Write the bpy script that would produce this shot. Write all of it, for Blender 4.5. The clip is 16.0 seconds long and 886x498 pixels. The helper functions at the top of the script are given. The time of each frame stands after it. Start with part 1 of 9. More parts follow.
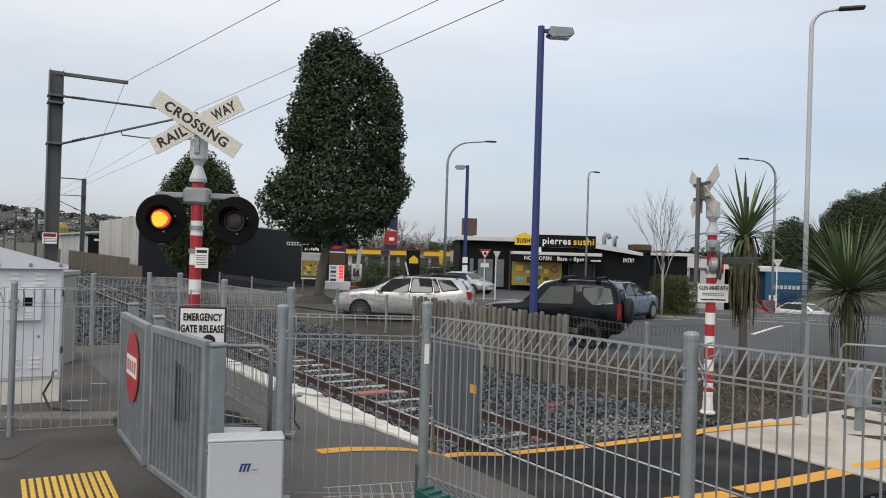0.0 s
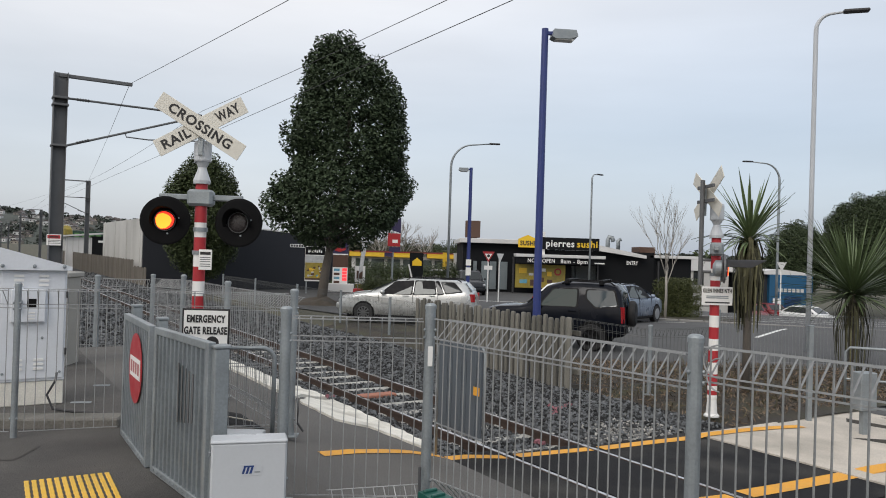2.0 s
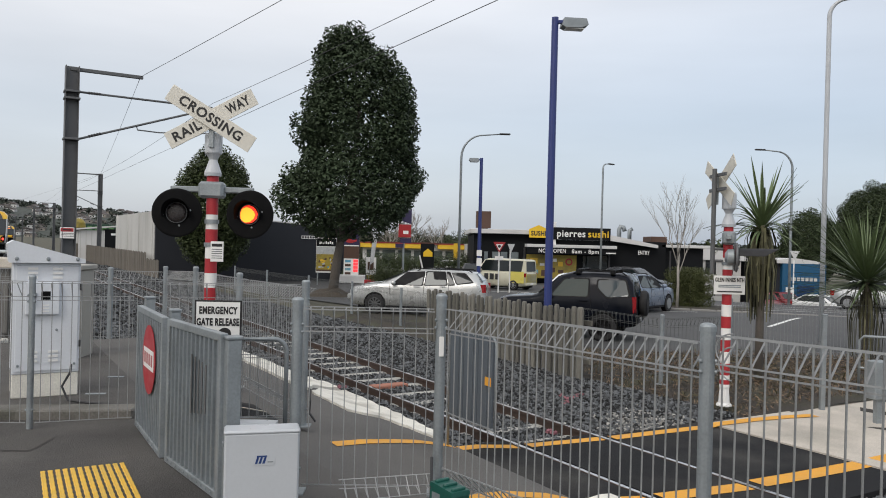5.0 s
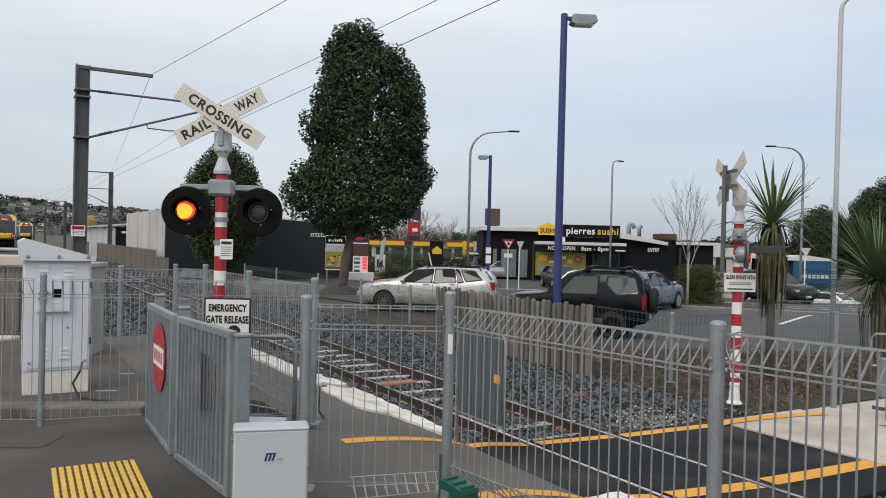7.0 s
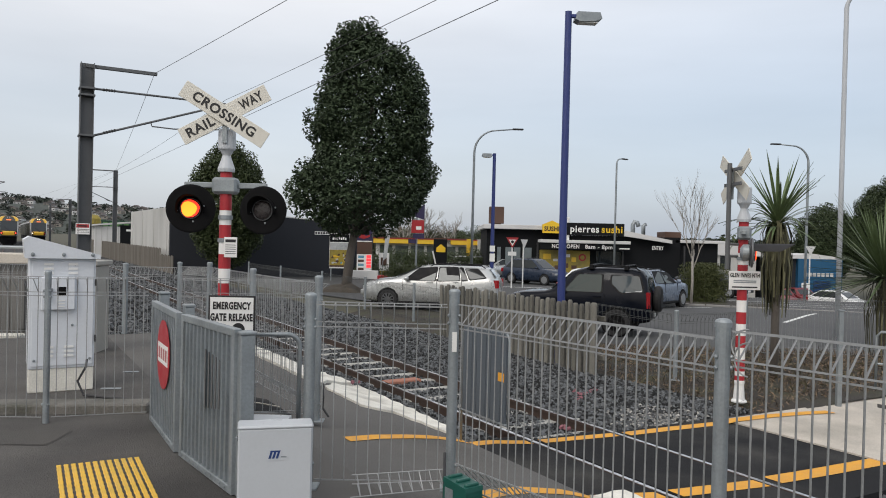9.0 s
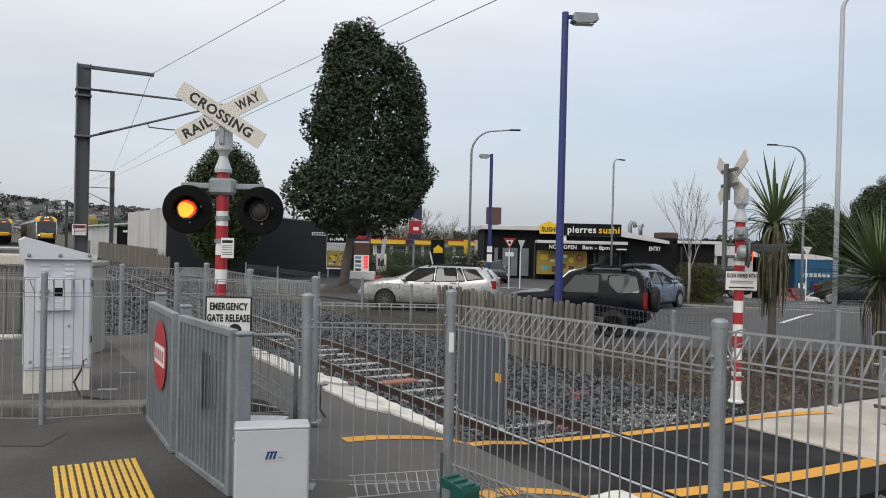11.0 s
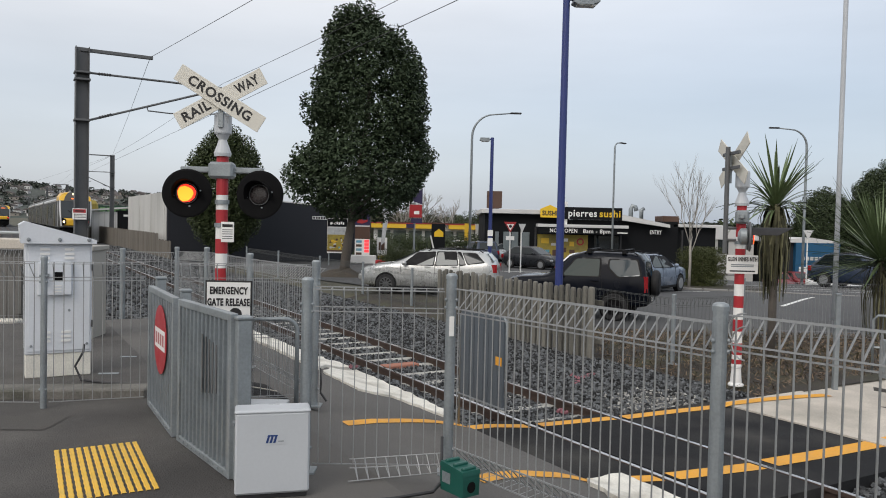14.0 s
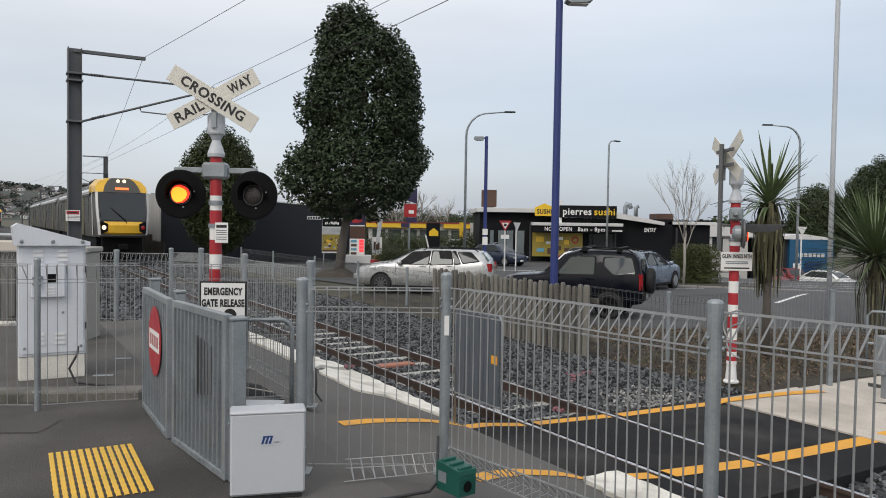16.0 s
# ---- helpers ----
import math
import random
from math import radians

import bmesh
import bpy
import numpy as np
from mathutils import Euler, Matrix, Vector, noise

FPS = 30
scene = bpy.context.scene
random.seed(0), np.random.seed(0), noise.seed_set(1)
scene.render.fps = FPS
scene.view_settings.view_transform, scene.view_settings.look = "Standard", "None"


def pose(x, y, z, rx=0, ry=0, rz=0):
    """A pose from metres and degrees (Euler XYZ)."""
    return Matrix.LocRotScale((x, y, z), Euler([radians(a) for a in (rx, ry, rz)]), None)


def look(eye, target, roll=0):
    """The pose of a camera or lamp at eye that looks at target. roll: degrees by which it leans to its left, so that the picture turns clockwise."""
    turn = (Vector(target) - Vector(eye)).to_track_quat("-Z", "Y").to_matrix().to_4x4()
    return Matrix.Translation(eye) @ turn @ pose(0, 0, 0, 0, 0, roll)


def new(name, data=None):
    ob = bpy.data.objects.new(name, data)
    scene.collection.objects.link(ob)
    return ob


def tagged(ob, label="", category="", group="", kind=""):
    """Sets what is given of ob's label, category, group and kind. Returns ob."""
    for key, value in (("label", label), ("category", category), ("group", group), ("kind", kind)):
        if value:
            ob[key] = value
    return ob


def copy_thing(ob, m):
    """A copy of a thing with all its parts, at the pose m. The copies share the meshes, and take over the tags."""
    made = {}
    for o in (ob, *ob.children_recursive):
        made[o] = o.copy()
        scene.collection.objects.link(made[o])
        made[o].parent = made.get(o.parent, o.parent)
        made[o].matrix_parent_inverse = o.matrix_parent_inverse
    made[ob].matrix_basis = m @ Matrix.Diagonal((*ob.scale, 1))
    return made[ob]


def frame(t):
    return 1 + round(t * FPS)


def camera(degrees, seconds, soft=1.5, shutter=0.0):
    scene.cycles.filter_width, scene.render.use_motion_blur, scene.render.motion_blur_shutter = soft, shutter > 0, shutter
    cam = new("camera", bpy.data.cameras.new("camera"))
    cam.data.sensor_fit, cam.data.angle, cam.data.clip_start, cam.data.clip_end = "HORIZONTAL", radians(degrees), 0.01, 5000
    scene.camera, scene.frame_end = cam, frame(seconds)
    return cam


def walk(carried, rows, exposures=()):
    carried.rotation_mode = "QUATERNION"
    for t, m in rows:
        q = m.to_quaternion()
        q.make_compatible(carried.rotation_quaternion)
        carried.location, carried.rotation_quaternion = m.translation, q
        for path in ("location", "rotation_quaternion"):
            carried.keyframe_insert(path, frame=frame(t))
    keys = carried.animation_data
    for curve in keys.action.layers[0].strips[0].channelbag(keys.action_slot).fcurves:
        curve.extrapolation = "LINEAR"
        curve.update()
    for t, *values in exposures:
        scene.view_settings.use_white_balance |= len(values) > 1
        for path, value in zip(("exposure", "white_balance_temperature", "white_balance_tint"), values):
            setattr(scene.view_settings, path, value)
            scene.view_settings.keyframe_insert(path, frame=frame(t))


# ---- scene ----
cam = camera(60.0, 16.0, soft=0.98)
PATH = [
    (0, (-0.005, -0.032, 2.33), (0.061, 1.967, 2.34), 1.7),
    (0.5, (-0.008, -0.039, 2.329), (0.063, 1.96, 2.341), 1.6),
    (1, (-0.008, -0.037, 2.328), (0.061, 1.962, 2.351), 1.9),
    (1.5, (-0.005, -0.031, 2.329), (0.06, 1.967, 2.354), 2.0),
    (2, (-0.006, -0.025, 2.328), (0.051, 1.974, 2.344), 1.8),
    (2.5, (-0.005, -0.027, 2.33), (0.036, 1.972, 2.341), 1.6),
    (3, (-0.004, -0.032, 2.327), (0.024, 1.968, 2.35), 1.6),
    (3.5, (-0.003, -0.025, 2.326), (0.024, 1.975, 2.351), 1.5),
    (4, (-0.005, -0.026, 2.326), (0.026, 1.973, 2.341), 1.5),
    (6.5, (-0.004, -0.017, 2.322), (0.016, 1.983, 2.299), 1.3),
    (7, (-0.002, -0.014, 2.325), (0.004, 1.986, 2.309), 1.4),
    (7.5, (0.0, -0.001, 2.322), (-0.002, 1.999, 2.302), 1.2),
    (8, (0.003, -0.002, 2.324), (-0.003, 1.997, 2.289), 1.3),
    (8.5, (-0.004, -0.002, 2.323), (-0.009, 1.998, 2.289), 1.6),
    (9, (-0.004, -0.008, 2.322), (-0.008, 1.992, 2.301), 1.4),
    (11.5, (0.0, -0.008, 2.321), (0.006, 1.992, 2.302), 1.3),
    (12, (0.001, -0.003, 2.322), (0.007, 1.996, 2.288), 1.1),
    (12.5, (0.0, 0.0, 2.32), (0.0, 2.0, 2.276), 1.1),
    (13, (0.002, -0.006, 2.319), (-0.003, 1.994, 2.277), 1.2),
    (13.5, (0.0, -0.003, 2.32), (-0.004, 1.997, 2.271), 1.3),
    (14, (0.003, 0.009, 2.32), (0.005, 2.008, 2.259), 1.3),
    (14.5, (0.003, 0.006, 2.317), (0.01, 2.005, 2.254), 1.3),
    (15, (0.002, 0.008, 2.319), (0.014, 2.007, 2.261), 1.3),
    (15.5, (0.008, 0.016, 2.317), (0.023, 2.015, 2.257), 1.0),
    (16, (0.006, 0.016, 2.32), (0.021, 2.015, 2.257), 0.9),
]
walk(cam, [(t, look(eye, target, roll)) for t, eye, target, roll in PATH])

# ---- light: a bright overcast sky ----
world = bpy.data.worlds.new("world")
scene.world = world
world.use_nodes = True
wn, wl = world.node_tree.nodes, world.node_tree.links
wn.clear()


def wnode(kind, **values):
    n = wn.new(kind)
    for k, v in values.items():
        n.inputs[k].default_value = v
    return n


w_out = wnode("ShaderNodeOutputWorld")
w_bg = wnode("ShaderNodeBackground", Strength=1.0)
w_sky = wn.new("ShaderNodeTexSky")
w_sky.sky_type = "NISHITA"
w_sky.sun_disc = False
w_sky.sun_elevation = radians(38)
w_sky.sun_rotation = radians(200)
w_sky.air_density, w_sky.dust_density, w_sky.ozone_density = 1.0, 3.0, 1.0
w_dim = wn.new("ShaderNodeVectorMath")
w_dim.operation = "SCALE"
w_dim.inputs["Scale"].default_value = 0.06
# a closed layer of stratus: bright overhead, paler blue towards the horizon, softly streaked
w_co = wn.new("ShaderNodeTexCoord")
w_map = wn.new("ShaderNodeMapping")
w_map.inputs["Scale"].default_value = (1.2, 1.2, 6.0)
w_noise = wnode("ShaderNodeTexNoise", Scale=1.6, Detail=5.0, Roughness=0.5)
w_sep = wn.new("ShaderNodeSeparateXYZ")
w_ramp = wn.new("ShaderNodeValToRGB")
els = w_ramp.color_ramp.elements
els[0].position, els[0].color = 0.0, (0.63, 0.69, 0.79, 1)
els[1].position, els[1].color = 1.0, (1.06, 1.06, 1.07, 1)
e = els.new(0.16)
e.color = (0.70, 0.757, 0.838, 1)
e = els.new(0.34)
e.color = (1.06, 1.05, 1.05, 1)
w_cl = wn.new("ShaderNodeMapRange")
w_cl.inputs["From Min"].default_value, w_cl.inputs["From Max"].default_value = 0.3, 0.7
w_cl.inputs["To Min"].default_value, w_cl.inputs["To Max"].default_value = 0.90, 1.07
w_mul = wn.new("ShaderNodeVectorMath")
w_mul.operation = "SCALE"
w_add = wn.new("ShaderNodeVectorMath")
w_add.operation = "ADD"
wl.new(w_co.outputs["Generated"], w_map.inputs["Vector"])
wl.new(w_map.outputs["Vector"], w_noise.inputs["Vector"])
wl.new(w_co.outputs["Generated"], w_sep.inputs["Vector"])
wl.new(w_sep.outputs["Z"], w_ramp.inputs["Fac"])
wl.new(w_noise.outputs["Fac"], w_cl.inputs["Value"])
# the cloud thins to a bluer grey towards one side
w_side = wnode("ShaderNodeMapRange")
w_side.inputs["From Min"].default_value, w_side.inputs["From Max"].default_value = -0.25, 0.5
w_side.interpolation_type = "SMOOTHSTEP"
w_tone = wn.new("ShaderNodeMix")
w_tone.data_type = "RGBA"
w_tone.inputs["A"].default_value, w_tone.inputs["B"].default_value = (1.09, 1.055, 1.015, 1), (0.92, 0.945, 0.975, 1)
w_prod = wn.new("ShaderNodeVectorMath")
w_prod.operation = "MULTIPLY"
wl.new(w_sep.outputs["X"], w_side.inputs["Value"])
wl.new(w_side.outputs["Result"], w_tone.inputs["Factor"])
wl.new(w_ramp.outputs["Color"], w_prod.inputs[0])
wl.new(w_tone.outputs["Result"], w_prod.inputs[1])
wl.new(w_prod.outputs["Vector"], w_mul.inputs[0])
wl.new(w_cl.outputs["Result"], w_mul.inputs["Scale"])
wl.new(w_sky.outputs["Color"], w_dim.inputs[0])
wl.new(w_dim.outputs["Vector"], w_add.inputs[0])
wl.new(w_mul.outputs["Vector"], w_add.inputs[1])
wl.new(w_add.outputs["Vector"], w_bg.inputs["Color"])
wl.new(w_bg.outputs["Background"], w_out.inputs["Surface"])
w_bg.inputs["Strength"].default_value = 0.72

sun = new("sun", bpy.data.lights.new("sun", "SUN"))
sun.data.energy, sun.data.angle, sun.data.color = 0.9, radians(25), (1.0, 0.97, 0.93)
sun.matrix_basis = look((-30, -40, 60), (0, 10, 0))
scene.view_settings.exposure = 0.0

# ---- materials ----
def mat(name, color, rough=0.6, metal=0.0, vary=0.25, scale=8.0, fine=120.0, bump=0.15, dirt=None, dirt_amount=0.4, coat=0.0, rand=0.0, island=0.0, stretch=(1, 1, 1), space="Object"):
    """A surface with variation at two scales, an optional second colour in patches, and fine relief."""
    m = bpy.data.materials.new(name)
    m.use_nodes = True
    nt = m.node_tree
    n, l = nt.nodes, nt.links
    b = n["Principled BSDF"]
    b.inputs["Metallic"].default_value = metal
    b.inputs["Coat Weight"].default_value = coat
    b.inputs["Coat Roughness"].default_value = 0.08
    co = n.new("ShaderNodeTexCoord")
    mp = n.new("ShaderNodeMapping")
    mp.inputs["Scale"].default_value = stretch
    l.new(co.outputs[space], mp.inputs["Vector"])
    big = n.new("ShaderNodeTexNoise")
    big.inputs["Scale"].default_value, big.inputs["Detail"].default_value = scale, 4
    small = n.new("ShaderNodeTexNoise")
    small.inputs["Scale"].default_value, small.inputs["Detail"].default_value = fine, 3
    for t in (big, small):
        l.new(mp.outputs["Vector"], t.inputs["Vector"])
    mean = n.new("ShaderNodeMath")
    mean.operation = "ADD"
    l.new(big.outputs["Fac"], mean.inputs[0])
    l.new(small.outputs["Fac"], mean.inputs[1])
    last = mean.outputs[0]
    if rand or island:
        src = n.new("ShaderNodeObjectInfo").outputs["Random"] if rand else n.new("ShaderNodeNewGeometry").outputs["Random Per Island"]
        k = n.new("ShaderNodeMath")
        k.operation = "MULTIPLY_ADD"
        k.inputs[1].default_value = (rand or island) * 2
        l.new(src, k.inputs[0])
        l.new(last, k.inputs[2])
        sub = n.new("ShaderNodeMath")
        sub.operation = "SUBTRACT"
        sub.inputs[1].default_value = rand or island
        l.new(k.outputs[0], sub.inputs[0])
        last = sub.outputs[0]
    rng = n.new("ShaderNodeMapRange")
    rng.inputs["From Min"].default_value, rng.inputs["From Max"].default_value = 0.5, 1.5
    rng.inputs["To Min"].default_value, rng.inputs["To Max"].default_value = 1 - vary, 1 + vary
    l.new(last, rng.inputs["Value"])
    tint = n.new("ShaderNodeVectorMath")
    tint.operation = "SCALE"
    l.new(rng.outputs["Result"], tint.inputs["Scale"])
    if dirt:
        patch = n.new("ShaderNodeTexNoise")
        patch.inputs["Scale"].default_value, patch.inputs["Detail"].default_value = scale * 0.45, 6
        l.new(mp.outputs["Vector"], patch.inputs["Vector"])
        cut = n.new("ShaderNodeMapRange")
        cut.inputs["From Min"].default_value, cut.inputs["From Max"].default_value = 0.48, 0.68
        cut.inputs["To Max"].default_value = dirt_amount
        l.new(patch.outputs["Fac"], cut.inputs["Value"])
        mix = n.new("ShaderNodeMix")
        mix.data_type = "RGBA"
        mix.inputs["A"].default_value, mix.inputs["B"].default_value = (*color, 1), (*dirt, 1)
        l.new(cut.outputs["Result"], mix.inputs["Factor"])
        l.new(mix.outputs["Result"], tint.inputs[0])
    else:
        tint.inputs[0].default_value = color
    l.new(tint.outputs["Vector"], b.inputs["Base Color"])
    rr = n.new("ShaderNodeMapRange")
    rr.inputs["From Min"].default_value, rr.inputs["From Max"].default_value = 0.3, 0.7
    rr.inputs["To Min"].default_value, rr.inputs["To Max"].default_value = max(rough - 0.12, 0.02), min(rough + 0.12, 1)
    l.new(big.outputs["Fac"], rr.inputs["Value"])
    l.new(rr.outputs["Result"], b.inputs["Roughness"])
    if bump:
        bp = n.new("ShaderNodeBump")
        bp.inputs["Strength"].default_value, bp.inputs["Distance"].default_value = bump, 0.01
        l.new(small.outputs["Fac"], bp.inputs["Height"])
        l.new(bp.outputs["Normal"], b.inputs["Normal"])
    return m


def glow(name, color, strength):
    m = bpy.data.materials.new(name)
    m.use_nodes = True
    b = m.node_tree.nodes["Principled BSDF"]
    b.inputs["Base Color"].default_value = (*color, 1)
    b.inputs["Emission Color"].default_value = (*color, 1)
    b.inputs["Emission Strength"].default_value = strength
    return m


def glass(name, color, rough=0.03, alpha=0.55, spec=0.8):
    """Tinted glass: part of the light passes, the rest is a dark gloss."""
    m = bpy.data.materials.new(name)
    m.use_nodes = True
    b = m.node_tree.nodes["Principled BSDF"]
    b.inputs["Base Color"].default_value = (*color, 1)
    b.inputs["Roughness"].default_value = rough
    b.inputs["Alpha"].default_value = alpha
    b.inputs["Specular IOR Level"].default_value = spec
    return m


ASPHALT = mat("asphalt", (0.094, 0.089, 0.083), 0.85, vary=0.6, scale=1.3, fine=95, bump=1.0, dirt=(0.044, 0.041, 0.039), dirt_amount=0.9)
ROAD = mat("road_asphalt", (0.068, 0.069, 0.070), 0.9, vary=0.25, scale=0.4, fine=60, bump=0.3, dirt=(0.10, 0.10, 0.098), dirt_amount=0.5)
RAMP = mat("ramp_asphalt", (0.107, 0.102, 0.095), 0.85, vary=0.3, scale=0.9, fine=160, bump=0.5, dirt=(0.142, 0.137, 0.127), dirt_amount=0.6)
RUBBER = mat("crossing_panel", (0.016, 0.0165, 0.018), 0.88, vary=0.5, scale=1.6, fine=90, bump=0.5, dirt=(0.055, 0.053, 0.050), dirt_amount=0.85)
CONCRETE = mat("concrete", (0.53, 0.485, 0.42), 0.85, vary=0.3, scale=1.7, fine=60, bump=0.5, dirt=(0.32, 0.295, 0.25), dirt_amount=0.8)
PALE_STONE = mat("pale_slab", (0.73, 0.71, 0.64), 0.85, vary=0.25, scale=4.5, fine=60, bump=0.6, dirt=(0.40, 0.375, 0.32), dirt_amount=0.75)
STONE = mat("ballast_stone", (0.075, 0.080, 0.084), 0.85, vary=0.85, scale=9, fine=90, bump=0.5, island=0.95)
BALLAST_BED = mat("ballast_bed", (0.04, 0.04, 0.042), 0.95, vary=0.6, scale=22, fine=60, bump=1.0)
SOIL = mat("soil", (0.042, 0.036, 0.029), 0.95, vary=0.7, scale=3, fine=45, bump=1.0, dirt=(0.06, 0.065, 0.03), dirt_amount=0.6)
GRASS = mat("grass_field", (0.072, 0.070, 0.048), 0.95, vary=0.4, scale=0.6, fine=20, bump=0.8, dirt=(0.10, 0.09, 0.05), dirt_amount=0.6)
RAIL_RUST = mat("rail_rust", (0.062, 0.040, 0.031), 0.8, vary=0.35, scale=4, fine=90, bump=0.4)
RAIL_TOP = mat("polished_rail", (0.62, 0.62, 0.63), 0.28, metal=1.0, vary=0.12, scale=6, fine=120, bump=0.05)
SLEEPER = mat("concrete_sleeper", (0.42, 0.42, 0.39), 0.9, vary=0.2, scale=5, fine=60, bump=0.4, dirt=(0.25, 0.24, 0.22), dirt_amount=0.7)
SLEEPER_TIMBER = mat("red_timber_sleeper", (0.36, 0.16, 0.11), 0.9, vary=0.25, scale=5, fine=60, bump=0.4)
GALV = mat("galvanised_steel", (0.29, 0.32, 0.335), 0.5, metal=0.45, vary=0.2, scale=7, fine=60, bump=0.08, dirt=(0.19, 0.21, 0.22), dirt_amount=0.6)
GALV_SHEET = mat("galvanised_sheet", (0.22, 0.25, 0.27), 0.5, metal=0.4, vary=0.2, scale=5, fine=40, bump=0.06, dirt=(0.15, 0.17, 0.185), dirt_amount=0.6)
DARK_WIRE = mat("dull_dark_wire", (0.085, 0.09, 0.088), 0.65, metal=0.2, vary=0.2, scale=10, fine=80, bump=0.05)
WIRE = mat("galvanised_wire", (0.30, 0.31, 0.312), 0.5, metal=0.4, vary=0.15, scale=10, fine=80, bump=0.05)
MAST = mat("grey_painted_mast", (0.125, 0.13, 0.135), 0.6, metal=0.2, vary=0.15, scale=3, fine=40, bump=0.1, dirt=(0.09, 0.09, 0.09), dirt_amount=0.5)
WHITE = mat("white_enamel", (0.80, 0.80, 0.78), 0.4, vary=0.05, scale=3, fine=50, bump=0.04, dirt=(0.70, 0.69, 0.66), dirt_amount=0.5)
CAB_GREY = mat("pale_grey_cabinet_paint", (0.66, 0.69, 0.73), 0.4, vary=0.06, scale=2.5, fine=40, bump=0.04, dirt=(0.54, 0.56, 0.58), dirt_amount=0.6)
BOX_GREY = mat("light_grey_powder_coat", (0.50, 0.525, 0.55), 0.38, vary=0.04, scale=3, fine=60, bump=0.03, dirt=(0.42, 0.44, 0.46), dirt_amount=0.5)
CREAM_SIGN = mat("aged_white_sign", (0.66, 0.64, 0.57), 0.5, vary=0.07, scale=4, fine=50, bump=0.05, dirt=(0.55, 0.52, 0.44), dirt_amount=0.5)
RED = mat("red_paint", (0.38, 0.02, 0.028), 0.5, vary=0.12, scale=6, fine=60, bump=0.06)
BLACK = mat("matt_black_paint", (0.006, 0.006, 0.0065), 0.85, vary=0.2, scale=5, fine=60, bump=0.06)
BLACK.node_tree.nodes["Principled BSDF"].inputs["Specular IOR Level"].default_value = 0.15
RUBBER.node_tree.nodes["Principled BSDF"].inputs["Specular IOR Level"].default_value = 0.2
LETTER = mat("black_lettering", (0.015, 0.015, 0.016), 0.6, vary=0.1, bump=0.0)
BLUE = mat("blue_pole_paint", (0.024, 0.040, 0.17), 0.42, vary=0.12, scale=3, fine=40, bump=0.05)
YELLOW = mat("yellow_line_paint", (0.75, 0.36, 0.035), 0.65, vary=0.12, scale=6, fine=120, bump=0.3, dirt=(0.55, 0.27, 0.05), dirt_amount=0.5)
TACTILE = mat("yellow_tactile", (0.78, 0.47, 0.05), 0.55, vary=0.12, scale=8, fine=90, bump=0.15, dirt=(0.52, 0.36, 0.06), dirt_amount=0.5)
GREEN = mat("green_plastic", (0.009, 0.085, 0.066), 0.42, vary=0.12, scale=6, fine=70, bump=0.06)
TIMBER = mat("weathered_paling", (0.145, 0.14, 0.122), 0.9, vary=0.5, scale=3, fine=30, bump=0.5, rand=0.4, stretch=(8, 8, 0.7), dirt=(0.09, 0.09, 0.07), dirt_amount=0.7)
GREY_BOARD = mat("weathered_grey_board", (0.17, 0.165, 0.155), 0.9, vary=0.25, scale=3, fine=30, bump=0.4, rand=0.25, stretch=(8, 8, 0.7), dirt=(0.11, 0.11, 0.10), dirt_amount=0.6)
DARK_TIMBER = mat("brown_paling", (0.145, 0.13, 0.108), 0.9, vary=0.3, scale=3, fine=30, bump=0.5, rand=0.3, stretch=(8, 8, 0.7))
RUBBER_TYRE = mat("tyre_rubber", (0.018, 0.018, 0.019), 0.8, vary=0.2, scale=8, fine=80, bump=0.1)
CHROME = mat("alloy", (0.55, 0.56, 0.58), 0.3, metal=0.9, vary=0.08, bump=0.0)
CAR_GLASS = glass("car_glass", (0.012, 0.017, 0.018), 0.05, 1.0, 0.45)
# opaque pane; daylight seen through the cabin is put into its pale colour
PALE_GLASS = glass("pale_seen_through_glass", (0.055, 0.072, 0.080), 0.06, 1.0, 0.6)
GREEN_GLASS = glass("greenish_car_glass", (0.035, 0.05, 0.046), 0.05, 1.0, 0.5)
WINDOW = glass("window_glass", (0.025, 0.032, 0.036), 0.04, 0.8)
TAIL_RED = mat("tail_lamp_red", (0.30, 0.008, 0.012), 0.15, vary=0.1, bump=0.0, coat=0.6)
PLASTIC = mat("dark_plastic", (0.03, 0.03, 0.032), 0.55, vary=0.15, scale=8, fine=80, bump=0.05)


# ---- building kit ----
def part(name, bm, material, parent=None, label="", smooth=False, m=None):
    """Links a bmesh as one mesh object, under a thing or a part where one is given."""
    me = bpy.data.meshes.new(name)
    bmesh.ops.recalc_face_normals(bm, faces=bm.faces)
    if smooth:
        for face in bm.faces:
            face.smooth = True
    bm.to_mesh(me)
    bm.free()
    me.materials.append(material)
    ob = new(name, me)
    ob.parent = parent
    if m is not None:
        ob.matrix_basis = m
    if label:
        tagged(ob, label)
    return ob


def thing(name, m, label, category, group="", kind=""):
    ob = new(name)
    ob.empty_display_size = 0.1
    ob.matrix_basis = m
    return tagged(ob, label, category, group, kind)


def B():
    return bmesh.new()


def box(bm, x0, x1, y0, y1, z0, z1, bevel=0.0, m=None):
    made = bmesh.ops.create_cube(bm, size=1.0)
    vs = made["verts"]
    for v in vs:
        v.co = Vector((x0 + (v.co.x + 0.5) * (x1 - x0), y0 + (v.co.y + 0.5) * (y1 - y0), z0 + (v.co.z + 0.5) * (z1 - z0)))
    if bevel:
        es = list({e for v in vs for e in v.link_edges})
        r = bmesh.ops.bevel(bm, geom=es, offset=bevel, segments=1, affect="EDGES", clamp_overlap=True)
        vs = list({v for f in r["faces"] for v in f.verts} | {v for v in vs if v.is_valid})
    if m is not None:
        bmesh.ops.transform(bm, matrix=m, verts=vs)
    return bm


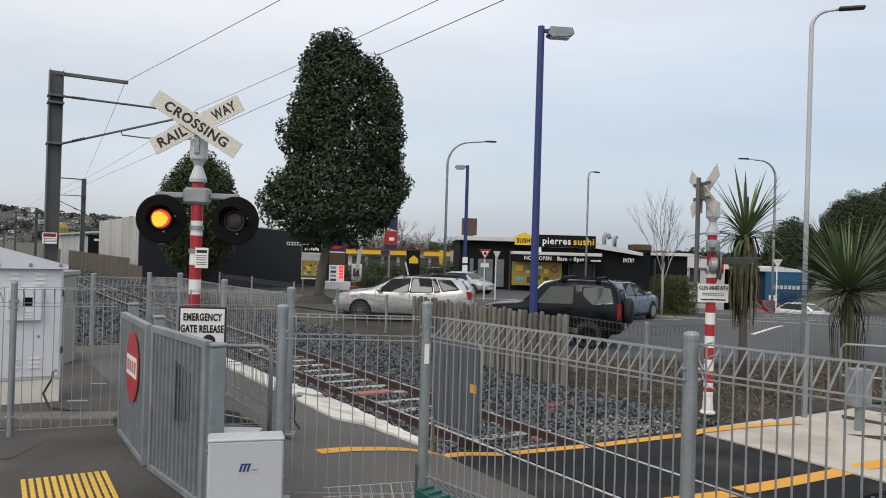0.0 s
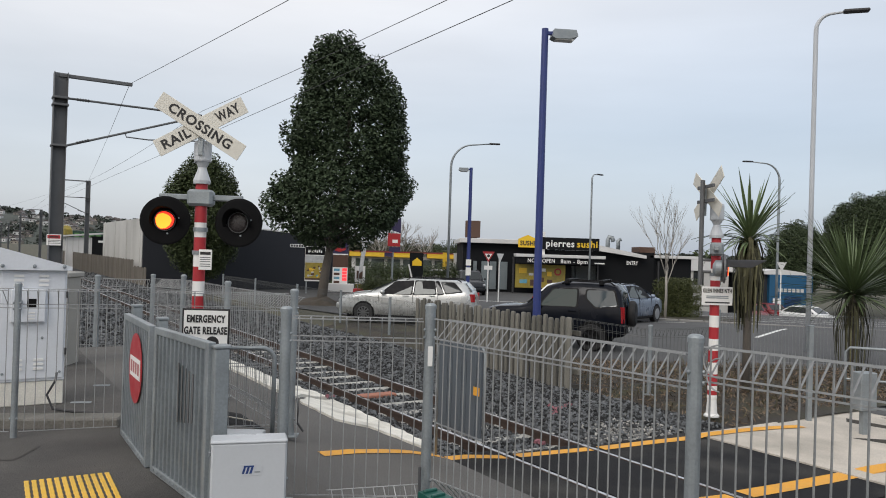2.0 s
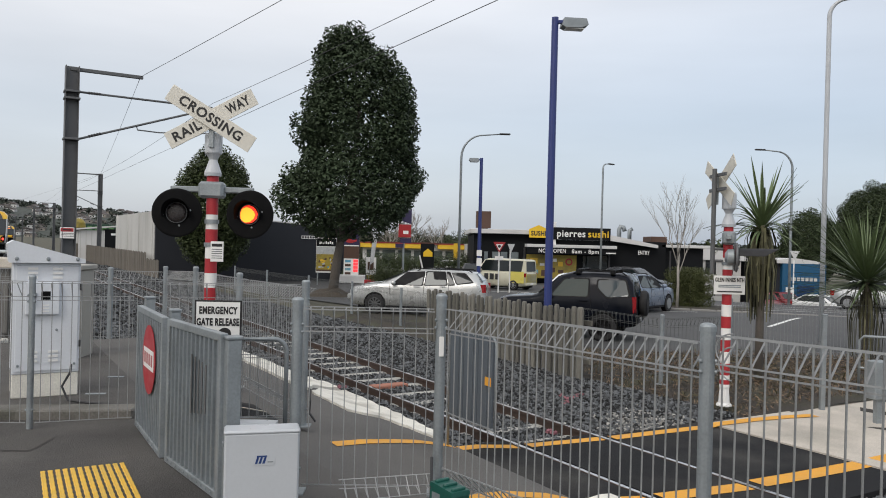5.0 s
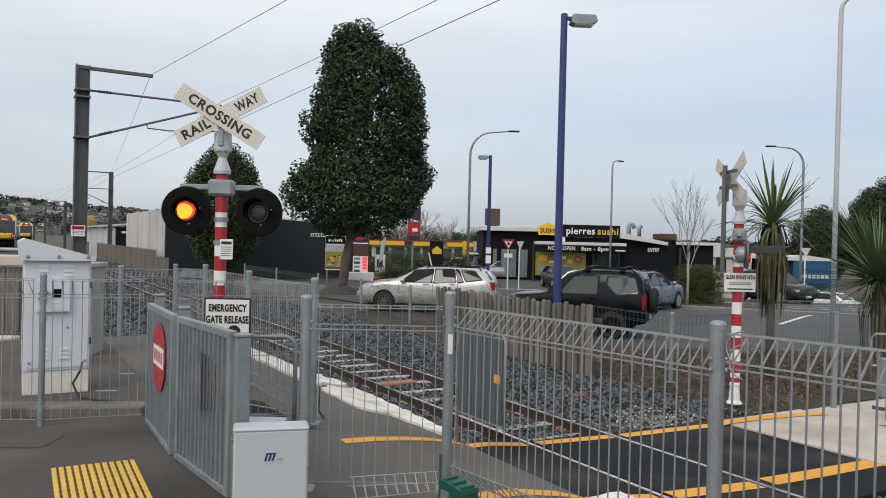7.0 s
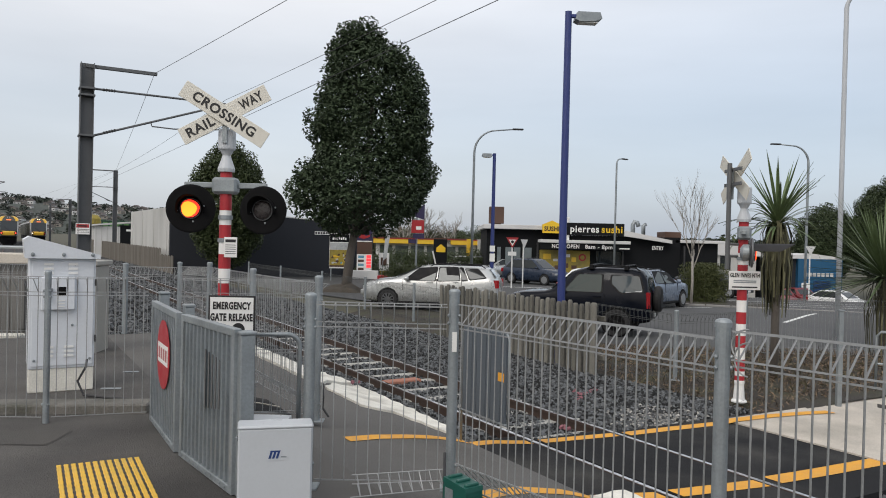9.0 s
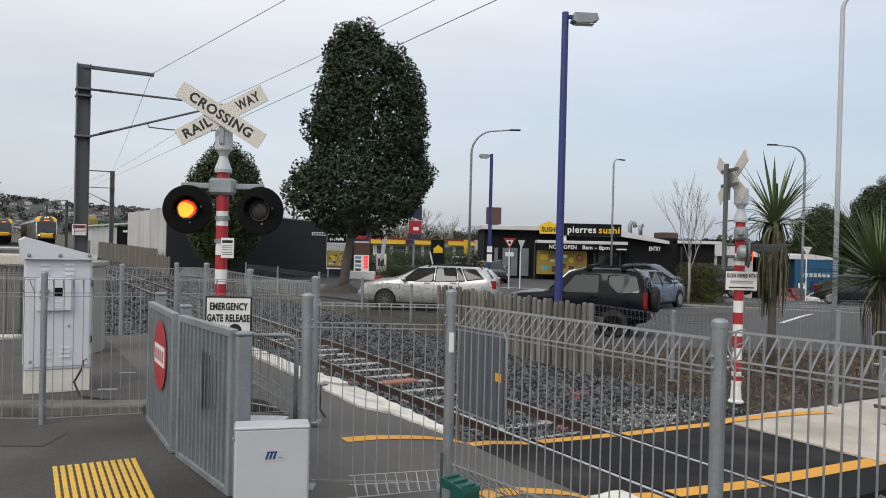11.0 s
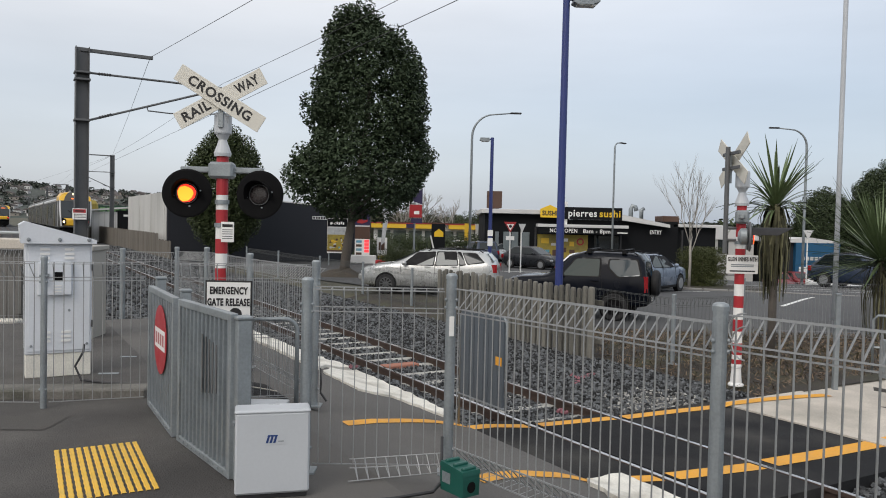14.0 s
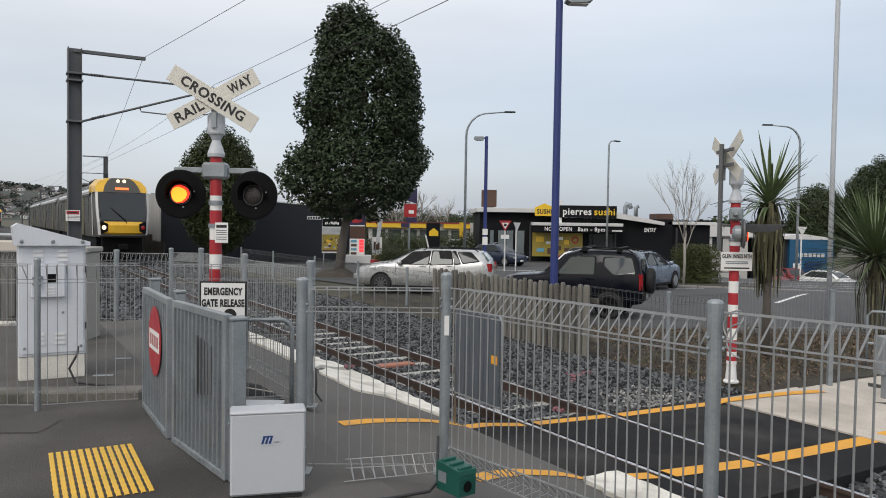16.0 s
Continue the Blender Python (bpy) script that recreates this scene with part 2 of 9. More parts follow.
def rod(bm, p, q, r0, r1=None, n=8, caps=True):
    """A round bar from p to q."""
    p, q = Vector(p), Vector(q)
    r1 = r0 if r1 is None else r1
    d = (q - p).normalized()
    side = d.orthogonal().normalized()
    up = d.cross(side)
    ring = []
    for c, r in ((p, r0), (q, r1)):
        ring.append([bm.verts.new(c + (side * math.cos(2 * math.pi * i / n) + up * math.sin(2 * math.pi * i / n)) * r) for i in range(n)])
    for i in range(n):
        bm.faces.new((ring[0][i], ring[0][(i + 1) % n], ring[1][(i + 1) % n], ring[1][i]))
    if caps:
        bm.faces.new(ring[0][::-1])
        bm.faces.new(ring[1])
    return bm


def pipe(bm, pts, r, n=6, r_end=None):
    """A bent round bar through the points."""
    pts = [Vector(p) for p in pts]
    rings, side = [], None
    for i, p in enumerate(pts):
        d = (pts[min(i + 1, len(pts) - 1)] - pts[max(i - 1, 0)]).normalized()
        side = d.orthogonal().normalized() if side is None else (side - d * side.dot(d)).normalized()
        up = d.cross(side)
        rr = r if r_end is None else r + (r_end - r) * i / (len(pts) - 1)
        rings.append([bm.verts.new(p + (side * math.cos(2 * math.pi * k / n) + up * math.sin(2 * math.pi * k / n)) * rr) for k in range(n)])
    for a, b in zip(rings, rings[1:]):
        for k in range(n):
            bm.faces.new((a[k], a[(k + 1) % n], b[(k + 1) % n], b[k]))
    bm.faces.new(rings[0][::-1])
    bm.faces.new(rings[-1])
    return bm


def lathe(bm, profile, n=20, m=None):
    """A turned form about z: rows of (radius, height)."""
    rings = []
    for r, z in profile:
        rings.append([bm.verts.new((r * math.cos(2 * math.pi * i / n), r * math.sin(2 * math.pi * i / n), z)) for i in range(n)])
    for a, b in zip(rings, rings[1:]):
        for i in range(n):
            bm.faces.new((a[i], a[(i + 1) % n], b[(i + 1) % n], b[i]))
    bm.faces.new(rings[0][::-1])
    bm.faces.new(rings[-1])
    if m is not None:
        bmesh.ops.transform(bm, matrix=m, verts=[v for ring in rings for v in ring])
    return bm


def prism(bm, outline, depth, m=None):
    """An outline in x and z, made solid from y = 0 to y = depth."""
    a = [bm.verts.new((x, 0, z)) for x, z in outline]
    b = [bm.verts.new((x, depth, z)) for x, z in outline]
    bm.faces.new(a)
    bm.faces.new(b[::-1])
    for i in range(len(a)):
        j = (i + 1) % len(a)
        bm.faces.new((a[i], b[i], b[j], a[j]))
    if m is not None:
        bmesh.ops.transform(bm, matrix=m, verts=a + b)
    return bm


def sheet(bm, rows):
    """A surface through rows of points."""
    vs = [[bm.verts.new(p) for p in row] for row in rows]
    for a, b in zip(vs, vs[1:]):
        for i in range(len(a) - 1):
            bm.faces.new((a[i], a[i + 1], b[i + 1], b[i]))
    return bm


def lettering(name, body, size, material, parent, m, label="", width=None, depth=0.002, align="CENTER", bold=0.0):
    """Writing in the built-in font, turned into a mesh. It lies in x and y of the pose m."""
    cu = bpy.data.curves.new(name, "FONT")
    cu.body, cu.size, cu.extrude, cu.align_x, cu.align_y, cu.offset = body, size, depth, align, "CENTER", bold
    cu.resolution_u = 3
    cu.space_character = 1.1
    tmp = bpy.data.objects.new(name, cu)
    me = bpy.data.meshes.new_from_object(tmp)
    bpy.data.objects.remove(tmp)
    if width:
        xs = [v.co.x for v in me.vertices]
        k = width / (max(xs) - min(xs))
        for v in me.vertices:
            v.co.x *= k
    me.materials.append(material)
    ob = new(name, me)
    ob.parent, ob.matrix_basis = parent, m
    if label:
        tagged(ob, label)
    return ob


def stuff(name, verts, faces, material, label, category, parent=None, smooth=False):
    """Many small pieces in one mesh."""
    me = bpy.data.meshes.new(name)
    me.from_pydata(verts, [], faces)
    if smooth:
        me.polygons.foreach_set("use_smooth", [True] * len(me.polygons))
    me.update()
    me.materials.append(material)
    ob = new(name, me)
    ob.parent = parent
    return tagged(ob, label, category, kind="stuff") if category else tagged(ob, label, kind="stuff")


# the railway's own axes: along the track, and across it to its far side
AL, AC, ORG = Vector((-0.5027, 0.8645, 0)), Vector((0.8645, 0.5027, 0)), Vector((1.766, 9.0, 0))
YAW = 30.18


def T(a, s, z=0.0):
    return ORG + AL * a + AC * s + Vector((0, 0, z))


def TM(a, s, z=0.0, turn=0.0):
    """A pose on the railway: its y runs along the track, its x across."""
    p = T(a, s, z)
    return pose(p.x, p.y, p.z, 0, 0, YAW + turn)


def PZ(s):
    """Height of the paved ramp beside the crossing."""
    return 0.69 if s < -3.9 else 0.0 if s > -1.3 else 0.69 * (-1.3 - s) / 2.6


# ---- ground, road, railway ----
def dip(x, y):
    """The street falls away past the far end of the car park."""
    u, v = min(1, max(0, (x - 14) / 10)), min(1, max(0, (y - 40) / 18))
    return 1.8 * u * u * (3 - 2 * u) * v * v * (3 - 2 * v)


def HG(x, y):
    """Height of the land beyond the tracks."""
    s = (x - ORG.x) * AC.x + (y - ORG.y) * AC.y
    low = -0.22
    if s < 3.1:
        return low
    k = min(1, (s - 3.1) / 1.2)
    z = low + k * (0.0 - low)
    z -= 0.42 * min(1, max(0, (y - 27) / 14))
    return z - dip(x, y)


bm = B()
xs = [-4000, -1500, -500, -220] + [-160 + 8 * i for i in range(15)] + [-40 + 2 * i for i in range(46)] + [56, 64, 80, 120, 200, 500, 1500, 4000]
ys = [-1500, -400, -100, -40, -20, -10, -4] + [0.8 * i for i in range(60)] + [50, 54, 60, 70, 90, 120, 180, 300, 700, 1800, 4500]
sheet(bm, [[(x, y, HG(x, y) - 0.03) for x in xs] for y in ys])
tagged(part("ground", bm, GRASS, smooth=True), "rough grass and soil ground with worn patches", "ground", kind="structure")

# car park and street beyond the railway
bm = B()
rows = []
for i in range(46):
    a = 52 - 2.0 * i
    rows.append([])
    for s in (6.3, 7.5, 9, 11, 13, 16, 19, 22, 26, 30, 36, 42, 50, 60):
        p = T(a, s)
        rows[-1].append((p.x, p.y, HG(p.x, p.y) + 0.015))
sheet(bm, rows)
tagged(part("road", bm, ROAD, smooth=True), "grey asphalt car park and street surface", "road", kind="structure")

# soil strip between the wooden screen and the car park
bm = B()
rows = []
for i in range(26):
    a = 16 - 1.0 * i
    rows.append([])
    for j in range(9):
        p = T(a, 3.0 + 0.42 * j)
        rows[-1].append((p.x, p.y, HG(p.x, p.y) + 0.012 + 0.05 * noise.noise(Vector((p.x * 1.7, p.y * 1.7, 0)))))
sheet(bm, rows)
tagged(part("verge", bm, SOIL, smooth=True), "bare brown soil verge with dead leaves", "verge", kind="structure")


bm = B()
rows = []
for i in range(28):
    x = 3.2 + 0.36 * i
    lo = max(9 + (0.06 + 0.5027 * (x - 1.766)) / 0.8645, 9 + (3.0 - 0.8645 * (x - 1.766)) / 0.5027)
    hi = 17.35 + 0.12 * math.sin(x * 1.7)
    rows.append([])
    for j in range(13):
        y = lo + (hi - lo) * j / 12
        rows[-1].append((x, y, HG(x, y) + 0.035 + 0.05 * noise.noise(Vector((x * 1.7, y * 1.7, 0)))))
sheet(bm, rows)
tagged(part("verge", bm, SOIL, smooth=True), "dark brown soil verge up to the car park edge", "verge", kind="structure")


def BZ(s):
    """Height of the ballast across the track."""
    if s < -0.75:
        return -0.10
    return -0.15 if s < 0.8 else -0.15 + 0.13 * min(1, (s - 0.8) / 1.6)


bm = B()
rows = []
for i in range(90):
    a = -14 + (i * 0.6 if i < 60 else 36 + (i - 60) * 6 - 0)
    rows.append([])
    for j in range(24):
        s = -2.4 + 0.25 * j
        p = T(a, s)
        rows[-1].append((p.x, p.y, BZ(s) - 0.012 + 0.03 * noise.noise(Vector((p.x * 3, p.y * 3, 1)))))
sheet(bm, rows)
tagged(part("ballast_bed", bm, BALLAST_BED, smooth=True), "dark grey railway ballast bed", "ballast", kind="structure")

rng = np.random.default_rng(4)
CUBE_V = np.array([(-1, -1, -1), (1, -1, -1), (1, 1, -1), (-1, 1, -1), (-1, -1, 1), (1, -1, 1), (1, 1, 1), (-1, 1, 1)], float) * 0.5
CUBE_F = np.array([(0, 3, 2, 1), (4, 5, 6, 7), (0, 1, 5, 4), (1, 2, 6, 5), (2, 3, 7, 6), (3, 0, 4, 7)])


def stones(places, sizes):
    """Angular stones, each a crooked block, as one list of corners and faces."""
    n = len(places)
    v = CUBE_V[None] * (1 + 0.75 * (rng.random((n, 8, 3)) - 0.5))
    v *= (sizes[:, None, None] * (0.65 + 0.7 * rng.random((n, 1, 3))))
    q = rng.normal(size=(n, 4))
    q /= np.linalg.norm(q, axis=1)[:, None]
    w, x, y, z = q.T
    rot = np.stack([1 - 2 * (y * y + z * z), 2 * (x * y - z * w), 2 * (x * z + y * w), 2 * (x * y + z * w), 1 - 2 * (x * x + z * z), 2 * (y * z - x * w),
                    2 * (x * z - y * w), 2 * (y * z + x * w), 1 - 2 * (x * x + y * y)], 1).reshape(n, 3, 3)
    v = np.einsum("nij,nkj->nki", rot, v) + places[:, None, :]
    f = CUBE_F[None] + 8 * np.arange(n)[:, None, None]
    return v.reshape(-1, 3), f.reshape(-1, 4)


def ballast(a0, a1, s0, s1, count, size, keep=None):
    a = a0 + (a1 - a0) * rng.random(count)
    s = s0 + (s1 - s0) * rng.random(count)
    ok = np.ones(count, bool)
    for r in (-0.59, 0.59):
        ok &= np.abs(s - r) > 0.05 + 0.45 * size
    near_block = np.abs((a - 0.75 + 0.34) % 0.68 - 0.34) < 0.10
    ok &= ~((np.abs(s) < 0.56) & (a > 3.6) & (a < 11) & near_block)
    a, s = a[ok], s[ok]
    z = np.array([BZ(k) for k in s]) + rng.normal(0, 0.012, len(s)) + 0.006
    p = np.array(ORG)[None] + a[:, None] * np.array(AL)[None] + s[:, None] * np.array(AC)[None]
    p[:, 2] += z
    return stones(p, size * (0.7 + 0.7 * rng.random(len(s))))


# gravel over the second track and the ground past the platform's end
bm = B()
sheet(bm, [[tuple(T(a, s, -0.13 + 0.04 * noise.noise(Vector((a, s, 0))))) for s in (-40, -30, -20, -14, -11, -9, -7, -5, -3.6, -2.4)] for a in [6.45 + 3 * i for i in range(20)] + [70, 90, 130, 200, 300, 450]])
tagged(part("gravel_bed", bm, BALLAST_BED, smooth=True), "grey gravel around the second track", "gravel", kind="structure")

heap_v, heap_f, off = [], [], 0
for spec in ((0.32, 10, -1.3, 3.3, 46000, 0.033), (10, 24, -1.4, 3.3, 26000, 0.044), (24, 60, -1.6, 2.6, 12000, 0.075), (-7, -2.65, -1.3, 3.3, 9500, 0.044), (6.5, 14, -9.5, -2.0, 16000, 0.042), (14, 32, -12, -1.6, 11000, 0.07)):
    v, f = ballast(*spec)
    heap_v.append(v)
    heap_f.append(f + off)
    off += len(v)
stuff("track_ballast", np.concatenate(heap_v), np.concatenate(heap_f).tolist(), STONE, "dark bluish-grey crushed stone ballast round the rails", "ballast")

# ---- rails and sleepers ----
def rail(s, a0, a1):
    ob = thing("rail", TM(0, s), "rusty brown running rail with a polished head", "rail", group="running rails")
    bm = B()
    for x0, x1, z0, z1 in ((-0.065, 0.065, -0.155, -0.135), (-0.009, 0.009, -0.135, -0.035), (-0.034, 0.034, -0.04, -0.006)):
        box(bm, x0, x1, a0, a1, z0, z1)
    part("web", bm, RAIL_RUST, ob)
    bm = B()
    box(bm, -0.022, 0.022, a0, a1, -0.006, 0.0, 0.002)
    part("head", bm, RAIL_TOP, ob, "polished bright running surface")
    return ob


rail(-0.59, -14, 190)
rail(0.59, -14, 190)


def bent_rail(off):
    ob = thing("rail", pose(0, 0, 0), "rusty brown running rail with a polished head", "rail", group="running rails")
    pts = [T(a, s + off, -0.075) for a, s in ((6, -8.5), (20, -7.9), (40, -6.75), (53, -6.05), (66, -5.55), (100, -4.97), (130, -4.8), (240, -4.7))]
    part("web", pipe(B(), pts, 0.07, 4), RAIL_RUST, ob)
    return ob


bent_rail(-0.59)
bent_rail(0.59)

bm = B()
box(bm, -1.05, 1.05, -0.11, 0.11, -0.30, -0.118, 0.02)
one = thing("sleeper", TM(0.75, 0, 0), "pale concrete railway sleeper sunk in ballast", "sleeper", group="track sleepers")
part("block", bm, SLEEPER, one)
for i in range(1, 60):
    copy_thing(one, TM(0.75 + 0.68 * i, 0.0, 0.006 * math.sin(i * 2.3), 0.4 * math.sin(i * 1.7)))
for i in range(5):
    copy_thing(one, TM(-2.95 - 0.68 * i, 0, 0))
timber = thing("timber_sleeper", TM(4.79, -0.03, 0.03, 3), "reddish sleeper end lying between the rails", "sleeper")
bm = B()
box(bm, -0.36, 0.32, -0.11, 0.11, -0.25, -0.10, 0.015)
part("block", bm, SLEEPER_TIMBER, timber)

# ---- level crossing ----
def slab(name, s0, s1, a0, a1, z0, z1, material, label, category, top=None):
    """A slab in the railway's axes; top(s) tilts its surface."""
    bm = B()
    n = 8 if top else 1
    cols = [s0 + (s1 - s0) * i / n for i in range(n + 1)]
    if top:
        cols = sorted(cols[:1] + [-3.9] + [-3.9 + (s1 + 3.9) * i / 7 for i in range(1, 8)])
    up = [[bm.verts.new(T(a, s, top(s) if top else z1)) for s in cols] for a in (a0, a1)]
    dn = [[bm.verts.new(T(a, s, z0)) for s in cols] for a in (a0, a1)]
    for i in range(n):
        bm.faces.new((up[0][i], up[0][i + 1], up[1][i + 1], up[1][i]))
        bm.faces.new((dn[0][i], dn[1][i], dn[1][i + 1], dn[0][i + 1]))
        for k in (0, 1):
            bm.faces.new((dn[k][i], dn[k][i + 1], up[k][i + 1], up[k][i]))
    for i in (0, n):
        bm.faces.new((dn[0][i], up[0][i], up[1][i], dn[1][i]))
    return tagged(part(name, bm, material), label, category, kind="structure")


for s0, s1, a1 in ((-1.32, -0.632, 0.62), (-0.52, 0.545, 0.40), (0.632, 2.43, 0.27)):
    slab("crossing_panel", s0, s1, -2.62, a1, -0.2, -0.008, RUBBER, "black rubber level crossing panel between the rails", "crossing")
slab("pavement", 2.43, 9.5, -3.2, 0.13, -0.2, 0.012, CONCRETE, "pale concrete footpath leading off the crossing", "pavement")
slab("platform_ramp", -4.55, -1.32, -14, 6.4, -0.3, 0, RAMP, "grey asphalt ramp down to the crossing", "ramp", top=PZ)
slab("platform", -9.6, -4.55, -16, 6.4, -0.3, 0.69, ASPHALT, "dark grey asphalt platform surface with stains", "platform")


def stripe(pts, width, wob=0.0):
    """A painted line over the crossing, in short strips."""
    bm = B()
    left, right = [], []
    for i, (a, s) in enumerate(pts):
        z = (PZ(s) if s < -1.32 else 0.016 if s > 2.43 else -0.008) + 0.006
        left.append(bm.verts.new(T(a - width / 2, s, z)))
        right.append(bm.verts.new(T(a + width / 2, s, z)))
    for i in range(len(pts) - 1):
        bm.faces.new((left[i], left[i + 1], right[i + 1], right[i]))
    return tagged(part("painted_line", bm, YELLOW), "yellow-orange painted edge line across the crossing", "line marking", kind="structure")


def span(s0, s1, a0, a1, n=12):
    return [(a0 + (a1 - a0) * i / n, s0 + (s1 - s0) * i / n) for i in range(n + 1)]


def through_points(pts, n=5):
    out = []
    for (a0, s0), (a1, s1) in zip(pts, pts[1:]):
        out += [(a0 + (a1 - a0) * i / n, s0 + (s1 - s0) * i / n) for i in range(n)]
    return out + [pts[-1]]


stripe(through_points([(-0.66, -3.38), (-0.23, -2.88), (0.155, -2.33), (0.42, -1.9), (0.54, -1.5), (0.50, -1.05), (0.30, -0.66)]), 0.17)
stripe(span(-0.5, 0.53, 0.28, 0.15), 0.16)
stripe(through_points([(0.12, 0.68), (0.08, 1.43), (0.0, 2.44), (-0.04, 3.16), (-0.12, 3.74), (-0.24, 4.25)]), 0.17)
stripe(through_points([(-2.15, -2.94), (-1.93, -2.62), (-1.67, -2.16), (-1.5, -1.6), (-1.6, -1.1), (-1.76, -0.66)]), 0.18)
stripe(span(-0.5, 0.53, -1.78, -1.94), 0.21)
stripe(through_points([(-1.92, 0.72), (-1.967, 1.46), (-2.0, 2.4), (-2.2, 5.0)]), 0.23)

# pale slabs that edge the ramp beside the track
def edge_slab(pts, rise, seed):
    """A broken slab with an uneven outline, given by its corners along and across the track."""
    g = random.Random(seed)
    out = []
    for (a0, s0), (a1, s1) in zip(pts, pts[1:] + pts[:1]):
        k = max(2, int(math.hypot(a1 - a0, s1 - s0) / 0.14))
        for i in range(k):
            u = i / k
            out.append((a0 + (a1 - a0) * u + g.uniform(-0.032, 0.032), s0 + (s1 - s0) * u + g.uniform(-0.032, 0.032)))
    bm = B()
    top = [bm.verts.new(T(a, s, PZ(s) + rise + g.uniform(-0.004, 0.004))) for a, s in out]
    low = [bm.verts.new(T(a, s, PZ(s) - 0.16)) for a, s in out]
    mid = (sum(p[0] for p in out) / len(out), sum(p[1] for p in out) / len(out))
    c = bm.verts.new(T(mid[0], mid[1], PZ(mid[1]) + rise + 0.006))
    for i in range(len(out)):
        j = (i + 1) % len(out)
        bm.faces.new((top[i], top[j], c))
        bm.faces.new((low[i], low[j], top[j], top[i]))
    return tagged(part("edging_slab", bm, PALE_STONE), "pale broken concrete edging slab beside the ballast", "slab", group="edging slabs")


edge_slab([(0.95, -1.42), (1.9, -1.6), (1.96, -2.05), (3.3, -2.02), (4.05, -1.6), (4.15, -1.14), (2.9, -1.14), (1.1, -1.2)], 0.03, 1)
edge_slab([(3.45, -2.06), (4.2, -1.62), (4.35, -1.12), (5.6, -1.3), (5.7, -2.1)], 0.045, 2)
edge_slab([(5.78, -2.1), (5.7, -1.32), (8.3, -1.4), (8.35, -2.05)], 0.04, 3)
edge_slab([(8.42, -2.05), (8.38, -1.42), (11.4, -1.42), (11.4, -2.0)], 0.03, 4)
edge_slab([(11.5, -2.0), (11.5, -1.42), (15.4, -1.42), (15.4, -1.95)], 0.03, 5)
edge_slab([(-1.66, -1.45), (-1.55, -1.22), (-1.58, -0.98), (-2.0, -0.96), (-3.3, -1.0), (-3.4, -1.55), (-2.1, -1.58)], 0.04, 6)

# a few stones with pink survey paint
PINK = mat("pink_marking_paint", (0.27, 0.11, 0.13), 0.8, vary=0.3, scale=20, fine=90, bump=0.3)
spots = []
for a0, s0, a1, s1, count in ((2.2, 1.65, 2.5, 2.25, 16), (2.45, 1.9, 2.75, 2.0, 7), (4.2, -1.2, 4.35, -1.05, 6), (0.9, 0.32, 1.0, 0.42, 6)):
    for k in range(count):
        u = rng.random()
        sx = s0 + (s1 - s0) * u + rng.normal(0, 0.03)
        p = T(a0 + (a1 - a0) * u + rng.normal(0, 0.03), sx, max(BZ(sx), -0.1 if sx > -1.1 else 0.04) + 0.022)
        spots.append(tuple(p))
v, f = stones(np.array(spots), np.full(len(spots), 0.038))
spots = []
for k in range(420):
    sx, ax = float(np.clip(rng.normal(1.75, 0.28), 1.05, 2.4)), float(np.clip(rng.normal(0.75, 0.32), 0.35, 1.9))
    spots.append(tuple(T(ax, sx, BZ(sx) + 0.02)))
pv, pf = stones(np.array(spots), 0.018 + 0.02 * rng.random(len(spots)))
PALE_STONES = mat("pale_dusty_stone", (0.30, 0.295, 0.275), 0.9, vary=0.4, scale=9, fine=90, bump=0.4, island=0.6)
stuff("pale_stones", pv, pf.tolist(), PALE_STONES, "paler dusty stones lying on the ballast", "ballast")
stuff("painted_stones", v, f.tolist(), PINK, "ballast stones marked with pink paint", "ballast")


# ---- fences ----
def mesh_panel(parent, p, q, z0, z1, gap=0.075, roll=0.10, side=1, r=0.0031, foot=True, wire=None):
    """A welded wire panel from p to q (x, y), with its top and foot bent into triangular rolls."""
    p, q = Vector((*p, 0)), Vector((*q, 0))
    d = q - p
    L = d.length
    d.normalize()
    out = Vector((-d.y, d.x, 0)) * side * roll
    up = Vector((0, 0, 1))
    bm = B()
    n = max(2, round(L / gap))
    zf = z0 if isinstance(z0, (tuple, list)) else (z0, z0)
    zt = z1 if isinstance(z1, (tuple, list)) else (z1, z1)
    def lvl(k, u):
        return up * (k[0] + (k[1] - k[0]) * u)
    for i in range(n + 1):
        u = (i + 0.5) / (n + 1)
        b, f, t = p + d * (L * u), lvl(zf, u), lvl(zt, u)
        pts = [b + t - up * 0.13, b + out + t - up * 0.01, b + t, b + f]
        if foot:
            pts += [b + out + f + up * 0.01, b + f + up * 0.13]
        pipe(bm, pts, r, 4)
    for off, k, hz in ((Vector(), zt, 0.0), (out, zt, -0.01), (Vector(), zt, -0.13), (out * 0.12, zt, -0.16), (Vector(), zf, 0.0), (out, zf, 0.01), (Vector(), zf, 0.13)):
        if not foot and k is zf and hz > 0:
            continue
        pipe(bm, [p + off + lvl(k, 0) + up * hz, q + off + lvl(k, 1) + up * hz], r * 1.2, 4)
    return part("mesh_panel", bm, wire or WIRE, parent)


